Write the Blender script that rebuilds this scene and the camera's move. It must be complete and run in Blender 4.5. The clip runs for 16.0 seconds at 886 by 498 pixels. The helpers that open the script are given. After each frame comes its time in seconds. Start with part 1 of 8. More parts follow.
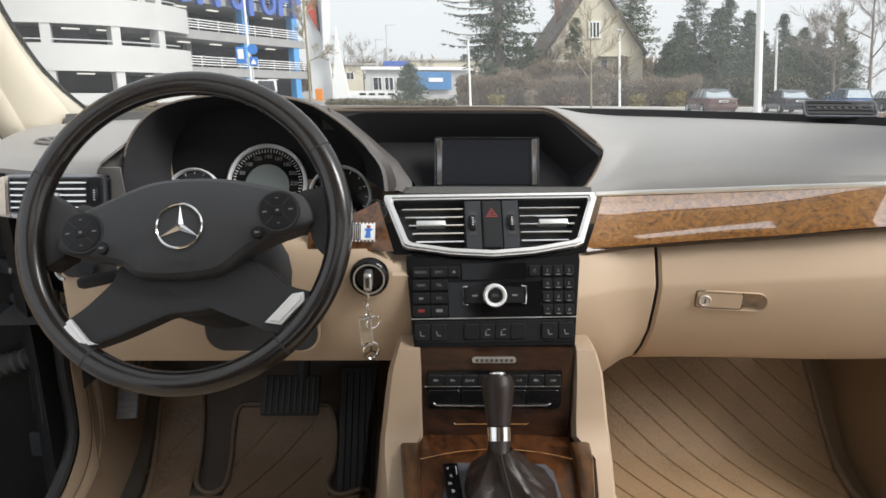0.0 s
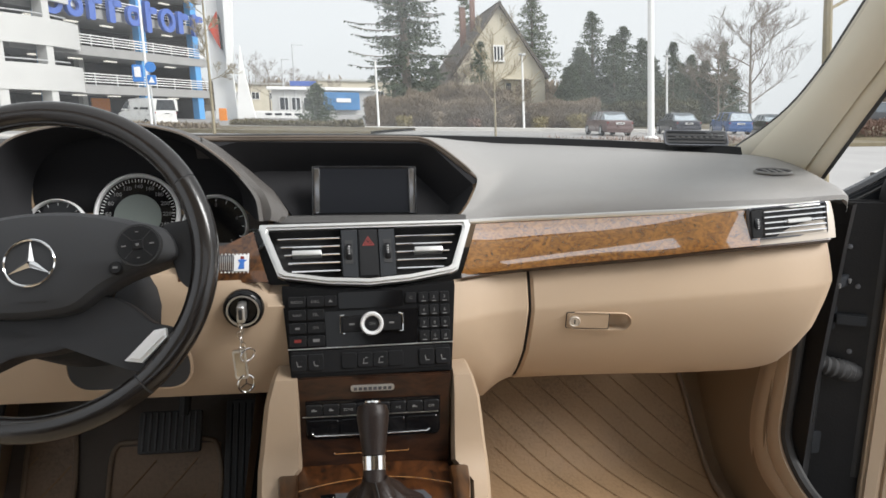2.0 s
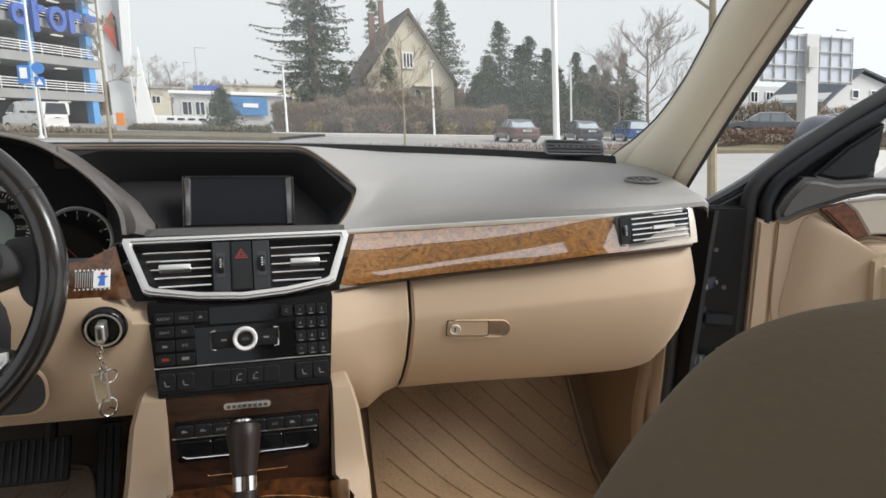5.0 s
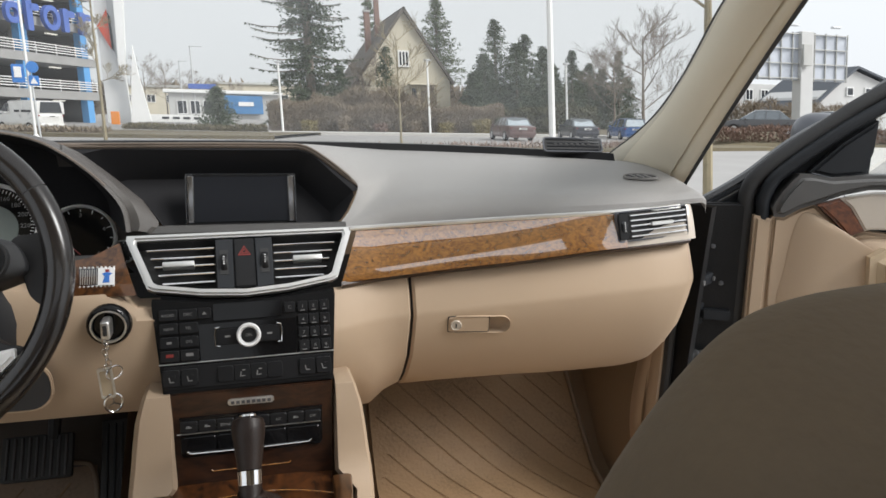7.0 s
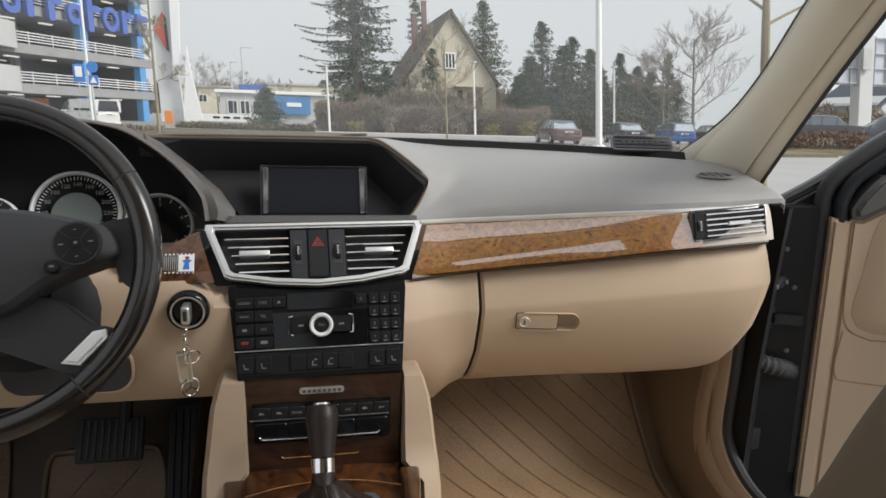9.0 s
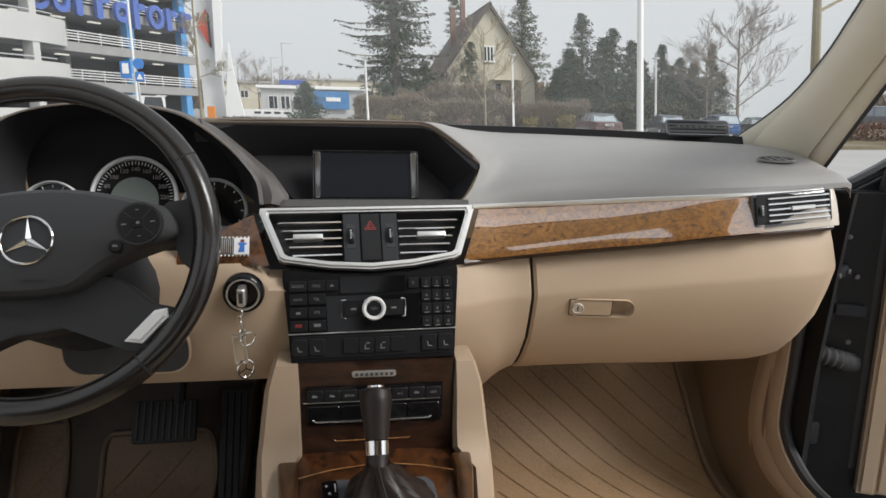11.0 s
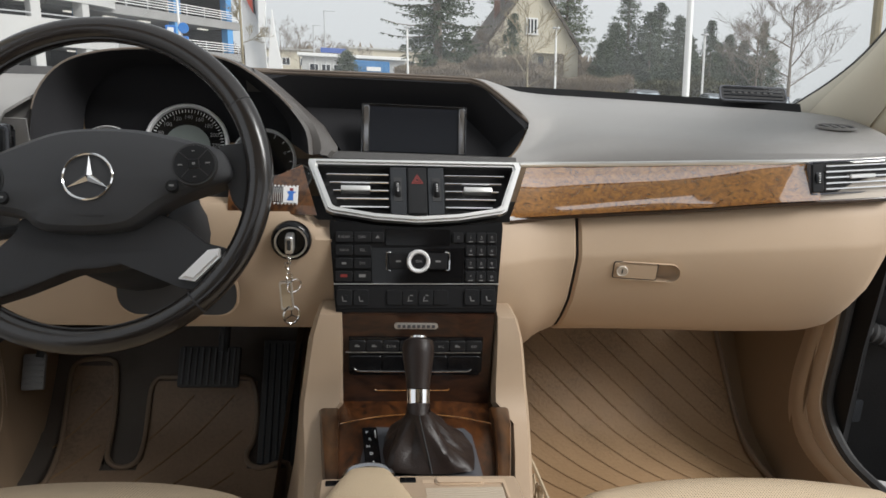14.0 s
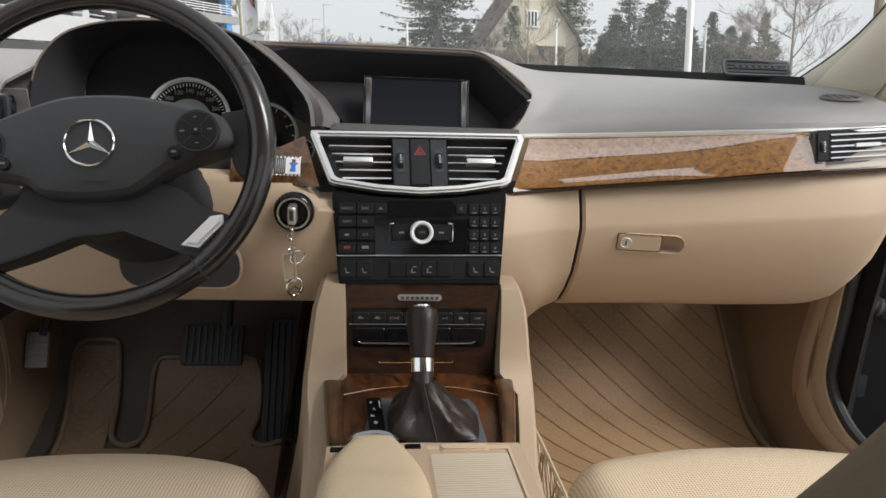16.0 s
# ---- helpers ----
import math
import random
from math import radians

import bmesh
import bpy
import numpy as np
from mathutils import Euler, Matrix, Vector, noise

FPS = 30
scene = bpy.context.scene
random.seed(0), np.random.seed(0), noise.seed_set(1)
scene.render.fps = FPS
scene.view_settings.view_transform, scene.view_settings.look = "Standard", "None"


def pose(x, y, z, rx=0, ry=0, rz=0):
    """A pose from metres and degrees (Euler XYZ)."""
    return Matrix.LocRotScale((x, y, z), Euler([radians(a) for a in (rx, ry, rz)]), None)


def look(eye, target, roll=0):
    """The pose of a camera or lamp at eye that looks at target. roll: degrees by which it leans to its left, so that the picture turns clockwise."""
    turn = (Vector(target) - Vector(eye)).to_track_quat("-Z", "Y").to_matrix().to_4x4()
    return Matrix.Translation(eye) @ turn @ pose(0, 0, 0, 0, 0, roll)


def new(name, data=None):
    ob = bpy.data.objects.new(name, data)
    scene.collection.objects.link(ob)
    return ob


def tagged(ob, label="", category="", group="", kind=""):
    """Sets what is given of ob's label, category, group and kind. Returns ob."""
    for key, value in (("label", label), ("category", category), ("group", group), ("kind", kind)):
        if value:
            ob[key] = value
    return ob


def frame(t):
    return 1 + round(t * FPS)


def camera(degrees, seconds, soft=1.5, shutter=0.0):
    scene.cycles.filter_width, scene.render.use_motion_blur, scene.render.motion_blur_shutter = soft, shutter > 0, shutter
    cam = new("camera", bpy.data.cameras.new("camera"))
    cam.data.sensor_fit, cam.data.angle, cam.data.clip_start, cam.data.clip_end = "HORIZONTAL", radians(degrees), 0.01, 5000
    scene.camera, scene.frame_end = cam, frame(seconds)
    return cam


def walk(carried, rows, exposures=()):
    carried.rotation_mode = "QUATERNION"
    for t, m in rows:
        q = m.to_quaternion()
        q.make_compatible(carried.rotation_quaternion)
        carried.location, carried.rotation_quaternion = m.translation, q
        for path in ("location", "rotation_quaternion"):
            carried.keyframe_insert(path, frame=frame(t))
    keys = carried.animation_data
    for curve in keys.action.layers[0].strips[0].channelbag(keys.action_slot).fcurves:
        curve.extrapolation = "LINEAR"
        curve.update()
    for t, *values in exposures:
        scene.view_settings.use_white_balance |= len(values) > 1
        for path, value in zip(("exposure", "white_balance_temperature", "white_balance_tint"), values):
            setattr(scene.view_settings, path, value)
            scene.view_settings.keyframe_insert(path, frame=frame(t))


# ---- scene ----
cam = camera(66.0, 16.0, soft=1.6)
PATH = [
    (0, (-0.081, -0.093, 1.134), (-0.049, 1.856, 0.687), 0.3),
    (0.5, (-0.071, -0.098, 1.139), (0.017, 1.853, 0.708), 0.4),
    (1, (-0.060, -0.106, 1.144), (0.091, 1.845, 0.730), 0.5),
    (1.5, (-0.046, -0.105, 1.146), (0.178, 1.842, 0.747), 0.5),
    (2, (-0.033, -0.106, 1.148), (0.257, 1.835, 0.760), 0.7),
    (2.5, (-0.020, -0.104, 1.150), (0.330, 1.829, 0.772), 1.0),
    (3, (-0.009, -0.104, 1.152), (0.390, 1.820, 0.782), 1.2),
    (3.5, (0.000, -0.103, 1.152), (0.446, 1.812, 0.787), 1.3),
    (4, (0.007, -0.104, 1.153), (0.494, 1.802, 0.790), 1.2),
    (4.5, (0.013, -0.108, 1.153), (0.529, 1.790, 0.791), 1.1),
    (5, (0.017, -0.110, 1.153), (0.555, 1.781, 0.787), 1.1),
    (7.5, (0.001, -0.118, 1.151), (0.550, 1.770, 0.780), 1.0),
    (8, (-0.008, -0.113, 1.148), (0.511, 1.783, 0.780), 1.2),
    (8.5, (-0.020, -0.110, 1.145), (0.459, 1.797, 0.777), 1.5),
    (9, (-0.032, -0.106, 1.140), (0.398, 1.812, 0.773), 1.6),
    (11.5, (-0.054, -0.096, 1.122), (0.245, 1.842, 0.729), 1.5),
    (12, (-0.058, -0.097, 1.120), (0.215, 1.843, 0.719), 1.9),
    (12.5, (-0.062, -0.098, 1.118), (0.197, 1.842, 0.704), 1.9),
    (13, (-0.064, -0.099, 1.113), (0.177, 1.839, 0.683), 2.2),
    (13.5, (-0.065, -0.101, 1.107), (0.165, 1.834, 0.658), 2.5),
    (14, (-0.066, -0.101, 1.100), (0.157, 1.832, 0.634), 2.8),
    (14.5, (-0.066, -0.102, 1.094), (0.155, 1.827, 0.614), 2.8),
    (15, (-0.066, -0.103, 1.088), (0.153, 1.823, 0.599), 2.6),
    (15.5, (-0.067, -0.105, 1.080), (0.153, 1.821, 0.589), 2.7),
    (16, (-0.068, -0.105, 1.069), (0.152, 1.823, 0.586), 2.5),
]
EXPOSURE = [(0.0, 0.46), (1.0, 0.44), (3.5, 0.38), (5.0, 0.30), (7.5, 0.19), (9.0, 0.07), (12.5, 0.07), (14.5, 0.18), (16.0, 0.26)]
walk(cam, [(t, look(eye, target, roll)) for t, eye, target, roll in PATH], EXPOSURE)

# ---- world and light: a bright overcast sky ----
world = bpy.data.worlds.new("overcast")
scene.world = world
world.use_nodes = True
wn, wl = world.node_tree.nodes, world.node_tree.links
sky = wn.new("ShaderNodeTexSky")
sky.sky_type, sky.sun_disc = "NISHITA", False
sky.sun_elevation, sky.sun_rotation = radians(40), radians(122)
sky.air_density, sky.dust_density = 1.0, 4.0
grey = wn.new("ShaderNodeHueSaturation")
grey.inputs["Saturation"].default_value = 0.18
clouds = wn.new("ShaderNodeMix")
clouds.data_type = "RGBA"
clouds.inputs[0].default_value = 0.78
clouds.inputs[7].default_value = (8.35, 8.75, 9.15, 1)
wl.new(sky.outputs[0], grey.inputs["Color"])
wl.new(grey.outputs[0], clouds.inputs[6])
wl.new(clouds.outputs[2], wn["Background"].inputs[0])
wn["Background"].inputs[1].default_value = 0.109
sun = new("sun", bpy.data.lights.new("sun", "SUN"))
sun.data.energy, sun.data.angle, sun.data.color = 3.2, radians(25), (1.0, 0.985, 0.965)
sun.matrix_world = look((24, -15, 24), (0, 0, 0))


# ---- materials ----
def mat(name, base, rough=0.5, metal=0.0, vary=0.12, scale=8.0, fine=220.0, bump=0.0, coat=0.0, dirt=None, island=0.0, spec=0.5):
    """A surface with two scales of variation: broad patches and fine grain, and a fine relief."""
    m = bpy.data.materials.new(name)
    m.use_nodes = True
    n, l = m.node_tree.nodes, m.node_tree.links
    p = n["Principled BSDF"]
    p.inputs["Roughness"].default_value, p.inputs["Metallic"].default_value = rough, metal
    p.inputs["Coat Weight"].default_value, p.inputs["Coat Roughness"].default_value = coat, 0.06
    p.inputs["Specular IOR Level"].default_value = spec
    co = n.new("ShaderNodeTexCoord")
    big, small = n.new("ShaderNodeTexNoise"), n.new("ShaderNodeTexNoise")
    big.inputs["Scale"].default_value, big.inputs["Detail"].default_value = scale, 4
    small.inputs["Scale"].default_value, small.inputs["Detail"].default_value = fine, 2
    l.new(co.outputs["Object"], big.inputs["Vector"])
    l.new(co.outputs["Object"], small.inputs["Vector"])
    both = n.new("ShaderNodeMath")
    both.operation = "MULTIPLY_ADD"
    both.inputs[1].default_value = 0.45
    l.new(small.outputs[0], both.inputs[0])
    l.new(big.outputs[0], both.inputs[2])
    src = both.outputs[0]
    if island:
        info, add = n.new("ShaderNodeNewGeometry"), n.new("ShaderNodeMath")
        add.operation = "MULTIPLY_ADD"
        add.inputs[1].default_value = island
        l.new(info.outputs["Random Per Island"], add.inputs[0])
        l.new(src, add.inputs[2])
        src = add.outputs[0]
    ramp = n.new("ShaderNodeValToRGB")
    lo = [max(0, c * (1 - vary)) for c in base]
    hi = [min(1, c * (1 + vary)) for c in base]
    e = ramp.color_ramp.elements
    e[0].position, e[0].color = 0.42, (*(dirt or lo), 1)
    e[1].position, e[1].color = 1.0 + island, (*hi, 1)
    mid = e.new(0.62)
    mid.color = (*base, 1)
    e[-1].position = min(1.0, 1.0)
    l.new(src, ramp.inputs[0])
    l.new(ramp.outputs[0], p.inputs["Base Color"])
    rr = n.new("ShaderNodeMapRange")
    rr.inputs["From Min"].default_value, rr.inputs["From Max"].default_value = 0.3, 0.7
    rr.inputs["To Min"].default_value, rr.inputs["To Max"].default_value = rough * 0.88, min(1, rough * 1.12)
    l.new(big.outputs[0], rr.inputs["Value"])
    l.new(rr.outputs[0], p.inputs["Roughness"])
    if bump:
        b = n.new("ShaderNodeBump")
        b.inputs["Strength"].default_value, b.inputs["Distance"].default_value = bump, 0.002
        l.new(small.outputs[0], b.inputs["Height"])
        l.new(b.outputs[0], p.inputs["Normal"])
    return m


def wood_mat(name, dark, light, scale=28.0, stretch=(1, 1, 1), coat=1.0, ior=1.6):
    """Lacquered burl: warped noise between two browns under a clear coat."""
    m = mat(name, light, rough=0.35, coat=coat)
    n, l = m.node_tree.nodes, m.node_tree.links
    p = n["Principled BSDF"]
    co, mp = n.new("ShaderNodeTexCoord"), n.new("ShaderNodeMapping")
    mp.inputs["Scale"].default_value = stretch
    l.new(co.outputs["Object"], mp.inputs["Vector"])
    a, b, v = n.new("ShaderNodeTexNoise"), n.new("ShaderNodeTexNoise"), n.new("ShaderNodeTexVoronoi")
    a.inputs["Scale"].default_value, a.inputs["Detail"].default_value, a.inputs["Distortion"].default_value = scale, 6, 2.5
    b.inputs["Scale"].default_value, b.inputs["Detail"].default_value = scale * 5, 4
    v.inputs["Scale"].default_value = scale * 3
    for t in (a, b, v):
        l.new(mp.outputs[0], t.inputs["Vector"])
    s1, s2 = n.new("ShaderNodeMath"), n.new("ShaderNodeMath")
    s1.operation = s2.operation = "MULTIPLY_ADD"
    s1.inputs[1].default_value, s2.inputs[1].default_value = 0.40, 0.08
    l.new(b.outputs[0], s1.inputs[0])
    l.new(a.outputs[0], s1.inputs[2])
    l.new(v.outputs["Distance"], s2.inputs[0])
    l.new(s1.outputs[0], s2.inputs[2])
    ramp = n.new("ShaderNodeValToRGB")
    e = ramp.color_ramp.elements
    e[0].position, e[0].color = 0.54, (*dark, 1)
    e[1].position, e[1].color = 0.90, (*light, 1)
    k = e.new(0.72)
    k.color = (*[(x * 0.45 + y * 0.55) for x, y in zip(dark, light)], 1)
    l.new(s2.outputs[0], ramp.inputs[0])
    l.new(ramp.outputs[0], p.inputs["Base Color"])
    p.inputs["Coat Roughness"].default_value = 0.03
    p.inputs["Coat IOR"].default_value = ior
    return m


BEIGE = mat("beige_soft_plastic", (0.470, 0.352, 0.246), rough=0.55, vary=0.05, scale=3, fine=900, bump=0.12)
# console beige, darkened for the shade its sides stand in
BEIGE_SHADED = mat("shaded_beige_hard_plastic", (0.375, 0.280, 0.195), rough=0.5, vary=0.05, scale=3, fine=900, bump=0.12)
BEIGE_LEATHER = mat("beige_leather", (0.55, 0.43, 0.29), rough=0.5, vary=0.06, scale=5, fine=500, bump=0.35)
BEIGE_DARK = mat("beige_carpet_trim", (0.262, 0.185, 0.118), rough=0.85, vary=0.12, scale=6, fine=900, bump=0.3)
PILLAR_CLOTH = mat("pillar_trim_cloth", (0.70, 0.64, 0.515), rough=0.75, vary=0.05, scale=4, fine=1200, bump=0.2)
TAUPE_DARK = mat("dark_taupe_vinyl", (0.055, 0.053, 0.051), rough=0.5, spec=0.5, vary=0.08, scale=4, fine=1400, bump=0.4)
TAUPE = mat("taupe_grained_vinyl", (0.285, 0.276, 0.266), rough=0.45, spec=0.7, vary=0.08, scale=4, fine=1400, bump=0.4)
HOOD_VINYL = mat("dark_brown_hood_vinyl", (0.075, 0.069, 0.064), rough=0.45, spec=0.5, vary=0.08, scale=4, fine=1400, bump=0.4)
HUB_GREY = mat("grey_grained_hub_plastic", (0.043, 0.044, 0.047), rough=0.5, spec=0.35, vary=0.08, scale=5, fine=1400, bump=0.25)
HUB_LOWER = mat("dark_grey_spoke_plastic", (0.031, 0.031, 0.033), rough=0.5, spec=0.3, vary=0.08, scale=5, fine=1400, bump=0.25)
BLACK = mat("black_matt_plastic", (0.044, 0.044, 0.045), rough=0.6, spec=0.22, vary=0.15, scale=6, fine=900, bump=0.2)
CHARCOAL = mat("charcoal_plastic", (0.022, 0.0245, 0.0285), rough=0.5, spec=0.25, vary=0.12, scale=6, fine=1200, bump=0.25)
RADIO_BLACK = mat("radio_black_plastic", (0.0088, 0.0089, 0.0096), rough=0.42, spec=0.16, vary=0.12, fine=900, bump=0.15)
BUTTON = mat("button_plastic", (0.0125, 0.0128, 0.0140), rough=0.40, spec=0.24, vary=0.1, fine=800)
PIANO = mat("gloss_black_plastic", (0.006, 0.006, 0.0066), rough=0.1, spec=0.28, vary=0.1)
SCREEN = mat("dark_display_glass", (0.0095, 0.0105, 0.0135), rough=0.2, spec=0.2, vary=0.05)
LCD = mat("grey_green_lcd", (0.12, 0.14, 0.13), rough=0.3, vary=0.1)
CHROME = mat("polished_chrome", (0.80, 0.80, 0.80), rough=0.10, metal=1.0, vary=0.03)
DARK_CHROME = mat("dark_chrome", (0.30, 0.30, 0.31), rough=0.2, metal=1.0, vary=0.05)
SATIN = mat("satin_silver", (0.68, 0.675, 0.66), rough=0.34, metal=0.9, vary=0.04, fine=900)
GREYBLUE = mat("grey_metallic_plastic", (0.13, 0.135, 0.15), rough=0.35, metal=0.5, vary=0.06)
RIM_LEATHER = mat("black_smooth_leather", (0.0125, 0.0098, 0.0088), rough=0.25, coat=0.35, vary=0.12, scale=10, fine=700, bump=0.04)
BROWN_LEATHER = mat("dark_brown_leather", (0.018, 0.0115, 0.0095), rough=0.42, spec=0.35, vary=0.2, scale=14, fine=420, bump=0.2)
BURL = wood_mat("burl_walnut_lacquer", (0.125, 0.040, 0.007), (0.36, 0.155, 0.028), scale=62, stretch=(0.8, 1, 1.2), ior=3.0)
DRIVER_BURL = wood_mat("brown_burl_lacquer", (0.018, 0.006, 0.002), (0.120, 0.046, 0.012), scale=42, coat=0.7, ior=1.5)
WALNUT = wood_mat("dark_walnut_lacquer", (0.009, 0.004, 0.0025), (0.040, 0.015, 0.0065), scale=16, stretch=(1, 1, 2.5), coat=0.5, ior=1.32)
DECK_WOOD = wood_mat("walnut_deck_lacquer", (0.009, 0.0032, 0.0012), (0.085, 0.028, 0.007), scale=30, stretch=(1, 0.5, 1), coat=0.35, ior=1.3)
VOID = mat("black_flocked_lining", (0.0270, 0.0270, 0.0290), rough=0.9, spec=0.08, vary=0.1)
WORN_EDGE = mat("worn_brown_edge", (0.130, 0.104, 0.083), rough=0.5, vary=0.25, scale=14, fine=600, bump=0.3)
# carpet brown darkened for the shade of the driver's footwell
SHADED_CARPET = mat("shaded_footwell_carpet", (0.115, 0.100, 0.088), rough=0.95, spec=0.1, vary=0.25, scale=9, fine=700, bump=0.5)
DIM_PRINT = mat("faded_grey_print", (0.06, 0.06, 0.06), rough=0.6, vary=0.1)
# near-white base colour stands for chrome reflecting the sky
SILVER_RING = mat("reflection_pale_silver", (0.85, 0.85, 0.85), rough=0.35, metal=0.1, vary=0.04)
MAT_BEIGE = mat("tan_rubber_mat", (0.295, 0.188, 0.100), rough=0.6, vary=0.2, scale=7, fine=160, bump=0.35, dirt=(0.21, 0.135, 0.07))
MAT_RIM = mat("mat_rim_rubber", (0.20, 0.145, 0.10), rough=0.6, vary=0.15, fine=200)
MAT_DRIVER = mat("brown_rubber_mat", (0.225, 0.155, 0.102), rough=0.6, vary=0.25, scale=7, fine=160, bump=0.35, dirt=(0.145, 0.098, 0.062))
RUBBER = mat("black_rubber", (0.036, 0.036, 0.037), rough=0.7, vary=0.2, fine=300, bump=0.3)
PEDAL = mat("ribbed_pedal_rubber", (0.058, 0.058, 0.060), rough=0.6, vary=0.2, fine=300)
PAINT_BLACK = mat("black_car_paint", (0.018, 0.018, 0.019), rough=0.25, coat=0.8, vary=0.2, scale=12)
JAMB_BLACK = mat("dull_black_jamb_paint", (0.0150, 0.0150, 0.0158), rough=0.45, spec=0.22, vary=0.25, scale=12, fine=300, bump=0.2)
WHITE = mat("white_print", (0.75, 0.75, 0.75), rough=0.5, vary=0.03)
PRINT_GREY = mat("grey_print", (0.19, 0.19, 0.19), rough=0.5, vary=0.03)
RED = mat("red_print", (0.22, 0.028, 0.024), rough=0.45, vary=0.08)
BLUE = mat("blue_print", (0.04, 0.16, 0.52), rough=0.5, vary=0.08)
PALE_TRIM = mat("pale_lacquered_trim", (0.52, 0.46, 0.39), rough=0.25, coat=0.5, vary=0.05, scale=5)
GALV_SCREW = mat("bright_zinc_screw", (0.45, 0.45, 0.46), rough=0.35, metal=0.8, vary=0.1)
NET = mat("tan_elastic_net", (0.40, 0.32, 0.22), rough=0.8, vary=0.15, fine=900)


def glass_mat(name, tint=(1, 1, 1), gloss=0.10):
    m = bpy.data.materials.new(name)
    m.use_nodes = True
    n, l = m.node_tree.nodes, m.node_tree.links
    n.remove(n["Principled BSDF"])
    t, g, x, f, w = n.new("ShaderNodeBsdfTransparent"), n.new("ShaderNodeBsdfGlossy"), n.new("ShaderNodeMixShader"), n.new("ShaderNodeMath"), n.new("ShaderNodeLayerWeight")
    t.inputs[0].default_value = (*tint, 1)
    g.inputs["Roughness"].default_value = 0.02
    f.operation = "POWER"
    f.inputs[1].default_value = 5.0
    w.inputs["Blend"].default_value = 0.5
    k = n.new("ShaderNodeMath")
    k.operation = "MULTIPLY_ADD"
    k.inputs[1].default_value, k.inputs[2].default_value = 0.6, gloss
    l.new(w.outputs["Facing"], f.inputs[0])
    l.new(f.outputs[0], k.inputs[0])
    l.new(k.outputs[0], x.inputs[0])
    l.new(t.outputs[0], x.inputs[1])
    l.new(g.outputs[0], x.inputs[2])
    l.new(x.outputs[0], n["Material Output"].inputs[0])
    return m


def dusty_glass_mat(name):
    """Windscreen: clear glass with a thin film of road dust and specks."""
    m = glass_mat(name, (0.81, 0.81, 0.795), 0.03)
    n, l = m.node_tree.nodes, m.node_tree.links
    out = n["Material Output"]
    clear = out.inputs[0].links[0].from_socket
    dust, mix, co = n.new("ShaderNodeBsdfTranslucent"), n.new("ShaderNodeMixShader"), n.new("ShaderNodeTexCoord")
    dust.inputs[0].default_value = (0.8, 0.82, 0.84, 1)
    speck, film, ramp, film_r, add = n.new("ShaderNodeTexVoronoi"), n.new("ShaderNodeTexNoise"), n.new("ShaderNodeMapRange"), n.new("ShaderNodeMapRange"), n.new("ShaderNodeMath")
    speck.inputs["Scale"].default_value, film.inputs["Scale"].default_value = 90, 5
    l.new(co.outputs["Object"], speck.inputs["Vector"])
    l.new(co.outputs["Object"], film.inputs["Vector"])
    ramp.inputs["From Min"].default_value, ramp.inputs["From Max"].default_value = 0.05, 0.13
    ramp.inputs["To Min"].default_value, ramp.inputs["To Max"].default_value = 0.10, 0.0
    film_r.inputs["From Min"].default_value, film_r.inputs["From Max"].default_value = 0.3, 0.7
    film_r.inputs["To Min"].default_value, film_r.inputs["To Max"].default_value = 0.035, 0.085
    l.new(speck.outputs["Distance"], ramp.inputs["Value"])
    l.new(film.outputs[0], film_r.inputs["Value"])
    l.new(ramp.outputs[0], add.inputs[0])
    l.new(film_r.outputs[0], add.inputs[1])
    l.new(add.outputs[0], mix.inputs[0])
    l.new(clear, mix.inputs[1])
    l.new(dust.outputs[0], mix.inputs[2])
    l.new(mix.outputs[0], out.inputs[0])
    return m


GLASS = glass_mat("window_glass", (0.97, 0.98, 0.975), 0.03)
DUSTY = dusty_glass_mat("dusty_windscreen_glass")


# ---- builders ----
def part(name, bm, material, parent=None, label="", smooth=True, angle=32):
    """Links a bmesh as one mesh object under a thing or part."""
    me = bpy.data.meshes.new(name)
    bm.to_mesh(me)
    bm.free()
    if smooth:
        me.shade_smooth()
        me.set_sharp_from_angle(angle=radians(angle))
    me.materials.append(material)
    ob = new(name, me)
    if parent:
        ob.parent = parent
    if label:
        ob["label"] = label
    return ob


def thing(name, label, category, group="", kind="", at=(0, 0, 0)):
    ob = new(name)
    ob.location = at
    ob.empty_display_size = 0.05
    return tagged(ob, label, category, group, kind)


def move(bm, m):
    bmesh.ops.transform(bm, matrix=m, verts=bm.verts)
    return bm


def rbox(w, d, h, r=0.0, seg=2, m=None):
    """A box round the origin, with rounded edges."""
    bm = bmesh.new()
    bmesh.ops.create_cube(bm, size=1, matrix=Matrix.Diagonal((w, d, h, 1)))
    if r:
        bmesh.ops.bevel(bm, geom=bm.edges[:], offset=r, segments=seg, affect="EDGES", profile=0.6)
    return move(bm, m) if m else bm


def plate(poly, depth, r=0.0, seg=2, m=None, back=0.0):
    """A flat outline (u, v) made depth thick along +n, with its front edge rounded."""
    bm = bmesh.new()
    low = [bm.verts.new((u, v, back)) for u, v in poly]
    face = bm.faces.new(low)
    face.normal_update()
    if face.normal.z < 0:
        face.normal_flip()
    top = bmesh.ops.extrude_face_region(bm, geom=[face])
    bmesh.ops.translate(bm, vec=(0, 0, depth), verts=[v for v in top["geom"] if isinstance(v, bmesh.types.BMVert)])
    bmesh.ops.recalc_face_normals(bm, faces=bm.faces)
    if r:
        rim = [e for e in bm.edges if all(abs(v.co.z - back - depth) < 1e-6 for v in e.verts)]
        bmesh.ops.bevel(bm, geom=rim, offset=r, segments=seg, affect="EDGES")
    return move(bm, m) if m else bm


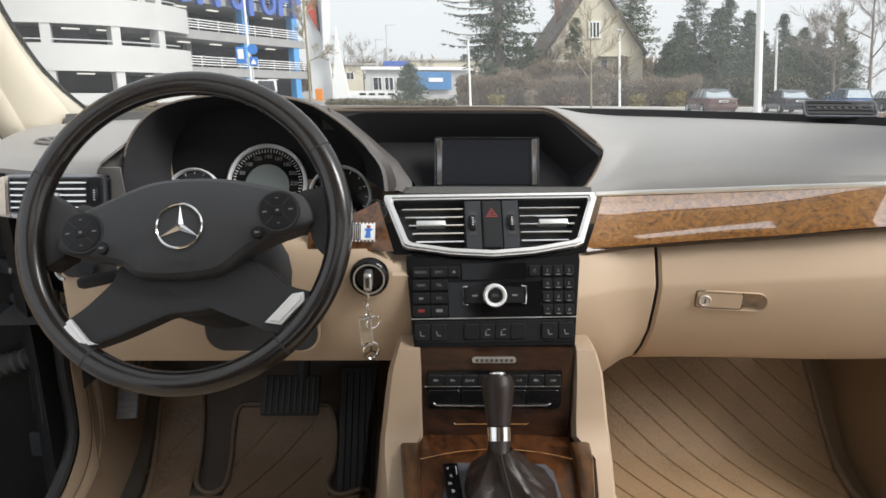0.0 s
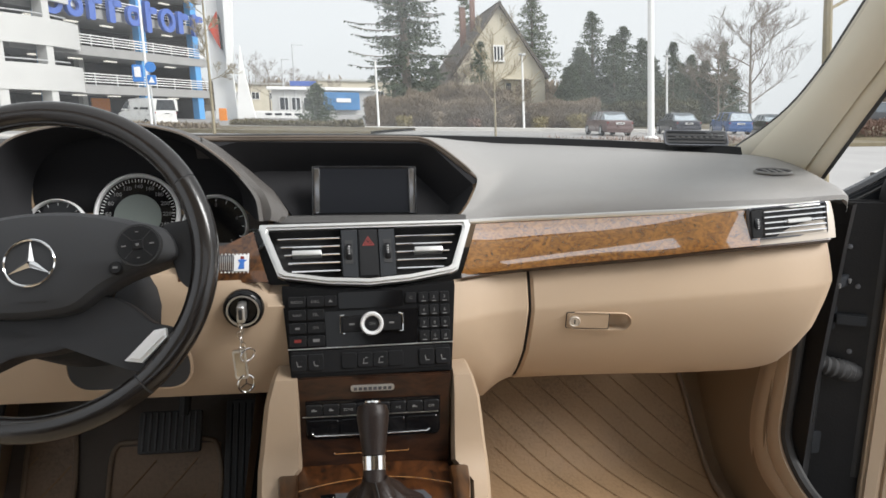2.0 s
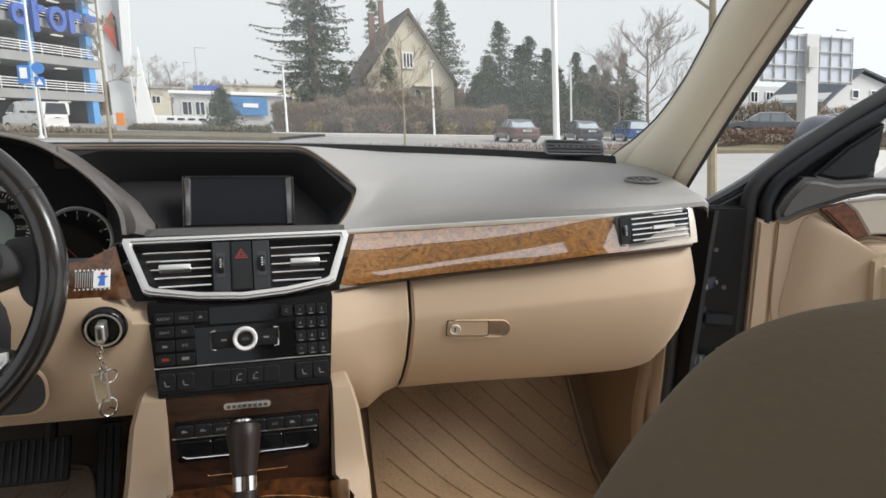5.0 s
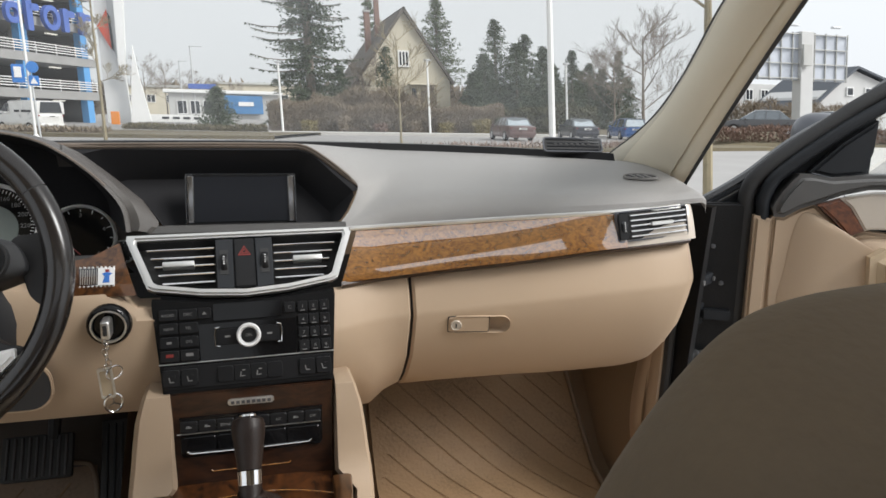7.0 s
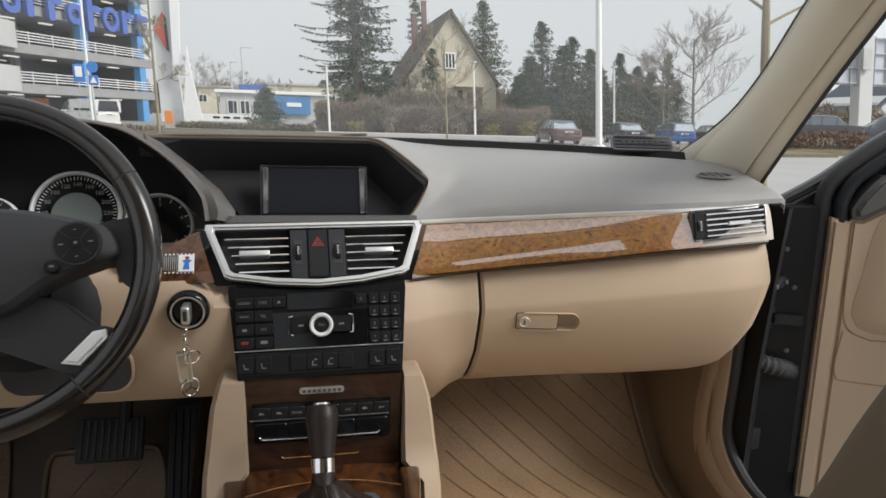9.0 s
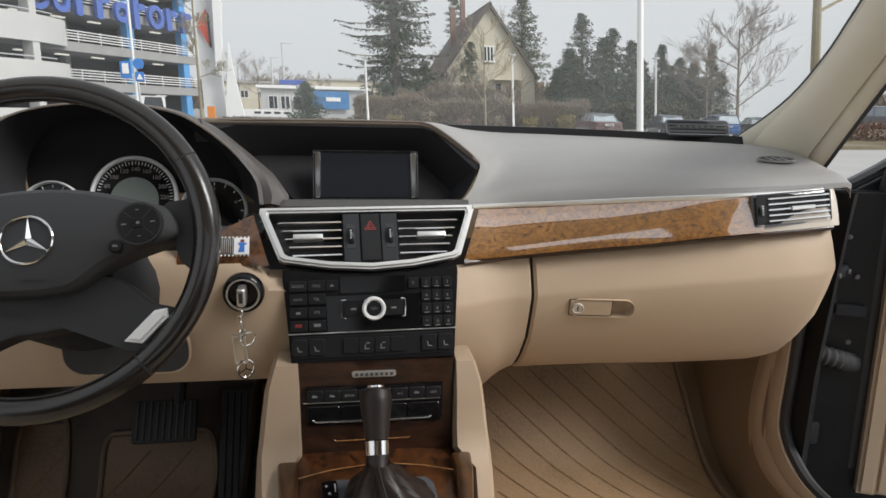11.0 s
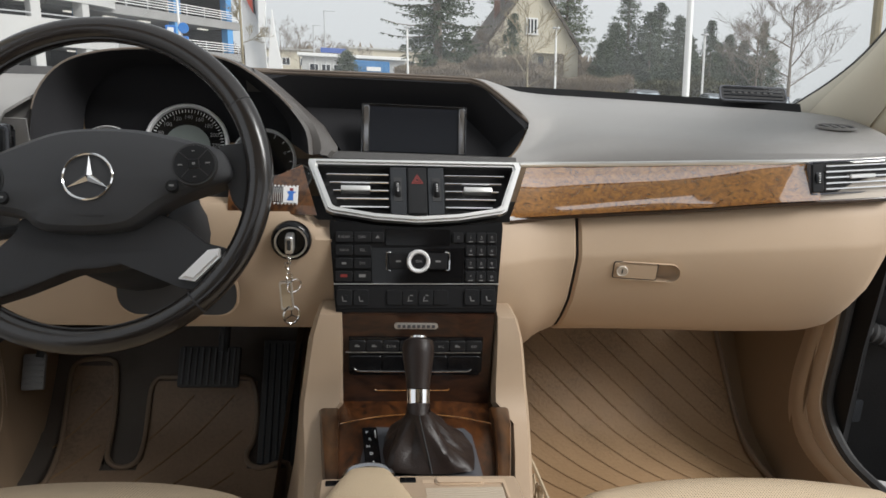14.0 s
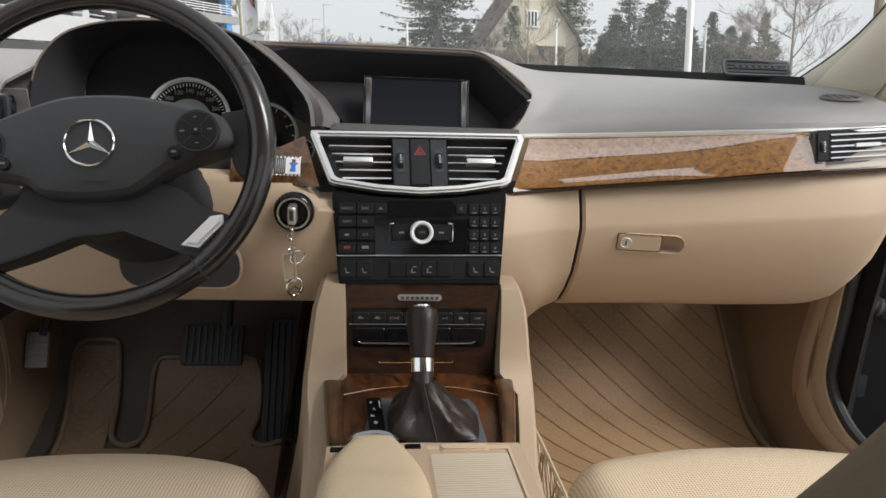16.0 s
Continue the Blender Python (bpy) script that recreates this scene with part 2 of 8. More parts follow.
def ring_plate(outer, inner, depth, r=0.0, m=None, back=0.0):
    """A frame between two outlines with the same number of corners."""
    bm = bmesh.new()
    k = len(outer)
    sets = [[bm.verts.new((*p, z)) for p in poly] for poly, z in ((outer, back), (outer, back + depth), (inner, back + depth), (inner, back))]
    for a, b in ((0, 1), (1, 2), (2, 3), (3, 0)):
        for i in range(k):
            j = (i + 1) % k
            bm.faces.new((sets[a][i], sets[a][j], sets[b][j], sets[b][i]))
    bmesh.ops.recalc_face_normals(bm, faces=bm.faces)
    if r:
        rim = [e for e in bm.edges if all(abs(v.co.z - back - depth) < 1e-6 for v in e.verts) and abs((e.verts[0].index - e.verts[1].index)) >= 0]
        front = set(sets[1]) | set(sets[2])
        rim = [e for e in rim if (e.verts[0] in set(sets[1])) == (e.verts[1] in set(sets[1]))]
        bmesh.ops.bevel(bm, geom=rim, offset=r, segments=2, affect="EDGES")
    return move(bm, m) if m else bm


def grid(rows, closed=False, thick=0.0, m=None):
    """A skin over rows of points; thick gives it a back."""
    bm = bmesh.new()
    vs = [[bm.verts.new(p) for p in row] for row in rows]
    for a, b in zip(vs, vs[1:]):
        k = len(a)
        for i in range(k if closed else k - 1):
            j = (i + 1) % k
            try:
                bm.faces.new((a[i], a[j], b[j], b[i]))
            except ValueError:
                pass
    bmesh.ops.recalc_face_normals(bm, faces=bm.faces)
    if thick:
        bmesh.ops.solidify(bm, geom=bm.faces[:], thickness=thick)
    return move(bm, m) if m else bm


def tube(path, radius, n=10, closed=False, m=None, flat=1.0):
    """A pipe along points; radius may be a list."""
    pts = [Vector(p) for p in path]
    k = len(pts)
    rad = radius if isinstance(radius, (list, tuple)) else [radius] * k
    bm = bmesh.new()
    rings, up = [], None
    for i, p in enumerate(pts):
        a = pts[(i - 1) % k] if (closed or i > 0) else p
        b = pts[(i + 1) % k] if (closed or i < k - 1) else p
        t = (b - a).normalized()
        if up is None:
            up = t.orthogonal().normalized()
        up = (up - t * up.dot(t)).normalized()
        side = t.cross(up)
        rings.append([bm.verts.new(p + (up * math.cos(6.2832 * j / n) + side * math.sin(6.2832 * j / n) * flat) * rad[i]) for j in range(n)])
    pairs = list(zip(rings, rings[1:])) + ([(rings[-1], rings[0])] if closed else [])
    for a, b in pairs:
        for j in range(n):
            bm.faces.new((a[j], a[(j + 1) % n], b[(j + 1) % n], b[j]))
    if not closed:
        bm.faces.new(rings[0][::-1])
        bm.faces.new(rings[-1])
    bmesh.ops.recalc_face_normals(bm, faces=bm.faces)
    return move(bm, m) if m else bm


def lathe(profile, n=32, m=None):
    """A turned form: (radius, height) along local z."""
    bm = bmesh.new()
    rings = []
    for r, h in profile:
        if r < 1e-6:
            rings.append([bm.verts.new((0, 0, h))])
        else:
            rings.append([bm.verts.new((r * math.cos(6.2832 * j / n), r * math.sin(6.2832 * j / n), h)) for j in range(n)])
    for a, b in zip(rings, rings[1:]):
        for j in range(n):
            k = (j + 1) % n
            if len(a) == 1 and len(b) > 1:
                bm.faces.new((a[0], b[k], b[j]))
            elif len(b) == 1 and len(a) > 1:
                bm.faces.new((a[j], a[k], b[0]))
            elif len(a) > 1:
                bm.faces.new((a[j], a[k], b[k], b[j]))
    bmesh.ops.recalc_face_normals(bm, faces=bm.faces)
    return move(bm, m) if m else bm


def rrect(w, h, r, n=4, cx=0.0, cy=0.0):
    """A rounded rectangle outline."""
    out = []
    for sx, sy, a0 in ((1, 1, 0), (-1, 1, 90), (-1, -1, 180), (1, -1, 270)):
        for i in range(n + 1):
            a = radians(a0 + 90 * i / n)
            out.append((cx + sx * (w / 2 - r) + r * math.cos(a), cy + sy * (h / 2 - r) + r * math.sin(a)))
    return out


def disc(r, n=32, cx=0.0, cy=0.0, ry=None):
    return [(cx + r * math.cos(6.2832 * i / n), cy + (ry or r) * math.sin(6.2832 * i / n)) for i in range(n)]


def face_at(x, y, z, lean, turn=0.0):
    """The frame of a panel: u to the right, v up along it (leaning forward by lean degrees), n out of it."""
    return Matrix.Translation((x, y, z)) @ pose(0, 0, 0, 0, 0, turn) @ pose(0, 0, 0, 90 - lean)


def at_uv(m, u, v, n=0.0, turn=0.0):
    return m @ Matrix.Translation((u, v, n)) @ pose(0, 0, 0, 0, 0, turn)


def words(name, text, size, m, material, parent, depth=0.0004):
    """Lettering in the built-in font as a thin mesh."""
    cu = bpy.data.curves.new(name, "FONT")
    cu.body, cu.size, cu.extrude, cu.align_x, cu.align_y, cu.resolution_u = text, size, depth, "CENTER", "CENTER", 2
    tmp = new(name, cu)
    me = bpy.data.meshes.new_from_object(tmp)
    bpy.data.objects.remove(tmp)
    bpy.data.curves.remove(cu)
    me.transform(m)
    me.materials.clear()
    me.materials.append(material)
    ob = new(name, me)
    ob.parent = parent
    return ob


def smooth_at(table, x):
    """Catmull-Rom interpolation in rows of (x, values...)."""
    if x <= table[0][0]:
        return table[0][1:]
    if x >= table[-1][0]:
        return table[-1][1:]
    i = max(k for k in range(len(table) - 1) if table[k][0] <= x)
    a, b, c, d = table[max(0, i - 1)], table[i], table[i + 1], table[min(len(table) - 1, i + 2)]
    t, w = (x - b[0]) / (c[0] - b[0]), c[0] - b[0]
    out = []
    for k in range(1, len(b)):
        m0, m1 = (c[k] - a[k]) / (c[0] - a[0]) * w, (d[k] - b[k]) / (d[0] - b[0]) * w
        out.append((2 * t ** 3 - 3 * t * t + 1) * b[k] + (t ** 3 - 2 * t * t + t) * m0 + (3 * t * t - 2 * t ** 3) * c[k] + (t ** 3 - t * t) * m1)
    return tuple(out)


def lerp(a, b, t):
    return tuple(p + (q - p) * t for p, q in zip(a, b))


def curve_at(table, x):
    """Smooth interpolation in rows of (x, values...)."""
    if x <= table[0][0]:
        return table[0][1:]
    for p, q in zip(table, table[1:]):
        if x <= q[0]:
            t = (x - p[0]) / (q[0] - p[0])
            return lerp(p[1:], q[1:], t)
    return table[-1][1:]


def spline(pts, steps=6, closed=False):
    """A Catmull-Rom curve through points."""
    k, out = len(pts), []
    for i in range(k if closed else k - 1):
        if closed:
            p = [pts[(i + d) % k] for d in (-1, 0, 1, 2)]
        else:
            p = [pts[max(0, i - 1)], pts[i], pts[i + 1], pts[min(k - 1, i + 2)]]
        for s in range(steps):
            t = s / steps
            out.append(tuple(0.5 * (2 * b + (c - a) * t + (2 * a - 5 * b + 4 * c - d) * t * t + (3 * b - a - 3 * c + d) * t ** 3) for a, b, c, d in zip(*p)))
    if not closed:
        out.append(tuple(pts[-1]))
    return out

# ---- dashboard ----
dash = thing("dashboard", "taupe vinyl dashboard with beige lower half and burl wood strip", "dashboard", kind="structure")

# where the chrome line runs along the front of the pad: x, y, z
LINE = [(0.150, 0.872, 0.994), (0.20, 0.874, 0.996), (0.30, 0.858, 1.002), (0.40, 0.833, 1.010), (0.50, 0.802, 1.018), (0.60, 0.785, 1.026), (0.68, 0.782, 1.034)]
# lower edge of the wood strip
LOW = [(0.125, 0.835, 0.922), (0.20, 0.852, 0.927), (0.30, 0.838, 0.938), (0.40, 0.818, 0.950), (0.50, 0.792, 0.965), (0.60, 0.777, 0.976), (0.68, 0.774, 0.984)]
# base of the windscreen
BASE = [(0.0, 1.31, 1.094), (0.2, 1.295, 1.093), (0.35, 1.25, 1.092), (0.48, 1.185, 1.090), (0.58, 1.11, 1.088), (0.66, 1.03, 1.086), (0.72, 0.95, 1.080)]


def pad_row(x):
    """Section of the padded top from the chrome line to the windscreen."""
    s = abs(x)
    (y0, z0), (y1, z1) = curve_at(LINE, s), curve_at(BASE, s)
    rise = 0.05 - 0.028 * min(1, max(0, (s - 0.2) / 0.45))
    prof = [(y0, z0), (y0 - 0.002, z0 + 0.006), (y0 + 0.004, z0 + 0.45 * rise), (y0 + 0.016, z0 + 0.78 * rise), (y0 + 0.04, z0 + rise)]
    ya, za = prof[-1]
    for t in (0.12, 0.3, 0.5, 0.75, 1.0):
        prof.append((ya + (y1 - ya) * t, za + (z1 - za) * (1 - (1 - t) ** 2)))
    return [(x, y, z) for y, z in prof]


XR = [0.34, 0.40, 0.45, 0.50, 0.55, 0.60, 0.64, 0.67, 0.685]
# the pad of the driver's side, behind the instrument hood
rows = [[(p[0] + 0.03, p[1], p[2]) for p in pad_row(x)] for x in (-0.702, -0.685, -0.66, -0.62, -0.58, -0.545)]
part("top_pad", grid(rows, thick=0.004), TAUPE, dash, "taupe grained vinyl top pad")
part("end_panel", grid([[(x, 0.842, 0.932), (x, 0.835, 0.96), (x, 0.828, 1.00), (x, 0.822, 1.035)] for x in (-0.648, -0.62, -0.56, -0.495)], thick=0.003), TAUPE, dash, "taupe panel behind the side vent")
part("end_fill", grid([[(-0.575, 0.870, 0.93), (-0.513, 0.870, 0.93)], [(-0.575, 0.880, 1.00), (-0.517, 0.880, 1.00)], [(-0.575, 0.895, 1.055), (-0.512, 0.895, 1.055)]]), TAUPE, dash)
# flat cowl behind both hoods
rows = []
for x in (-0.60, -0.5, -0.4, -0.3, -0.2, -0.1, 0.0, 0.1, 0.2):
    y1, z1 = curve_at(BASE, abs(x))
    rows.append([(x, 0.985, 1.050), (x, 1.08, 1.066), (x, 1.2 if y1 > 1.22 else y1 - 0.01, 1.080), (x, y1, z1)])
part("cowl", grid(rows, thick=0.004), TAUPE, dash)
# black ledge under the glass
rows = []
for i in range(-14, 15):
    x = i * 0.047
    y1, z1 = curve_at(BASE, abs(x))
    rows.append([(x, y1 - 0.030, z1 - 0.004), (x, y1 - 0.022, z1 + 0.012), (x, y1 + 0.03, z1 + 0.012), (x, y1 + 0.05, z1 - 0.03)])
part("screen_ledge", grid(rows), JAMB_BLACK, dash, "black rubber ledge below the windscreen")

# wood strip, convex, with the chrome line on its upper edge
XW = [0.133 + 0.0139 * i for i in range(31)]


# how the strip's face tilts back: x, then five pairs of height share and degrees
TILT = [(0.13, 0.0, 14, 0.08, 17, 0.12, 22.5, 0.72, 33, 1.0, 39), (0.25, 0.0, 14, 0.12, 17, 0.20, 22.5, 0.75, 33, 1.0, 38), (0.35, 0.0, 14, 0.18, 17, 0.28, 22.5, 0.72, 33, 1.0, 39), (0.42, 0.0, 15.5, 0.08, 17, 0.38, 22.5, 0.78, 33, 1.0, 37), (0.48, 0.0, 15, 0.12, 17, 0.50, 22.5, 0.93, 33, 1.0, 35), (0.56, 0.0, 15, 0.15, 17, 0.62, 22.5, 0.99, 32, 1.0, 32.2)]


def strip_row(x, a=0.0, b=1.0, off=0.0):
    """Section of the strip, bowed by its tilt and hung from the chrome line."""
    out = []
    slant = 0.029 * max(0.0, 1 - (x - 0.133) / 0.06)
    k = curve_at(TILT, x)
    table = [(k[i], k[i + 1]) for i in range(0, 10, 2)]
    y, n = None, 32
    for i in range(n, -1, -1):
        t = a + (b - a) * i / n
        xx = x + slant * t
        (y0, z0), (y1, z1) = smooth_at(LOW, xx), smooth_at(LINE, xx)
        if y is None:
            y = y1 - 0.004 - off
        else:
            y -= math.tan(radians(curve_at(table, t + 0.5 / n)[0])) * (z1 - z0) * (b - a) / n
        out.append((xx, y, z0 + (z1 - z0) * t))
    return out[::-1]


part("wood_strip", grid([strip_row(x) for x in XW], thick=0.004), BURL, dash, "lacquered burl walnut strip reflecting the pale sky")
line = [(x, curve_at(LINE, x)[0] - 0.0090, curve_at(LINE, x)[1] + 0.0005) for x in (0.150, 0.165, 0.185, 0.21, 0.25, 0.30, *XR) if x < 0.665]
part("chrome_line", tube(line, 0.0038, 8), SATIN, dash, "thin satin chrome strip")
rows = []
for x in XW + [0.57, 0.60, 0.63, 0.655]:
    y, z = smooth_at(LOW, x)
    rows.append([(x, y - 0.012, z + 0.003), (x, y - 0.015, z - 0.002), (x, y - 0.011, z - 0.007), (x, y + 0.004, z - 0.008)])
part("wood_lip", grid(rows), WALNUT, dash)


# side vents
def side_vent(side):
    (y0, z0), (y1, z1) = curve_at(LOW, 0.61), curve_at(LINE, 0.61)
    lean = math.degrees(math.atan2(y1 - y0, z1 - z0))
    if side > 0:
        m = at_uv(face_at(0.603, (y0 + y1) / 2, (z0 + z1) / 2 + 0.003, lean, -2.5), -0.010, -0.0015, 0.010, 5.0)
    else:
        m = face_at(-0.555, (y0 + y1) / 2 - 0.010, (z0 + z1) / 2 + 0.003, lean, 2.5)
    v = thing("side_vent", "dashboard side air vent with chrome slats in a silver surround", "air vent", "dashboard air vents")
    w, h = 0.117, 0.046
    part("frame", ring_plate(rrect(w, h, 0.004), rrect(w - 0.004, h - 0.004, 0.003), 0.009, 0.001, m, -0.005), GREYBLUE, v, "grey frame")
    part("body", rbox(w - 0.004, h - 0.002, 0.02, 0.001, 1, at_uv(m, 0, 0, -0.0165)), CHARCOAL, v)
    if side < 0:
        part("surround", ring_plate(rrect(w + 0.007, h + 0.009, 0.004, cx=-0.002, cy=-0.001), rrect(w - 0.002, h - 0.002, 0.003), 0.010, 0.002, m, -0.013), DARK_CHROME, v, "satin silver surround")
        part("end_cap", plate([(-u, q) for u, q in ((0.0605, -0.028), (0.073, -0.026), (0.075, 0.022), (0.0605, 0.025))], 0.009, 0.003, 2, at_uv(m, 0, 0, -0.008)), PALE_TRIM, v, "pale end cap")
    else:
        rows_ = [strip_row(0.550 + 0.0120 * k, off=-0.002) for k in range(10)]
        rows_.append([(x + 0.008, y + 0.004, z) for x, y, z in rows_[-1]])
        rows_.append([(x + 0.005, y + 0.020, z) for x, y, z in rows_[-1]])
        part("surround", grid(rows_), PALE_TRIM, v, "pale lacquered surround running on from the wood strip")
    # flat black plate standing for the shaded depth behind the slats
    part("duct", rbox(w - 0.005, h - 0.005, 0.004, m=at_uv(m, 0, 0, -0.002)), BLACK, v)
    for k in range(5):
        part("slat", rbox(w - 0.024, 0.0023, 0.007, 0.0007, 1, at_uv(m, side * 0.008, -0.0156 + 0.0078 * k, 0.0035)), CHROME, v, "chrome-edged slat")
    part("tab", rbox(0.036, 0.0056, 0.012, 0.001, 1, at_uv(m, side * 0.013, 0.0, 0.003)), SATIN, v, "silver slider tab")
    wheel = part("wheel_plate", plate(rrect(0.016, h - 0.007, 0.002), 0.006, 0.001, 1, at_uv(m, side * -0.0495, 0, 0.0005)), BUTTON, v)
    part("thumb_wheel", lathe([(0, -0.0035), (0.012, -0.0035), (0.0128, 0), (0.012, 0.0035), (0, 0.0035)], 20, at_uv(m, side * -0.0495, 0, -0.003) @ pose(0, 0, 0, 0, 90)), CHARCOAL, wheel)
    for k in range(5):
        part("tick", rbox(0.002, 0.001, 0.0006, m=at_uv(m, side * -0.0495, -0.006 + 0.003 * k, 0.0100)), WHITE, wheel)
    return v


side_vent(1)
side_vent(-1)

# beige lower half on the passenger's side: section from the wood down to the knee edge
SEC = [(0.000, 0.000), (-0.006, -0.003), (-0.014, -0.02), (-0.0245, -0.048), (-0.0255, -0.056), (-0.0165, -0.085), (-0.002, -0.12), (0.028, -0.155), (0.055, -0.178), (0.085, -0.192), (0.12, -0.196)]


def lower_row(x, drop=1.0, push=0.0):
    y0, z0 = curve_at(LOW, x)
    z_end = 0.7155 + 0.0245 * (x - 0.24) / 0.36
    k = (z0 - 0.006 - z_end) / 0.196 * drop
    return [(x, max(y0 + 0.004 + dy + push, 0.70), z0 - 0.006 + dz * k) for dy, dz in SEC]


rows = [lower_row(x) for x in (0.2395, 0.243, 0.30, 0.36, 0.42, 0.48, 0.54, 0.57, 0.595)]
rows[0] = [(x, y + 0.006, z) for x, y, z in rows[0]]
for x, drop in ((0.612, 1.0), (0.632, 0.995), (0.646, 0.975), (0.655, 0.93), (0.660, 0.85)):
    rows.append(lower_row(x, drop))
rows.append([(0.659, y + 0.03, z) for _, y, z in rows[-1]])
glove = part("glovebox", grid(rows, thick=0.004), BEIGE, dash, "beige soft-touch glovebox lid, closed")
rows = [lower_row(x, push=p) for x, p in ((0.112, -0.012), (0.13, -0.008), (0.16, -0.003), (0.19, 0.0), (0.215, 0.0), (0.232, 0.0), (0.2355, 0.006))]
for row, dz in ((rows[2], 0.020), (rows[3], 0.022), (rows[4], 0.006)):
    for i in range(6, 10):
        row[i] = (row[i][0], row[i][1] - 0.5 * dz, row[i][2] - dz * min(4, i - 5) / 4)
part("knee_panel", grid(rows, thick=0.004), BEIGE, dash, "beige knee panel beside the glovebox")
part("seam", grid([[(x, y + 0.010, z) for x, y, z in lower_row(0.234)], [(x, y + 0.010, z) for x, y, z in lower_row(0.242)]]), RUBBER, dash)
# lock, handle and its recess
lm = face_at(0.338, 0.8150, 0.853, -15, -10.5)
hollow = part("hollow", move(plate(rrect(0.092, 0.028, 0.0135, 8), 0.03, 0, 1, None, -0.015), at_uv(lm, 0.0, 0.0, 0.0)), BEIGE)
cut = glove.modifiers.new("cut", "BOOLEAN")
cut.operation, cut.object, cut.solver = "DIFFERENCE", hollow, "EXACT"
bpy.context.view_layer.update()
cutmesh = bpy.data.meshes.new_from_object(glove.evaluated_get(bpy.context.evaluated_depsgraph_get()))
glove.modifiers.clear()
glove.data = cutmesh
cutmesh.set_sharp_from_angle(angle=radians(40))
bpy.data.objects.remove(hollow)
bowl = [[(u * k, v * k, n) for u, v in rrect(0.0925, 0.0285, 0.0138, 8)] for k, n in ((1.0, 0.004), (1.0, 0.0), (0.97, -0.006), (0.88, -0.010), (0.7, -0.012), (0.3, -0.0125), (0.01, -0.0125))]
part("handle_recess", grid(bowl, closed=True, m=lm), BEIGE, glove, "hollow finger recess")
part("handle_frame", ring_plate(rrect(0.0635, 0.0275, 0.003), rrect(0.0612, 0.0252, 0.003), 0.004, 0, at_uv(lm, -0.017, 0, -0.0022)), RUBBER, glove)
part("handle", plate(rrect(0.061, 0.025, 0.003), 0.0085, 0.0012, 2, at_uv(lm, -0.017, 0, -0.005)), BEIGE, glove, "beige lift handle")
lock = part("lock", lathe([(0.0084, -0.002), (0.0084, 0.002), (0.0075, 0.003), (0.0066, 0.002), (0, 0.002)], 24, at_uv(lm, -0.036, 0, 0.0035)), PALE_TRIM, glove, "round beige lock")
part("keyhole", rbox(0.0018, 0.007, 0.001, m=at_uv(lm, -0.036, 0, 0.0058)), BLACK, lock)
# round air slot in the pad
dv = thing("defrost_vent", "oval black defroster slot set into the dashboard pad", "air vent", "defroster slots")
for sx in (1, -1):
    dm = Matrix.Translation((sx * 0.628 + (0.03 if sx < 0 else 0), 0.868, 1.0660)) @ pose(0, 0, 0, 14, 0, sx * -22)
    part("slot", plate(disc(0.026, 24, ry=0.011), 0.002, 0.0006, 1, dm), BLACK, dv)
    part("rim", ring_plate(disc(0.0285, 24, ry=0.0128), disc(0.0255, 24, ry=0.0106), 0.0034, 0.0008, dm), TAUPE, dv, "raised vinyl rim")
    for k in (-1, 0, 1):
        part("slat", rbox(0.0022, 0.017, 0.002, 0.0004, 1, dm @ Matrix.Translation((k * 0.011, 0, 0.0022)) @ pose(0, 0, 0, 0, 0, 38)), TAUPE, dv, "pale slanted slat")

# display hood: deep black recess under a vinyl brow
hm = face_at(0, 0.876, 1.002, 35)
IN_H = [(-0.104, 0.004), (0.132, 0.004), (0.141, 0.008), (0.152, 0.024), (0.1635, 0.047), (0.163, 0.055), (0.106, 0.1195), (0.086, 0.127), (-0.185, 0.127), (-0.212, 0.119), (-0.168, 0.080), (-0.128, 0.041)]
EDGE = [(-0.250, 0.133), (-0.190, 0.1335), (-0.05, 0.1355), (0.070, 0.1355), (0.090, 0.1335), (0.106, 0.127), (0.130, 0.1075), (0.156, 0.082), (0.178, 0.058)]
brow = thing("display_hood", "taupe vinyl hood round a dark centre display", "display", kind="structure")
edge3 = [hm @ Vector((u, v, -0.006)) for u, v in spline(EDGE, 4)]
part("brow", tube([tuple(p) for p in edge3], [0.0048] * (len(edge3) - 6) + [0.0044, 0.0040, 0.0034, 0.0026, 0.0018, 0.0008], 10), WORN_EDGE, brow, "rounded vinyl brow, worn brown")
top3 = edge3[:21]
back3 = [Vector((p.x, 0.995, 1.056)) for p in top3]
part("brow_top", grid([[p + Vector((0, 0.001, 0.0045)) for p in top3], [a.lerp(b, 0.4) + Vector((0, 0, 0.006)) for a, b in zip(top3, back3)], back3]), HOOD_VINYL, brow)
inner3 = [hm @ Vector((u, v, -0.004)) for u, v in IN_H]
deep3 = [hm @ Vector((u * 0.84 - 0.004, 0.004 + (v - 0.004) * 0.86, -0.06)) for u, v in IN_H]
part("recess", grid([inner3, deep3], closed=True), VOID, brow, "black recess")
lip3 = [hm @ Vector((u, v, -0.006)) for u, v in ((0.163, 0.055), (0.106, 0.1195), (0.086, 0.127), (-0.185, 0.127), (-0.212, 0.119))]
lip4 = [hm @ Vector((u, v, -0.006)) for u, v in ((0.176, 0.060), (0.110, 0.1245), (0.088, 0.1335), (-0.188, 0.1335), (-0.250, 0.133))]
part("recess_lip", grid([lip3, lip4]), VOID, brow)
part("recess_back", plate([(u * 0.86 - 0.004, 0.002 + (v - 0.002) * 0.88) for u, v in IN_H], 0.002, 0, 1, at_uv(hm, 0, 0, -0.062)), VOID, brow)
worn3 = [p + Vector((0, -0.0035, 0.0030)) for p in edge3[3:-3]]
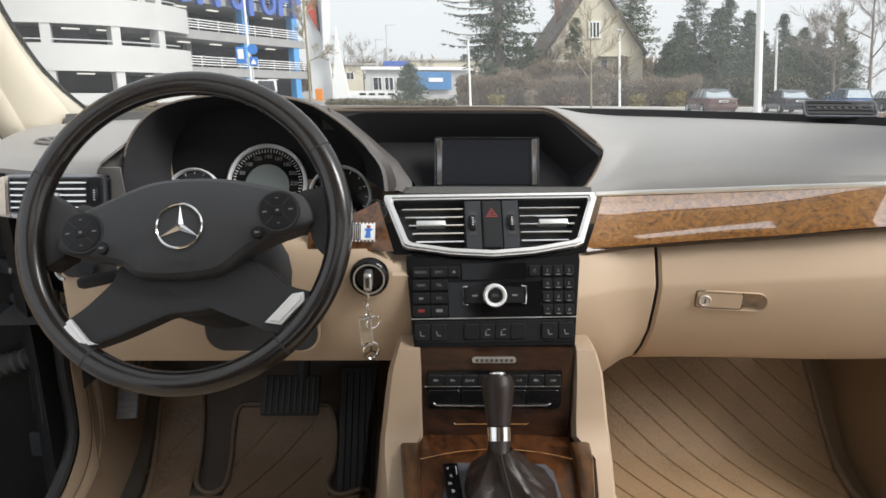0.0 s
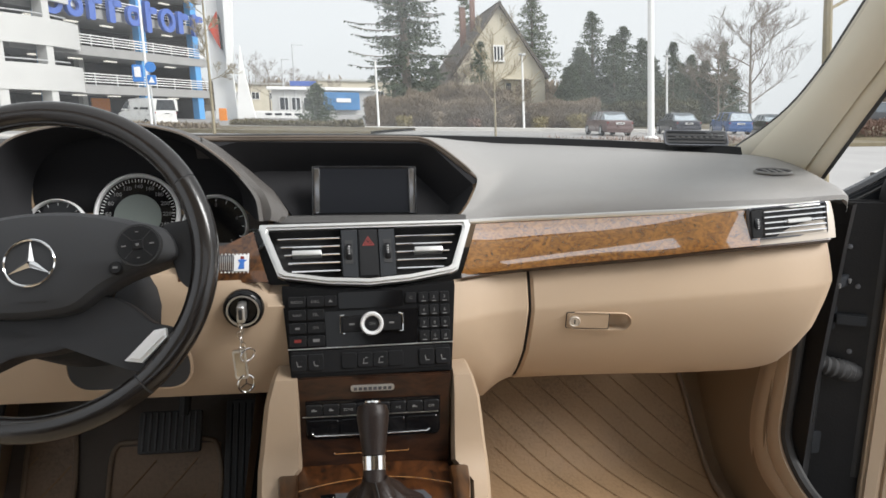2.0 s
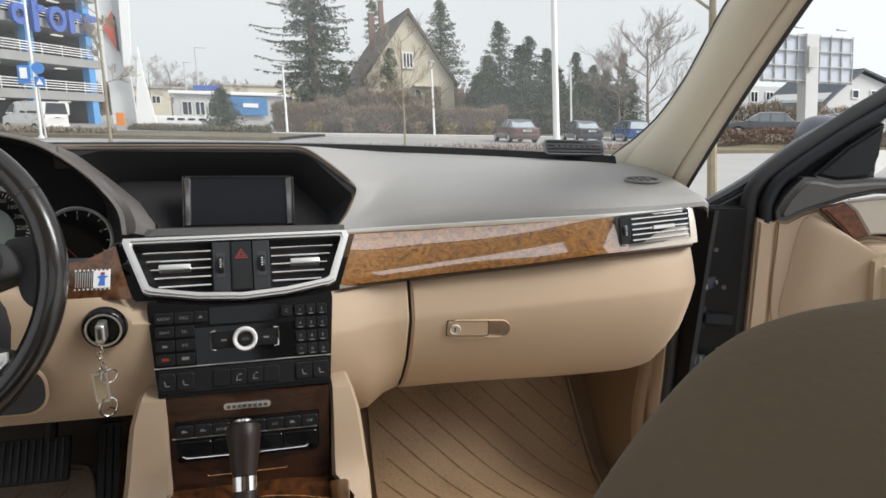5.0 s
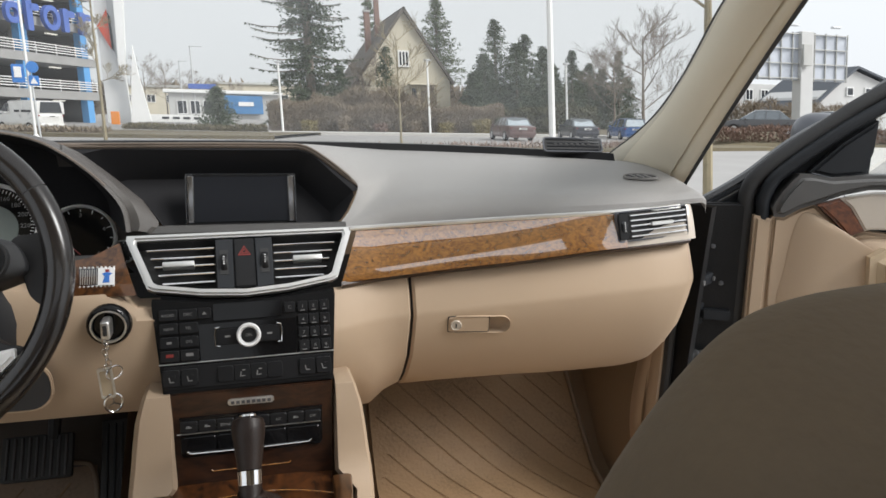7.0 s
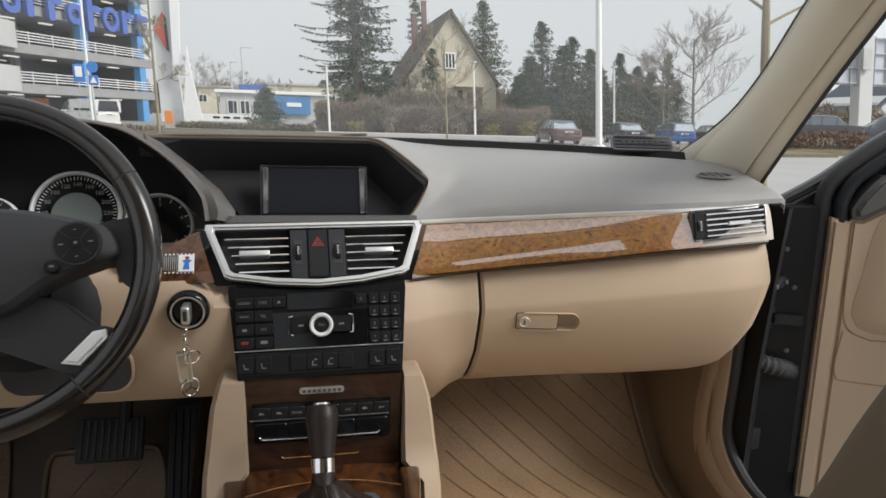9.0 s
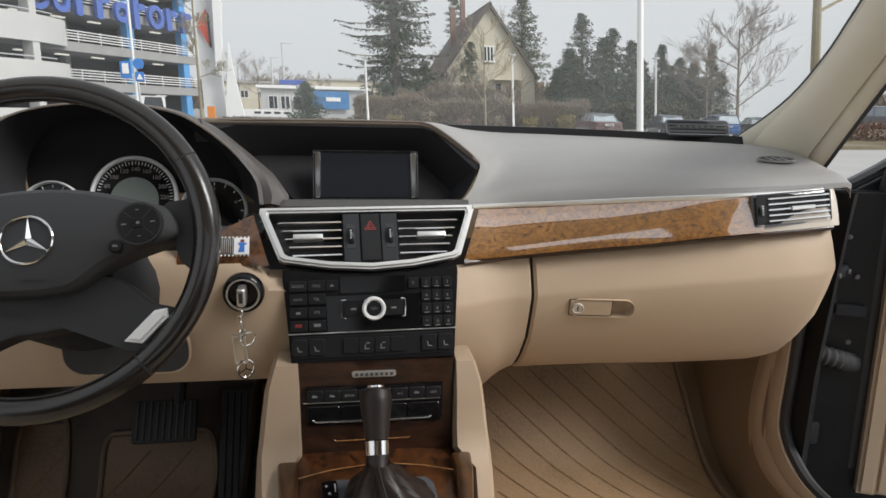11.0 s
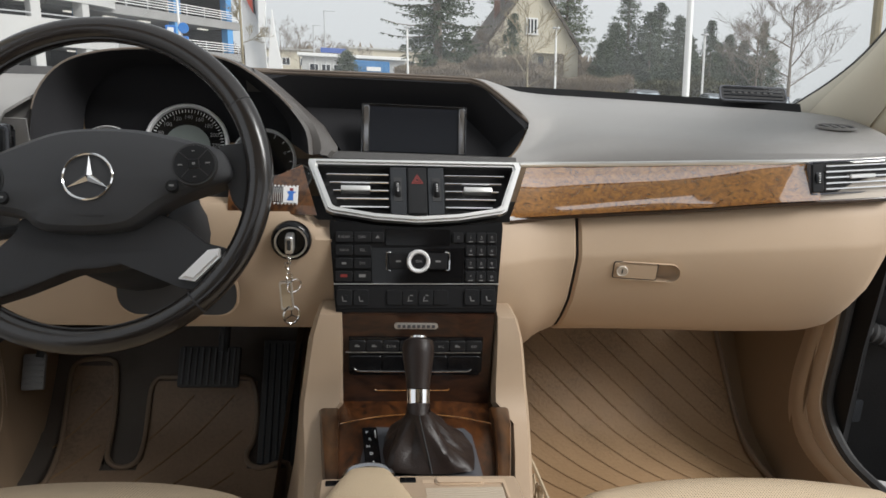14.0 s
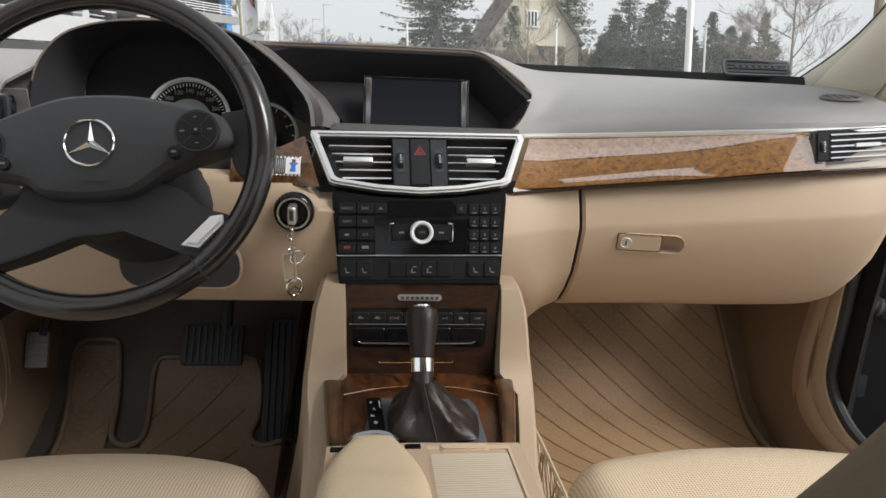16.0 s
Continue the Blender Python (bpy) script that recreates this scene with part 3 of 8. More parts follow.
part("worn_edge", tube([tuple(p) for p in worn3], [0.0010] + [0.0019] * (len(worn3) - 2) + [0.0008], 8), WORN_EDGE, brow, "worn brown edge of the hood")
part("ledge", grid([[tuple(hm @ Vector((u, v, n))) for u in (-0.130, -0.108, 0.0, 0.125, 0.138, 0.147)] for v, n in ((-0.012, -0.012), (-0.012, -0.003), (-0.009, -0.0005), (0.001, -0.0005), (0.004, -0.004))]), TAUPE_DARK, brow, "vinyl ledge below the display")
sm = face_at(0.001, 0.936, 1.0315, 14)
part("screen", plate(rrect(0.134, 0.067, 0.002), 0.003, 0.0005, 1, at_uv(sm, 0, 0, 0.002)), SCREEN, brow, "dark switched-off display")
part("screen_frame", ring_plate(rrect(0.158, 0.076, 0.002), rrect(0.134, 0.067, 0.001), 0.004, 0.0008, sm), PIANO, brow, "gloss black display frame")
for sx in (-1, 1):
    part("chrome_bar", rbox(0.0100, 0.071, 0.007, 0.0032, 3, at_uv(sm, sx * 0.0715, 0.000, 0.005)), DARK_CHROME, brow, "upright chrome bar")
    part("chrome_edge", rbox(0.0011, 0.072, 0.004, 0.0004, 1, at_uv(sm, sx * 0.0775, 0, 0.004)), DARK_CHROME, brow)
part("screen_edge", rbox(0.156, 0.0008, 0.003, 0.0003, 1, at_uv(sm, 0, 0.0372, 0.004)), DARK_CHROME, brow)

# soft vinyl shoulder from the hood over to the pad
def resample(pts, n):
    pts = [Vector(p) for p in pts]
    run = [0.0]
    for a, b in zip(pts, pts[1:]):
        run.append(run[-1] + (b - a).length)
    return [Vector(curve_at([(r_, *p) for r_, p in zip(run, pts)], run[-1] * i / (n - 1))) for i in range(n)]


near_ = [hm @ Vector((u, v, -0.003)) for u, v in spline([(0.088, 0.1375), (0.108, 0.129), (0.132, 0.110), (0.158, 0.084), (0.172, 0.066)], 4) + spline([(0.170, 0.056), (0.1665, 0.047), (0.155, 0.023), (0.143, 0.006), (0.136, -0.002), (0.150, -0.010)], 4)]
near_ = resample(near_, 26)
def pad_ring(x):
    return resample(pad_row(x)[::-1], 30)


near_ = resample(near_, 30)
rows = [[] for _ in range(30)]
for k in range(15):
    t = (k / 14) ** 1.5
    fade = (1 - t) ** 4 * (1 + 4 * t)
    for i, a in enumerate(near_):
        x = a.x + (0.34 - a.x) * t
        rows[i].append(tuple(pad_ring(x)[i] + (a - pad_ring(a.x)[i]) * fade))
for x in XR[1:]:
    for i, p in enumerate(pad_ring(x)):
        rows[i].append(tuple(p))
for row in rows:
    x, y, z = row[-1]
    row += [(0.697, y + 0.006, z - 0.004), (0.702, y + 0.012, z - 0.02)]
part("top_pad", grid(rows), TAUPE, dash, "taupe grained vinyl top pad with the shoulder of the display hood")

# instrument hood
ih = thing("instrument_hood", "taupe vinyl hood arching over the instruments", "hood", kind="structure")
ARCH = [(-0.512, 0.865, 0.985), (-0.517, 0.875, 1.02), (-0.508, 0.885, 1.068), (-0.478, 0.895, 1.106), (-0.43, 0.90, 1.124), (-0.37, 0.90, 1.131), (-0.31, 0.90, 1.130), (-0.26, 0.90, 1.121), (-0.225, 0.897, 1.104), (-0.19, 0.89, 1.078), (-0.165, 0.882, 1.053), (-0.148, 0.875, 1.028), (-0.143, 0.868, 0.998)]
arch = spline(ARCH, 4)
cx, cz = -0.335, 1.03


def scaled(pts, k, dy, dz=0.0):
    return [(cx + (x - cx) * k, y + dy, cz + (z - cz) * k + dz) for x, y, z in pts]


lip = [scaled(arch, 1.07, 0.12, -0.03), scaled(arch, 1.035, 0.08, -0.010), scaled(arch, 1.02, 0.03, -0.002), scaled(arch, 1.0, -0.004), scaled(arch, 0.975, -0.008), scaled(arch, 0.945, 0.0), scaled(arch, 0.90, 0.03), scaled(arch, 0.80, 0.085)]
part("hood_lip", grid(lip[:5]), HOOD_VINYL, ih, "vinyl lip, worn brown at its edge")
part("hood_edge", tube(scaled(arch, 0.985, -0.0060)[6:40], 0.0018, 8), WORN_EDGE, ih, "worn brown edge of the hood")
part("hood_inside", grid(lip[4:]), VOID, ih, "black inside")
part("binnacle_back", plate([(x, z) for x, y, z in scaled(arch, 0.84, 0)][::-1], 0.004, 0, 1, Matrix(((1, 0, 0, 0), (0, 0, 1, 0.982), (0, 1, 0, 0), (0, 0, 0, 1)))), VOID, ih)
part("binnacle_floor", grid([[(-0.515, 0.850, 0.90), (-0.160, 0.850, 0.90)], [(-0.515, 0.848, 0.960), (-0.165, 0.848, 0.960)], [(-0.515, 0.865, 0.968), (-0.165, 0.865, 0.968)], [(-0.50, 0.99, 0.915), (-0.16, 0.99, 0.915)]]), BLACK, ih)

# flank between the two hoods
flank_a = arch[32:49]
ring_l = resample([hm @ Vector((u, v, -0.003)) for u, v in ((-0.240, 0.134), (-0.214, 0.121), (-0.170, 0.082), (-0.130, 0.043), (-0.106, 0.004), (-0.118, -0.010))], len(flank_a))
flank = []
for i, p in enumerate(flank_a):
    q = ring_l[i]
    p = Vector(p)
    flank.append([p + Vector((0, 0.0, 0)), p.lerp(q, 0.3) + Vector((0.002, -0.006, 0.003)), p.lerp(q, 0.7) + Vector((0.002, -0.005, 0.003)), q])
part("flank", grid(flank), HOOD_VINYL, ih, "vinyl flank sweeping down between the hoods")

# gauges
gm = face_at(-0.335, 0.962, 0.995, 18)
cluster = thing("instrument_cluster", "instrument cluster with three chrome-ringed dials, switched off", "instruments")


def gauge(u, v, r, lcd=False, nums=(), ticks=24):
    g = part("dial", plate(disc(r, 40), 0.003, 0, 1, at_uv(gm, u, v, 0)), PIANO, cluster)
    part("bezel", lathe([(r * 0.96, 0), (r * 0.97, 0.008), (r, 0.010), (r * 1.05, 0.007), (r * 1.06, 0)], 48, at_uv(gm, u, v, 0.002)), SILVER_RING, g, "silver ring")
    for k in range(ticks):
        a = radians(225 - 270 * k / (ticks - 1))
        part("tick", rbox(0.0009, 0.0055 if k % 2 else 0.004, 0.0005, m=at_uv(gm, u + 0.88 * r * math.cos(a), v + 0.88 * r * math.sin(a), 0.0036, math.degrees(a) - 90)), WHITE, g)
    for k, s in enumerate(nums):
        a = radians(225 - 270 * k / max(1, len(nums) - 1))
        words("number", s, 0.0085, at_uv(gm, u + 0.72 * r * math.cos(a), v + 0.72 * r * math.sin(a), 0.0036), PRINT_GREY, g)
    if lcd:
        part("display", plate(disc(r * 0.58, 36), 0.002, 0, 1, at_uv(gm, u, v - 0.004, 0.003)), LCD, g, "grey-green round display")
    else:
        part("needle", rbox(0.0014, r * 0.75, 0.001, m=at_uv(gm, u - r * 0.26, v - r * 0.26, 0.006, -45 - 90)), RED, g, "needle at rest")
    return g


gauge(0.0, 0.0, 0.058, True, ("20", "40", "60", "80", "100", "120", "140", "160", "180", "200", "220", "240", "260"), 53)
gauge(-0.112, -0.020, 0.041, ticks=13)
gauge(0.112, -0.020, 0.046, ticks=13, nums=("1", "2", "3", "4", "5"))
gauge(0.168, -0.042, 0.016, ticks=5)

# driver's lower half
rows = []
for x, back_ in ((-0.596, 0.10), (-0.594, 0.03), (-0.588, 0.010), (-0.575, 0.002), (-0.55, 0.0), (-0.50, 0.0), (-0.44, 0.0), (-0.36, 0.0), (-0.28, 0.0), (-0.22, 0.0), (-0.17, 0.0), (-0.135, 0.0), (-0.110, 0.0)):
    y0 = 0.825 + back_
    cut_ = 0.030 if x > -0.15 else 0.0
    rows.append([(x, y0 + 0.03, 0.938 - cut_), (x, y0 - 0.006, 0.934 - cut_), (x, y0 - 0.012, 0.925 - cut_), (x, y0 - 0.018, 0.89), (x, y0 - 0.014, 0.835), (x, y0 - 0.004, 0.782), (x, y0 + 0.014, 0.754), (x, y0 + 0.04, 0.744), (x, y0 + 0.10, 0.740)])
lower = part("driver_panel", grid(rows, thick=0.004), BEIGE, dash, "beige knee panel below the steering column")
part("end_closure", grid([[(-0.600, y, z) for y in (0.86, 0.95, 1.10)] for z in (0.70, 0.95)]), RUBBER, dash, "black end of the dashboard")
# light switch on a flat black plate for its hollow, with a silver crescent
xm_ = face_at(-0.546, 0.8055, 0.905, -4)
switch = part("light_switch", plate(rrect(0.074, 0.034, 0.014, 6), 0.004, 0.001, 2, at_uv(xm_, 0.002, 0.0, -0.001)), BLACK, dash, "flat dark plate for the hollow of the light switch")
part("crescent", tube([tuple(at_uv(xm_, -0.030 - 0.010 * math.cos(a), 0.016 * math.sin(a) - 0.003, 0.004).translation) for a in [radians(q) for q in range(-85, 86, 10)]], 0.0032, 8), SATIN, switch, "silver crescent rim")
part("knob", lathe([(0, 0.012), (0.011, 0.012), (0.0125, 0.009), (0.013, 0.0)], 24, at_uv(xm_, 0.004, 0.0, 0.002)), CHARCOAL, switch, "round switch knob")
rows = []
for x, zt in spline([(-0.250, 0.960), (-0.225, 0.961), (-0.205, 0.963), (-0.190, 0.966), (-0.178, 0.971), (-0.166, 0.977), (-0.155, 0.982)], 4):
    lean_ = 0.6 * (zt - 0.921)
    rows.append([(x + max(0, (x + 0.19) * 0.62) * (1 - t), 0.820 + lean_ * t - 0.006 * math.sin(math.pi * (0.08 + 0.84 * t)), 0.921 + (zt - 0.921) * t) for t in [k / 8 for k in range(9)]])
part("driver_wood", grid(rows, thick=0.006), DRIVER_BURL, dash, "burl walnut piece beside the wheel")
# oval opening, its dark depth put in as a black plate, with its rim
om = face_at(-0.315, 0.803, 0.815, -8)
part("opening_rim", ring_plate(rrect(0.160, 0.070, 0.029, 6), rrect(0.152, 0.062, 0.026, 6), 0.004, 0.0015, om), BEIGE, dash)
part("opening", plate(rrect(0.153, 0.063, 0.026, 6), 0.003, 0, 1, at_uv(om, 0, 0, 0.001)), BLACK, dash, "flat dark plate for the shaded column adjustment opening")

# ignition with key
ig = face_at(-0.166, 0.8035, 0.889, -4)
lk = thing("ignition_lock", "round black ignition lock with chrome ring", "ignition lock")
part("collar", lathe([(0.0, 0.003), (0.017, 0.003), (0.0185, 0.007), (0.0215, 0.009), (0.0245, 0.007), (0.0265, 0.004), (0.027, -0.004)], 36, ig), PIANO, lk, "gloss black collar")
part("chrome_ring", lathe([(0.0185, 0.006), (0.0195, 0.0095), (0.0215, 0.0095), (0.0222, 0.006)], 36, ig), SATIN, lk, "chrome ring")
key = thing("key_with_tag", "car key in the lock with chain, clear tag and ring", "key")
part("key_head", rbox(0.011, 0.024, 0.026, 0.004, 3, at_uv(ig, 0, 0.002, 0.018)), SATIN, key, "silver key head")
part("key_slot", rbox(0.005, 0.014, 0.002, 0.001, 1, at_uv(ig, 0, 0.003, 0.0315)), BLACK, key)
for k in range(6):
    mm = at_uv(ig, -0.001 + 0.002 * math.sin(k * 2.1), -0.012 - 0.0068 * k, 0.030) @ pose(0, 0, 0, 20 * (k % 2), 70 * (k % 2), 20)
    part("chain_link", tube([(0.0028 * math.cos(a), 0.0046 * math.sin(a), 0) for a in [6.2832 * j / 12 for j in range(12)]], 0.0008, 6, True, mm), CHROME, key)
part("split_ring", tube([(0.010 * math.cos(6.2832 * j / 24), 0.010 * math.sin(6.2832 * j / 24), 0) for j in range(24)], 0.0009, 6, True, at_uv(ig, 0.006, -0.054, 0.028) @ pose(0, 0, 0, 15, 35)), CHROME, key)
part("tag", plate(rrect(0.016, 0.040, 0.003), 0.003, 0.0008, 1, at_uv(ig, -0.004, -0.068, 0.026, 4)), NET, key, "worn clear plastic tag")
part("tag_frame", ring_plate(rrect(0.017, 0.041, 0.003), rrect(0.0125, 0.034, 0.002), 0.0044, 0.0006, at_uv(ig, -0.004, -0.068, 0.0254, 4)), SATIN, key)
part("emblem_ring", tube([(0.0105 * math.cos(6.2832 * j / 24), 0.0125 * math.sin(6.2832 * j / 24), 0) for j in range(24)], 0.0016, 8, True, at_uv(ig, 0.002, -0.096, 0.027) @ pose(0, 0, 0, 0, 25)), CHROME, key)
for a in (90, 210, 330):
    part("emblem_arm", rbox(0.0016, 0.011, 0.0016, m=at_uv(ig, 0.002, -0.096, 0.027) @ pose(0, 0, 0, 0, 25) @ pose(0, 0, 0, 0, 0, a - 90) @ Matrix.Translation((0, 0.0055, 0))), CHROME, key)

# small souvenir card on the wood beside the wheel
cm = face_at(-0.180, 0.8265, 0.9455, 28) @ Matrix.Diagonal((0.82, 0.92, 1, 1))
card = thing("souvenir_magnet", "small souvenir magnet with scalloped silver edge and blue picture", "magnet")
part("plate", plate(rrect(0.052, 0.027, 0.002), 0.004, 0.0008, 1, cm), GREYBLUE, card)
for k in range(8):
    part("grille", rbox(0.0012, 0.021, 0.0012, m=at_uv(cm, -0.023 + 0.0032 * k, 0, 0.0045)), SATIN, card)
part("picture", plate(rrect(0.024, 0.025, 0.001), 0.005, 0.0004, 1, at_uv(cm, 0.0135, 0, 0.0004)), WHITE, card, "white picture panel")
part("blue_patch", plate([(-0.006, -0.009), (0.004, -0.009), (0.0035, 0.001), (0.008, 0.004), (0.0, 0.006), (-0.007, 0.004), (-0.003, 0.0)], 0.0006, 0, 1, at_uv(cm, 0.0145, 0, 0.0054)), BLUE, card)
part("red_patch", plate(rrect(0.006, 0.004, 0.001), 0.0006, 0, 1, at_uv(cm, 0.015, 0.008, 0.0054)), RED, card)
for k in range(9):
    for v in (-0.0135, 0.0135):
        part("scallop", lathe([(0.0017, 0), (0.0017, 0.004), (0, 0.0046)], 8, at_uv(cm, -0.024 + 0.006 * k, v, 0)), SATIN, card)

# ---- centre vents ----
cv = thing("centre_vent", "centre air vents in a satin chrome surround with hazard switch", "air vent", "dashboard air vents")
vm = face_at(0.003, 0.820, 0.926, 35) @ pose(0, 0, 0, 0, 0, 1.1)
OUTV = [(-0.122, 0.0), (-0.06, -0.010), (0, -0.014), (0.06, -0.010), (0.122, 0.0), (0.130, 0.004), (0.157, 0.074), (0.156, 0.081), (-0.156, 0.081), (-0.157, 0.074), (-0.130, 0.004)]
INV = [(-0.116, 0.008), (-0.06, -0.001), (0, -0.005), (0.06, -0.001), (0.116, 0.008), (0.122, 0.012), (0.144, 0.068), (0.143, 0.073), (-0.143, 0.073), (-0.144, 0.068), (-0.122, 0.012)]
OUTV, INV = [(u * 0.956, v) for u, v in OUTV], [(u * 0.956, v) for u, v in INV]
part("chrome_frame", ring_plate(OUTV, INV, 0.012, 0.003, vm, -0.004), SATIN, cv, "satin chrome surround")
part("duct", plate([(u * 1.02, v * 1.02) for u, v in INV], 0.003, 0, 1, at_uv(vm, 0, 0, -0.03)), BLACK, cv)
part("inner_wall", ring_plate([(u * 1.03, v * 1.03 - 0.001) for u, v in INV], INV, 0.032, 0, at_uv(vm, 0, 0, -0.031)), BLACK, cv)
for s in (-1, 1):
    for k in range(5):
        v = 0.011 + 0.0123 * k
        half = 0.107 + 0.0235 * (v - 0.008) / 0.06
        part("slat", rbox(half - 0.041, 0.0026, 0.014, 0.0009, 1, at_uv(vm, s * (0.039 + (half - 0.041) / 2), v, -0.006)), CHROME, cv, "chrome-edged slat")
    part("tab", rbox(0.040, 0.0075, 0.013, 0.0014, 2, at_uv(vm, s * 0.085, 0.036, 0.001)), SATIN, cv, "silver slider tab")
    side = part("wheel_plate", plate([(s * u, v) for u, v in ((0.0145, -0.003), (0.037, -0.001), (0.038, 0.071), (0.0145, 0.071))], 0.010, 0.001, 1, at_uv(vm, 0, 0, -0.006)), CHARCOAL, cv)
    part("slot", rbox(0.011, 0.036, 0.001, m=at_uv(vm, s * 0.027, 0.036, 0.0042)), BLACK, side)
    part("thumb_wheel", lathe([(0, -0.004), (0.0155, -0.004), (0.0165, -0.002), (0.0165, 0.002), (0.0155, 0.004), (0, 0.004)], 28, at_uv(vm, s * 0.027, 0.036, -0.0060) @ pose(0, 0, 0, 0, 90)), BUTTON, side, "ribbed thumb wheel")
    for k in range(4):
        part("tick", rbox(0.0022, 0.001, 0.0006, m=at_uv(vm, s * 0.027, 0.031 + 0.0035 * k, 0.0105)), WHITE, side)
hz = part("hazard_switch", plate(rrect(0.027, 0.072, 0.002, cy=0.033), 0.011, 0.0015, 2, at_uv(vm, 0, 0.001, -0.005)), BUTTON, cv, "black hazard switch")
TRI = [(-0.0075, -0.0052), (0.0075, -0.0052), (0, 0.0075)]
part("triangle", ring_plate([(u * 1.15, v * 1.15) for u, v in TRI], [(u * 0.86, v * 0.86) for u, v in TRI], 0.0007, 0, at_uv(vm, 0, 0.050, 0.006)), RED, hz, "red warning triangle")
part("triangle", ring_plate([(u * 0.62, v * 0.62) for u, v in TRI], [(u * 0.36, v * 0.36) for u, v in TRI], 0.0007, 0, at_uv(vm, 0, 0.050, 0.006)), RED, hz)

# ---- radio ----
rd = thing("car_radio", "black car radio with a chrome-ringed knob and number keys", "radio")
rm = face_at(0.0045, 0.786, 0.787, 13) @ pose(0, 0, 0, 0, 0, 0.9)
FACE = [(-0.1095, 0.008), (0.1105, 0.008), (0.119, 0.125), (0.118, 0.134), (0.05, 0.127), (0, 0.1245), (-0.05, 0.127), (-0.118, 0.134), (-0.119, 0.125)]
part("faceplate", plate(FACE, 0.02, 0.002, 2, at_uv(rm, 0, 0, -0.016)), RADIO_BLACK, rd, "matt black faceplate")


def button(u, v, w, h, text="", parent=rd, m=rm, size=0.0052, lift=0.0045, ink=PRINT_GREY, base=BUTTON):
    b = part("button", plate(rrect(w, h, min(w, h) * 0.16, 2), 0.004, 0.0008, 1, at_uv(m, u, v, lift - 0.0015)), base, parent)
    if text:
        words("print", text, size, at_uv(m, u, v, lift + 0.0027), ink, b)
    return b


def mark(u, v, w, h, parent, m, ink=PRINT_GREY, n=0.0075, turn=0):
    return part("print", rbox(w, h, 0.0006, m=at_uv(m, u, v, n, turn)), ink, parent)


LEFT = (("RADIO", "DISC"), ("NAVI", "TEL"), ("", "SYS"), ("", ""))
for r in range(4):
    v = 0.1115 - 0.0178 * r
    for c in range(2):
        b = button(-0.099 + 0.0245 * c, v, 0.0235, 0.0145, LEFT[r][c])
        if r == 2 and c == 0:
            mark(-0.099, v, 0.006, 0.003, b, rm)
        if r == 3:
            mark(-0.099 + 0.0245 * c, v + 0.001, 0.009, 0.004, b, rm, RED if c == 0 else PRINT_GREY)
    for c in range(3):
        b = button(0.0735 + 0.0147 * c, v, 0.0138, 0.0145, (("1", "2", "3"), ("4", "5", "6"), ("7", "8", "9"), ("*", "0", "#"))[r][c], size=0.006)
        mark(0.0735 + 0.0147 * c, v - 0.0053, 0.006, 0.0012, b, rm)
button(-0.054, 0.1115, 0.017, 0.0145, "")
part("print", plate([(-0.003, 0), (0.003, 0), (0, 0.004)], 0.0006, 0, 1, at_uv(rm, -0.054, 0.110, 0.0073)), PRINT_GREY, rd)
button(0.056, 0.1115, 0.0145, 0.0145, "C", size=0.006)
part("disc_slot", plate(rrect(0.088, 0.022, 0.002, cy=0.1115), 0.002, 0, 1, at_uv(rm, 0.001, 0, 0.0035)), PIANO, rd, "gloss black slot cover")
part("gloss_panel", plate([(-0.062, 0.049), (0.062, 0.049), (0.0635, 0.097), (-0.0635, 0.097)], 0.002, 0, 1, at_uv(rm, 0.001, 0, 0.0035)), PIANO, rd, "gloss black control panel")
for s in (-1, 1):
    b = part("rocker", plate([(s * 0.013, 0.068), (s * 0.040, 0.068), (s * 0.041, 0.0895), (s * 0.013, 0.0905)], 0.007, 0.0015, 2, at_uv(rm, 0.001, 0, 0.004)), BUTTON, rd)
    mark(0.001 + s * 0.027, 0.079, 0.007, 0.0024, b, rm, n=0.0112)
    part("chrome_bracket", tube([tuple(at_uv(rm, 0.001 + s * u, v, 0.008).translation) for u, v in ((0.037, 0.0915), (0.0425, 0.0905), (0.0432, 0.079), (0.0425, 0.0675), (0.037, 0.0665))], 0.0011, 6), CHROME, rd, "chrome bracket")
kn = part("knob", lathe([(0, 0.012), (0.010, 0.012), (0.0108, 0.0135), (0.012, 0.0165), (0.0142, 0.017), (0.0158, 0.0145), (0.016, 0.004)], 40, at_uv(rm, 0.001, 0.079, 0.003)), SILVER_RING, rd, "silver ring knob")
part("knob_face", lathe([(0, 0.0005), (0.0098, 0.0), (0.0098, -0.004)], 32, at_uv(rm, 0.001, 0.079, 0.0165)), BUTTON, kn)
words("print", "ON", 0.0055, at_uv(rm, 0.001, 0.079, 0.0174), PRINT_GREY, kn)
part("chrome_line", rbox(0.2265, 0.0016, 0.003, 0.0005, 1, at_uv(rm, 0, 0.0478, 0.0045)), SATIN, rd, "thin chrome line")
part("switch_base", plate(rrect(0.216, 0.030, 0.003, cy=0.0295), 0.002, 0.0006, 1, at_uv(rm, 0, 0, 0.0035)), BUTTON, rd)
for u in (-0.0985, -0.076, 0.0755, 0.098):
    b = button(u, 0.0295, 0.0212, 0.022, lift=0.006)
    mark(u - 0.002, 0.028, 0.0013, 0.007, b, rm, PRINT_GREY, 0.0088, 12)
    mark(u + 0.001, 0.0250, 0.005, 0.0013, b, rm, PRINT_GREY, 0.0088)
    mark(u + 0.003, 0.031, 0.004, 0.004, b, rm, BUTTON, 0.0088)
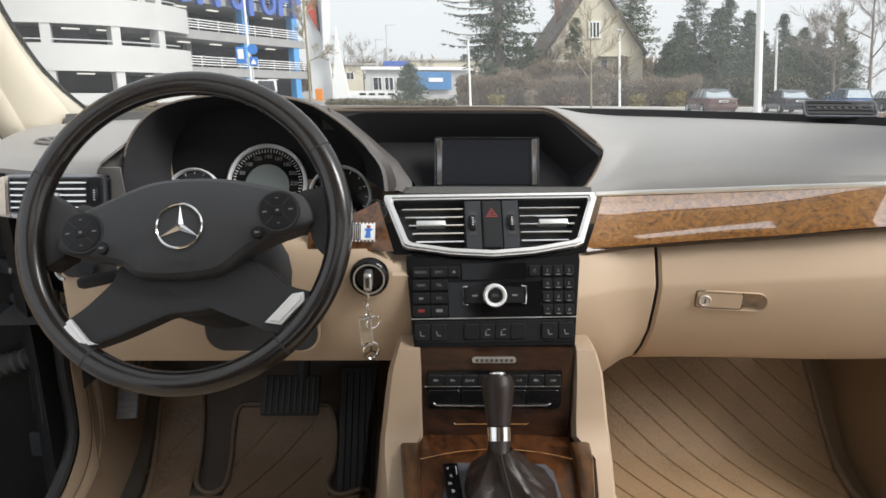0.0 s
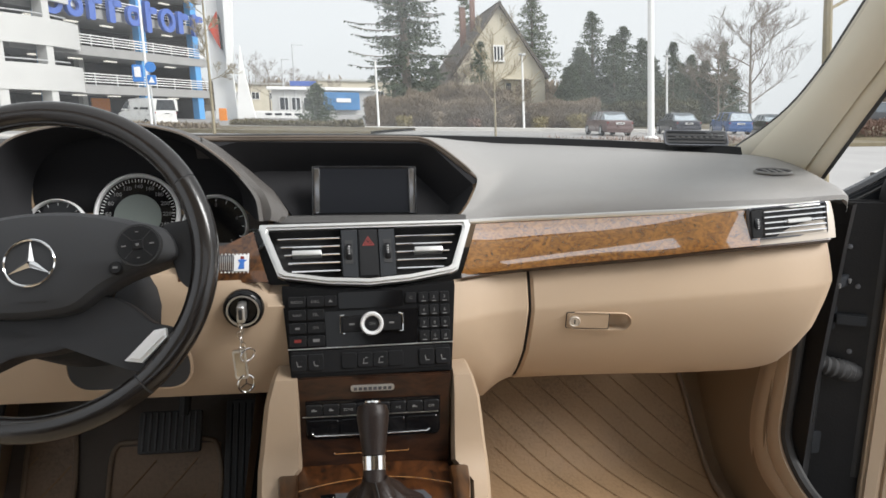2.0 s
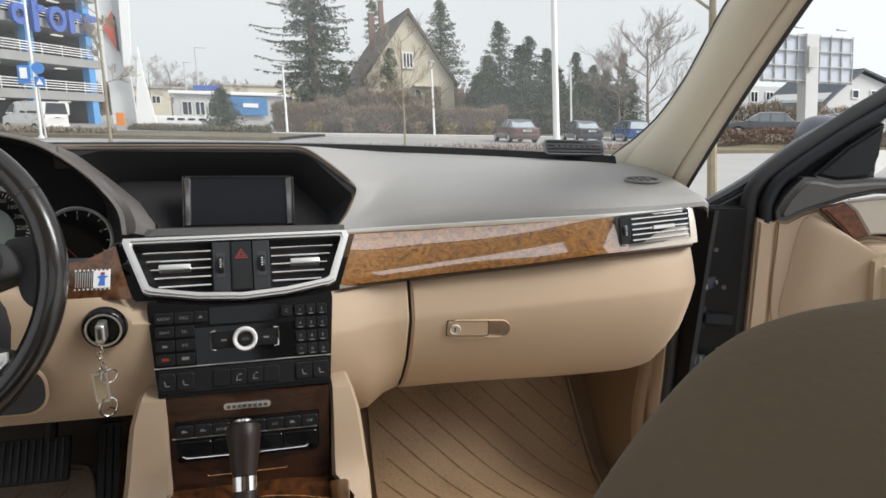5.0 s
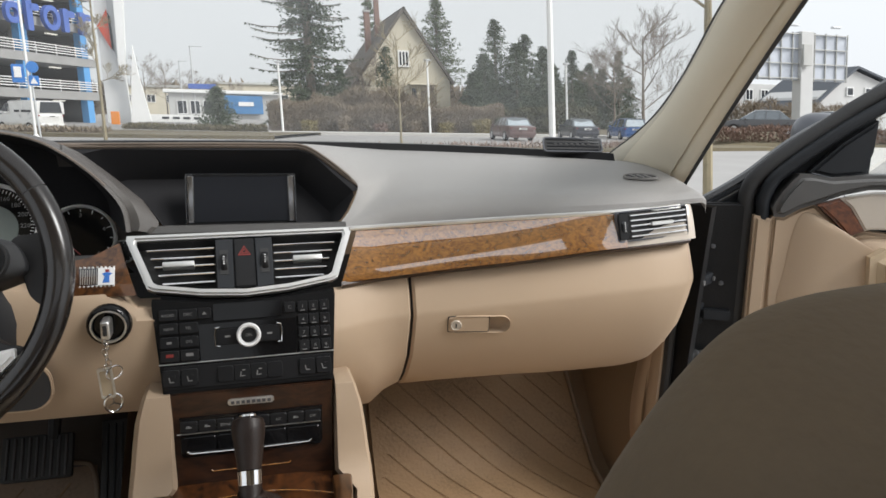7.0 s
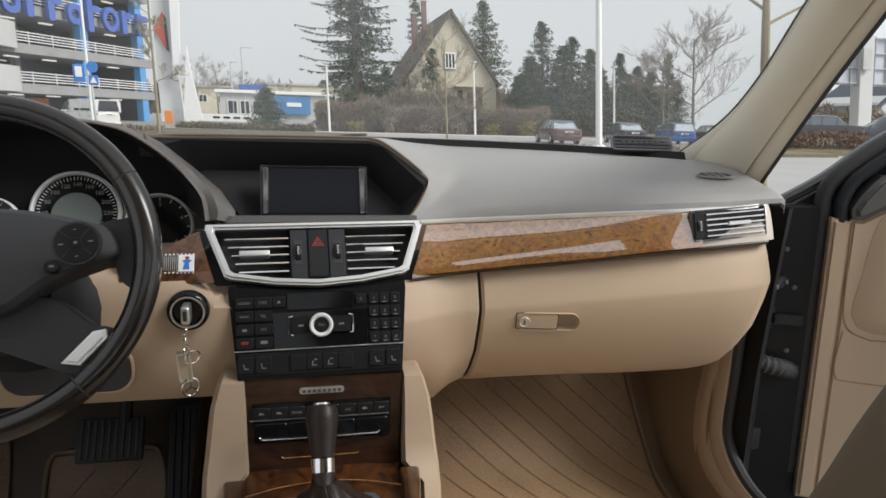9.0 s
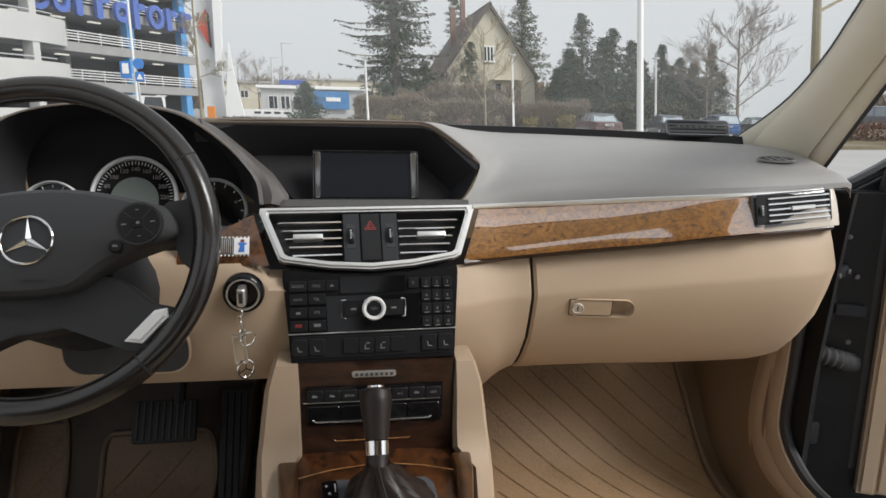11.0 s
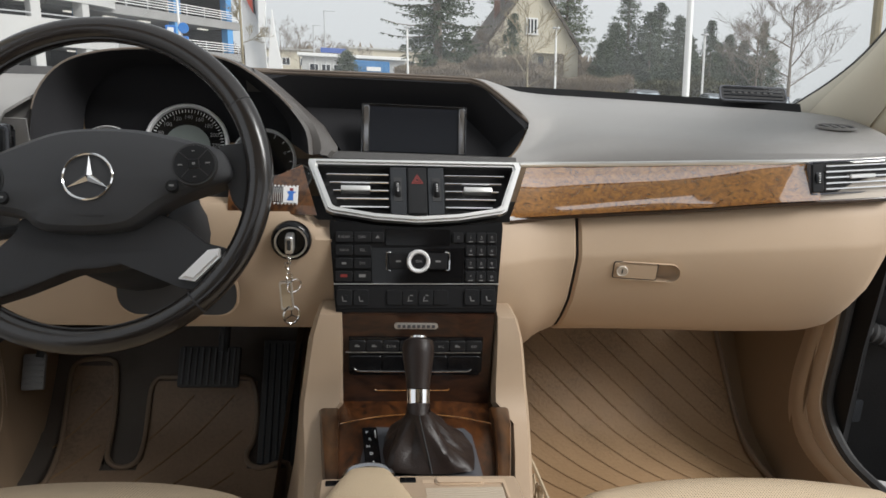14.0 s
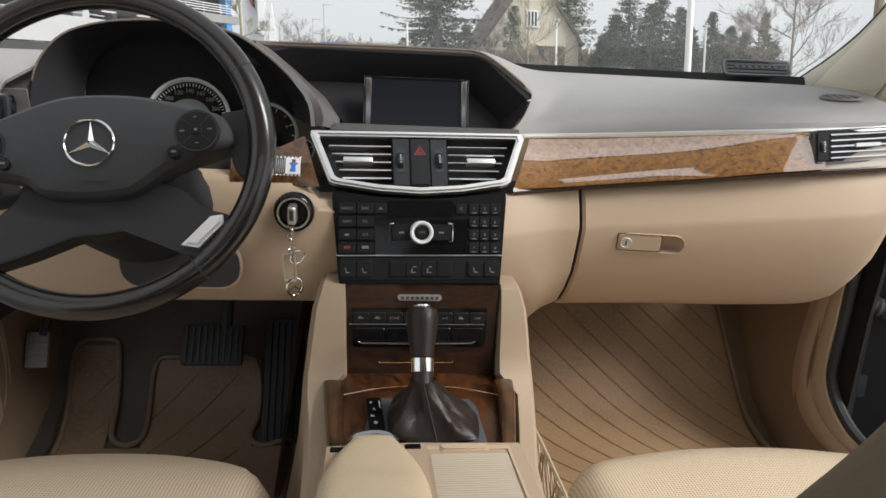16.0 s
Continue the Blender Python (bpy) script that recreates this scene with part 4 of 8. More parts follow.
for k in range(4):
    b = button(-0.031 + 0.0212 * k, 0.0295, 0.0208, 0.021, lift=0.0055)
    if k in (1, 2):
        mark(-0.033 + 0.0212 * k, 0.0275, 0.0013, 0.007, b, rm, PRINT_GREY, 0.0083, -10)
        mark(-0.030 + 0.0212 * k, 0.025, 0.005, 0.0012, b, rm, PRINT_GREY, 0.0083)
        mark(-0.029 + 0.0212 * k, 0.0325, 0.004, 0.0014, b, rm, PRINT_GREY, 0.0083)

# ---- wood panel with the climate controls ----
cp = thing("climate_panel", "dark walnut panel with black climate buttons and silver badge", "control panel")
cm2 = face_at(0, 0.781, 0.667, 1)
part("wood_panel", plate([(-0.102, -0.006), (0.109, -0.006), (0.111, 0.128), (-0.106, 0.128)], 0.012, 0.002, 2, at_uv(cm2, 0.002, 0, -0.012)), WALNUT, cp, "lacquered dark walnut panel")
badge = part("badge", plate(rrect(0.060, 0.0085, 0.004), 0.004, 0.001, 2, at_uv(cm2, 0.004, 0.111, 0)), SATIN, cp, "small silver badge")
for k in range(8):
    part("relief", rbox(0.0045, 0.0042, 0.0008, m=at_uv(cm2, -0.0195 + 0.0067 * k, 0.111, 0.0042)), GREYBLUE, badge)
part("climate_face", plate([(-0.089, 0.046), (-0.086, 0.040), (0.092, 0.040), (0.096, 0.046), (0.096, 0.095), (-0.089, 0.095)], 0.004, 0.001, 2, at_uv(cm2, 0.002, 0, 0)), PIANO, cp, "gloss black control face")
TXT = ("", "", "ZONE", "", "", "A/C", "", "OFF")
for k in range(8):
    u = -0.0755 + 0.0229 * k
    b = button(u, 0.083, 0.0222, 0.016, TXT[k], cp, cm2, 0.0048, 0.0045)
    if not TXT[k]:
        mark(u, 0.083, 0.0070, 0.0016, b, cm2, n=0.0073)
        mark(u - 0.001, 0.0848, 0.004, 0.0010, b, cm2, n=0.0073)
part("chrome_line", rbox(0.186, 0.0011, 0.002, 0.0003, 1, at_uv(cm2, 0.002, 0.0735, 0.0045)), SATIN, cp)
for k in range(4):
    button(-0.0645 + 0.0455 * k, 0.058, 0.0445, 0.022, "", cp, cm2, base=PIANO)
lip = [tuple(at_uv(cm2, u, v, 0.009).translation) for u, v in ((-0.079, 0.0505), (-0.074, 0.0475), (0.0, 0.0465), (0.078, 0.0475), (0.083, 0.0505))]
part("chrome_lip", tube(lip, 0.0012, 8), CHROME, cp, "chrome lower lip")
groove = [tuple(at_uv(cm2, u, v, 0.0008).translation) for u, v in ((-0.050, 0.0175), (-0.048, 0.0155), (0.052, 0.0155), (0.054, 0.0175))]
# lighter wood colour stands for the light caught by the flap's edge
part("pull_edge", tube(groove, 0.0009, 6), BURL, cp, "thin bright line for the light along the ashtray flap")

# ---- centre console ----
con = thing("centre_console", "beige centre console with walnut deck and side rails", "console", kind="structure")


RAIL_WOOD = wood_mat("rail_wood", (0.020, 0.008, 0.003), (0.085, 0.036, 0.012), 22, (1, 0.35, 1), 0.4, 1.4)


def deck_z(y):
    return 0.662 - 0.02 * (0.78 - y) / 0.2


part("deck", grid([[(x, y, deck_z(y) + (0.004 if abs(x) < 0.1 else 0.0)) for x in [q * (1 - 0.5 * max(0, 0.74 - y)) + 0.0045 for q in (-0.1055, -0.098, -0.05, 0.0, 0.05, 0.098, 0.1055)]] for y in (0.785, 0.74, 0.70, 0.65, 0.60, 0.56, 0.50)], thick=0.006), DECK_WOOD, con, "lacquered walnut deck")
edge = spline([(-0.096, 0.721, 0.6635), (-0.05, 0.735, 0.6655), (0.005, 0.741, 0.6665), (0.058, 0.735, 0.6655), (0.106, 0.719, 0.6635)], 5)
part("deck_line", tube(edge, 0.0009, 6), BURL, con, "thin bright inlay")
for s in (-1, 1):
    rows = []
    for y, xi, xo, z in ((0.7535, 0.105, 0.123, 0.660), (0.752, 0.1025, 0.1275, 0.671), (0.745, 0.102, 0.1285, 0.6735), (0.71, 0.101, 0.1245, 0.671), (0.65, 0.0965, 0.1155, 0.665), (0.60, 0.0915, 0.108, 0.660), (0.53, 0.086, 0.102, 0.654)):
        c_ = 0.0052 - 0.05 * max(0.0, 0.70 - y)
        rows.append([(s * x_ + c_, y, z_) for x_, z_ in ((xi, z - 0.03), (xi, z - 0.004), (xi + 0.0012, z - 0.0012), (xi + 0.004, z), (xo - 0.004, z), (xo - 0.0012, z - 0.0012), (xo, z - 0.004), (xo + 0.001, z - 0.03))])
    rail_ = grid(rows)
    rail_.faces.new([rail_.verts.new(p) for p in rows[0]])
    part("side_rail", rail_, RAIL_WOOD, con, "squared walnut side rail")
    # beige cheek: front face, then the flank down to the tunnel
    a = []
    for y, z, xo in ((0.86, 0.799, 0.136), (0.800, 0.797, 0.136), (0.784, 0.790, 0.139), (0.775, 0.765, 0.146), (0.770, 0.735, 0.150), (0.766, 0.70, 0.154), (0.758, 0.676, 0.157), (0.735, 0.655, 0.156), (0.68, 0.640, 0.148), (0.60, 0.625, 0.138), (0.45, 0.61, 0.130)):
        xi = 0.106 if z > 0.67 else 0.128 - 0.13 * max(0, 0.735 - y) if y > 0.55 else 0.098
        c = 0.0085 if y > 0.7 else 0.0085 - 0.06 * min(0.15, 0.7 - y)
        a.append([(s * xi + c, y + 0.02, z - 0.012), (s * (xi + 0.003) + c, y, z), (s * (xo - 0.006) + c, y, z), (s * (xo - 0.001) + c, y + 0.005, z - 0.005), (s * (xo + 0.003) + c, y + 0.014, z - 0.05), (s * (xo + 0.012) + c, y + 0.02, z - 0.14), (s * (xo + 0.045) + c, y + 0.03, 0.38)])
    part("cheek", grid(a, thick=0.004 * s), BEIGE_SHADED, con, "beige console cheek")
    part("tunnel_side", grid([[(s * 0.165, 1.5, 0.80), (s * 0.225, 1.5, 0.33)], [(s * 0.160, 0.88, 0.77), (s * 0.222, 0.88, 0.33)]]), BEIGE_DARK, con)

# selector: plate, display, gaiter, lever
gs = thing("gear_selector", "automatic gear lever with dark leather gaiter and chrome collar", "gear lever")
SURROUND = mat("slate_metallic_plastic", (0.15, 0.155, 0.172), rough=0.32, metal=0.5, vary=0.06)
part("surround", plate([(-0.086, -0.02), (0.064, -0.02), (0.068, 0.02), (0.066, 0.100), (0.058, 0.114), (-0.058, 0.118), (-0.070, 0.110)], 0.006, 0.002, 2, Matrix.Translation((0.010, 0.600, 0.6445)) @ pose(0, 0, 0, 5.5)), SURROUND, gs, "grey metallic surround")
pm = Matrix.Translation((-0.0545, 0.663, 0.660)) @ pose(0, 0, 0, 6, 0, 4)
pd = part("position_display", plate(rrect(0.019, 0.084, 0.003), 0.003, 0.0006, 1, pm), PIANO, gs, "black gear position window")
for k, s in enumerate(("P", "R", "N", "D")):
    words("print", s, 0.0062, pm @ Matrix.Translation((-0.004 + 0.003 * (k % 2), 0.030 - 0.0145 * k, 0.0034)), WHITE, pd)
part("print", rbox(0.006, 0.006, 0.0006, m=pm @ Matrix.Translation((0, -0.033, 0.0034)) @ pose(0, 0, 0, 0, 0, 45)), WHITE, pd)
part("print", rbox(0.0012, 0.016, 0.0006, m=pm @ Matrix.Translation((0.0065, 0.026, 0.0034))), WHITE, pd)
rows = []
bx, by, bz = 0.016, 0.660, 0.658
tx, ty, tz = 0.0, 0.646, 0.721
for i in range(29):
    t = i / 28
    w = (1 - t) ** 1.3
    row = []
    for j in range(84):
        a = 6.2832 * j / 84
        sq = 1 / max(abs(math.cos(a)), abs(math.sin(a))) ** 0.85
        fold = 1 + (0.15 * math.sin(5 * a + 0.8 + 2.6 * t) + 0.05 * math.sin(9 * a - 3 * t) + 0.025 * math.sin(17 * a + 9 * t)) * math.sin(math.pi * min(1, t * 1.1)) ** 0.8 * (1 - 0.85 * math.exp(-((a - 4.712) / 0.3) ** 2))
        rx, ry = (0.0145 + 0.042 * w * sq) * fold, (0.0145 + 0.038 * w * sq) * fold
        sag = 0.012 * math.sin(math.pi * t) * (0.5 + 0.5 * math.cos(3 * a))
        row.append((bx + (tx - bx) * t + rx * math.cos(a), by + (ty - by) * t + ry * math.sin(a), bz + (tz - bz) * t ** 0.85 - sag * 0.6))
    rows.append(row)
part("gaiter", grid(rows, closed=True), BROWN_LEATHER, gs, "crumpled dark brown leather gaiter")
stitch = [(bx + (tx - bx) * t, by + (ty - by) * t - (0.0145 + 0.0385 * (1 - t) ** 1.3), bz + (tz - bz) * t ** 0.85 - 0.0036 * math.sin(math.pi * t)) for t in [i / 10 for i in range(11)]]
part("stitching", tube(stitch, 0.0009, 6), BLACK, gs)
ax = Vector((0, 0.690, 0.794)) - Vector((0, 0.657, 0.733))
lever = Matrix.Translation((0, 0.657, 0.733)) @ ax.to_track_quat("Z", "Y").to_matrix().to_4x4()
ln = ax.length
part("collar", lathe([(0.0125, -0.008), (0.0138, -0.008), (0.0142, 0.008), (0.013, 0.009)], 32, lever), CHROME, gs, "polished chrome collar")
part("neck", lathe([(0.0140, -0.026), (0.0137, -0.015), (0.0137, -0.005)], 24, lever), BROWN_LEATHER, gs)
part("knob", lathe([(0.0122, 0.009), (0.0130, 0.016), (0.0146, 0.029), (0.0162, 0.042), (0.0175, ln - 0.016), (0.0177, ln - 0.009), (0.0160, ln - 0.002), (0.0105, ln + 0.001), (0, ln + 0.002)], 36, lever @ Matrix.Diagonal((1.12, 1.2, 1, 1))), BROWN_LEATHER, gs, "dark leather knob")
part("knob_badge", lathe([(0.0105, ln + 0.0015), (0.0105, ln + 0.0035), (0.0085, ln + 0.0046), (0.0075, ln + 0.0034), (0, ln + 0.0038)], 24, lever), CHROME, gs, "small round chrome badge")

# armrest box behind the lever
ar = thing("armrest_box", "beige armrest box with ribbed sliding cover", "armrest")
part("box", grid([[(-0.112, 0.586, 0.56), (-0.112, 0.586, 0.655), (-0.106, 0.578, 0.667), (-0.02, 0.578, 0.670), (0.103, 0.578, 0.668), (0.110, 0.586, 0.655), (0.110, 0.586, 0.56)], [(-0.112, 0.5, 0.53), (-0.112, 0.5, 0.655), (-0.106, 0.5, 0.667), (-0.02, 0.5, 0.670), (0.105, 0.5, 0.668), (0.113, 0.5, 0.652), (0.113, 0.5, 0.53)], [(-0.116, 0.2, 0.50), (-0.116, 0.2, 0.65), (-0.110, 0.2, 0.666), (-0.02, 0.2, 0.670), (0.104, 0.2, 0.668), (0.114, 0.2, 0.65), (0.114, 0.2, 0.50)]], thick=-0.005), BEIGE_SHADED, ar, "beige box")
part("box_front", grid([[(-0.112, 0.5865, 0.56), (0.110, 0.5865, 0.56)], [(-0.112, 0.5865, 0.655), (0.110, 0.5865, 0.655)], [(-0.106, 0.579, 0.666), (0.103, 0.579, 0.667)]]), BEIGE, ar)
lidrows = []
for y, half, h in ((0.596, 0.016, 0.003), (0.588, 0.022, 0.007), (0.575, 0.027, 0.010), (0.55, 0.038, 0.013), (0.51, 0.050, 0.017), (0.45, 0.054, 0.023), (0.2, 0.056, 0.028)):
    lidrows.append([(-0.058 + half * c, y, 0.668 + h * s) for c, s in ((-1, -0.6), (-0.97, 0.35), (-0.8, 0.82), (-0.4, 0.98), (0, 1), (0.4, 0.98), (0.8, 0.82), (0.97, 0.35), (1, -0.6))])
lidrows = [list(r) for r in zip(*[spline(c, 4) for c in zip(*lidrows)])]
lidrows = [spline(r, 3) for r in lidrows]
part("lid", grid(lidrows, thick=-0.004), BEIGE_LEATHER, ar, "padded beige leather lid")
part("lid_tip", grid([[(-0.058 + 0.014 * c, 0.5965, 0.668 + 0.0045 * s) for c, s in ((-1, -0.6), (-0.8, 0.82), (0, 1), (0.8, 0.82), (1, -0.6))], [(-0.058 + 0.012 * c, 0.596, 0.665) for c in (-1, -0.8, 0, 0.8, 1)]]), BEIGE_LEATHER, ar)
part("lid_button", tube(spline([(-0.084, 0.582, 0.670), (-0.077, 0.596, 0.672), (-0.058, 0.602, 0.6725), (-0.041, 0.598, 0.672), (-0.033, 0.586, 0.670)], 4), 0.0055, 8), DARK_CHROME, ar, "grey release button")
for u in (-0.096, -0.015):
    part("clip", rbox(0.018, 0.010, 0.006, 0.001, 1, Matrix.Translation((u, 0.570, 0.6730 if u > -0.05 else 0.6705))), PIANO, ar)
part("cover_frame", ring_plate([(-0.001, 0.2), (0.100, 0.2), (0.095, 0.572), (-0.001, 0.572)], [(0.003, 0.21), (0.094, 0.21), (0.088, 0.561), (0.003, 0.561)], 0.006, 0.002, Matrix.Translation((0, 0, 0.669))), BEIGE, ar)
COVER = mat("pale_ribbed_cover", (0.40, 0.335, 0.255), rough=0.55, vary=0.05, fine=300)
for k in range(90):
    part("rib", rbox(0.086, 0.0035, 0.003, 0.001, 1, Matrix.Translation((0.0455, 0.553 - 0.004 * k, 0.6738))), COVER, ar)
part("cover_tab", plate(rrect(0.055, 0.014, 0.006), 0.006, 0.002, 2, Matrix.Translation((0.042, 0.566, 0.6715))), BEIGE, ar, "pull tab")

# ---- steering wheel ----
sw = thing("steering_wheel", "black leather four-spoke steering wheel with chrome emblem", "steering wheel")
wm = face_at(-0.361, 0.6742, 0.9824, 23.2)
R = 0.175
segs = [(-49, 32), (32, 160), (160, 237), (237, 311)]
for a0, a1 in segs:
    k = int((a1 - a0) / 4)
    angs = [radians(a0 + 0.22 + (a1 - a0 - 0.44) * i / k) for i in range(k + 1)]
    # the rim swells a little at the hand grips
    swell = [0.0140 + 0.0010 * math.exp(-((abs(math.sin(a / 2 + 0.785 - 0.06)) - 0.70) / 0.16) ** 2) for a in angs]
    part("rim_section", tube([tuple(wm @ Vector((R * math.cos(a), R * math.sin(a), 0))) for a in angs], swell, 20), RIM_LEATHER, sw, "smooth dark leather rim section, worn glossy")
for a in (32, 160, 237, 311):
    part("seam", lathe([(0.0139, -0.0012), (0.0143, 0.0), (0.0139, 0.0012)], 20, wm @ Matrix.Translation((R * math.cos(radians(a)), R * math.sin(radians(a)), 0)) @ pose(0, 0, 0, 0, 0, a) @ pose(0, 0, 0, 90, 0, 0)), BLACK, sw)
for a0, a1 in ((36, 156), (241, 307)):
    inner = [tuple(wm @ Vector(((R - 0.0126) * math.cos(radians(a)), (R - 0.0126) * math.sin(radians(a)), 0.0055))) for a in range(a0, a1, 4)]
    part("rim_stitch", tube(inner, 0.0013, 6), BLACK, sw)


def dome(outline, height, inset, m, edge=0.006):
    """A cushion: outline raised over rounded shoulders."""
    cu = sum(u for u, v in outline) / len(outline)
    cv_ = sum(v for u, v in outline) / len(outline)
    rows = []
    for k, n in ((1.0, -0.03), (1.0, 0.0), (0.992, edge * 0.6), (0.97, edge), (0.9, edge + (height - edge) * 0.45), (0.7, edge + (height - edge) * 0.78), (0.4, height * 0.97), (0.0008, height)):
        rows.append([(cu + (u - cu) * k, cv_ + (v - cv_) * k, n) for u, v in outline])
    return grid(rows, closed=True, m=m)


HUB = spline([(-0.132, 0.008), (-0.103, 0.024), (-0.072, 0.0396), (-0.040, 0.052), (-0.0024, 0.057), (0.040, 0.0572), (0.078, 0.0519), (0.112, 0.0442), (0.131, 0.0375), (0.141, 0.0233), (0.1435, 0.0073), (0.128, -0.0024), (0.100, -0.013), (0.077, -0.0249), (0.060, -0.0391), (0.046, -0.050), (0.028, -0.0556), (-0.004, -0.059), (-0.041, -0.0586), (-0.056, -0.0544), (-0.067, -0.0455), (-0.083, -0.0404), (-0.1165, -0.0348), (-0.141, -0.0264), (-0.1386, -0.0064)], 3, True)
part("hub_pad", dome(HUB, 0.019, 0.01, wm), HUB_GREY, sw, "dark grey grained airbag pad")
words("print", "AIRBAG", 0.0080, at_uv(wm, 0.004, -0.042, 0.0158), BLACK, sw)
# lower body with its two spokes, rising from the hub to the rim
BODY = [(-0.078, -0.042), (-0.084, -0.060), (-0.108, -0.090), (-0.134, -0.117), (-0.112, -0.137), (-0.078, -0.1275), (-0.047, -0.1126), (-0.020, -0.0995), (0.009, -0.0955), (0.041, -0.0905), (0.0733, -0.099), (0.112, -0.120), (0.147, -0.078), (0.120, -0.0655), (0.0942, -0.0455), (0.076, -0.036), (0.04, -0.028), (0.0, -0.026), (-0.04, -0.032)]
SIDE_R = [(0.124, 0.043), (0.148, 0.050), (0.166, 0.054), (0.171, 0.010), (0.163, -0.028), (0.146, -0.020), (0.137, 0.004)]
SIDE_L = [(-0.128, 0.018), (-0.150, 0.034), (-0.167, 0.040), (-0.171, -0.01), (-0.163, -0.046), (-0.146, -0.038), (-0.136, -0.026)]
for outline_, name_, label_ in ((BODY, "lower_spokes", "dark grey lower spokes in one piece"), (SIDE_R, "spoke", "side spoke"), (SIDE_L, "spoke", "side spoke")):
    bm_ = dome(spline(outline_, 4, True), 0.007, 0.01, None, 0.005)
    for v_ in bm_.verts:
        far_ = math.hypot(v_.co.x, v_.co.y)
        v_.co.z -= 0.017 * (1 - min(1.0, max(0.0, (far_ - 0.075) / 0.085))) + (0.004 if name_ == "lower_spokes" else 0.010)
    part(name_, move(bm_, wm), HUB_LOWER, sw, label_)
for tip_ in ([(-0.1268, -0.1131), (-0.1178, -0.1045), (-0.096, -0.1285), (-0.088, -0.1318), (-0.108, -0.1345)], [(0.1245, -0.0762), (0.1367, -0.0740), (0.138, -0.0839), (0.1136, -0.1105), (0.0958, -0.1078)]):
    part("chrome_insert", plate(tip_, 0.015, 0.0035, 3, at_uv(wm, 0, 0, -0.004)), SILVER_RING, sw, "bright silver spoke tip")
for s, pu, pv, bu, bv in ((-1, -0.1087, -0.0096, -0.0852, -0.0269), (1, 0.107, 0.0162, 0.085, -0.0086)):
    turn_ = math.degrees(math.atan2(0.0258, 0.2157))
    km = at_uv(wm, pu, pv, 0.0105, turn_)
    part("pad_gap", lathe([(0.0205, 0.0068), (0.0235, 0.0072), (0.0242, 0.004), (0.0242, -0.004)], 36, km), BLACK, sw)
    pad = part("key_pad", lathe([(0.0, 0.0086), (0.0180, 0.0084), (0.0212, 0.0078), (0.0222, 0.005), (0.0224, -0.004)], 36, km), BUTTON, sw, "round control pad")
    for a in (45, 135):
        part("groove", rbox(0.040, 0.0009, 0.0008, m=at_uv(km, 0, 0, 0.0085, a)), BLACK, pad)
    part("pad_centre", rbox(0.0115, 0.0105, 0.002, 0.0006, 1, at_uv(km, 0, 0, 0.0088)), BUTTON, pad)
    for du, dv_, w, h in ((0, 0.0145, 0.0032, 0.0008), (0, -0.0145, 0.0032, 0.0008), (-0.0145, 0, 0.0048, 0.0014), (0.0145, 0, 0.0048, 0.0014), (0, 0, 0.0032, 0.0026)):
        part("print", rbox(w, h, 0.0006, m=at_uv(km, du, dv_, 0.0100 if du == dv_ == 0 else 0.0088)), PRINT_GREY, pad)
    sb = part("small_button", lathe([(0, 0.0075), (0.0058, 0.0075), (0.0068, 0.006), (0.0072, -0.004)], 24, at_uv(wm, bu, bv, 0.0110)), BUTTON, sw)
    part("print", rbox(0.0050, 0.0022, 0.0006, m=at_uv(wm, bu, bv, 0.0188)), PRINT_GREY, sb)
# round emblem: a ring with three tapering arms
em = at_uv(wm, -0.0005, -0.0022, 0.0185, 2)
part("emblem_ring", lathe([(0.0235, 0), (0.0238, 0.003), (0.0250, 0.0040), (0.0262, 0.003), (0.0265, -0.003)], 48, em), CHROME, sw, "chrome emblem ring")
for a in (90, 210, 330):
    bm = bmesh.new()
    tipv, lft, rgt, ctr, bas = (bm.verts.new(p) for p in ((0.0245, 0, 0.002), (0.0018, 0.0042, 0.0008), (0.0018, -0.0042, 0.0008), (0.001, 0, 0.0048), (0, 0, 0.0005)))
    for f in ((tipv, lft, ctr), (tipv, ctr, rgt), (lft, bas, ctr), (bas, rgt, ctr), (tipv, rgt, bas, lft)):
        bm.faces.new(f)
    bmesh.ops.recalc_face_normals(bm, faces=bm.faces)
    part("emblem_arm", move(bm, em @ pose(0, 0, 0, 0, 0, a)), CHROME, sw, smooth=False)
for u_, v__ in ((-0.060, 0.030), (0.064, 0.043)):
    part("print", plate([(-0.006, 0.0), (0.0, 0.0022), (0.006, 0.001), (0.002, -0.002)], 0.0005, 0, 1, at_uv(wm, u_, v__, 0.0118)), BLACK, sw)
# column shroud and stalks
part("column", grid([[tuple(wm @ Vector((0.070 * math.cos(a) - 0.008, 0.060 * math.sin(a) - 0.022, -0.062))) for a in [6.2832 * j / 20 for j in range(20)]], [tuple(wm @ Vector((0.088 * math.cos(a) - 0.008, 0.072 * math.sin(a) - 0.026, -0.085))) for a in [6.2832 * j / 20 for j in range(20)]], [tuple(wm @ Vector((0.092 * math.cos(a), 0.076 * math.sin(a) - 0.028, -0.17))) for a in [6.2832 * j / 20 for j in range(20)]]], closed=True), CHARCOAL, sw, "column shroud")
for name, u0, v0, u1, v1 in (("indicator_stalk", -0.05, 0.012, -0.158, 0.036), ("cruise_stalk", -0.05, -0.03, -0.150, -0.056)):
    part(name, tube([tuple(wm @ Vector((u0 + (u1 - u0) * t, v0 + (v1 - v0) * t, -0.085 + 0.02 * t))) for t in (0, 0.4, 0.75, 0.95, 1.0)], [0.006, 0.0065, 0.008, 0.008, 0.005], 10), BLACK, sw, "black stalk")

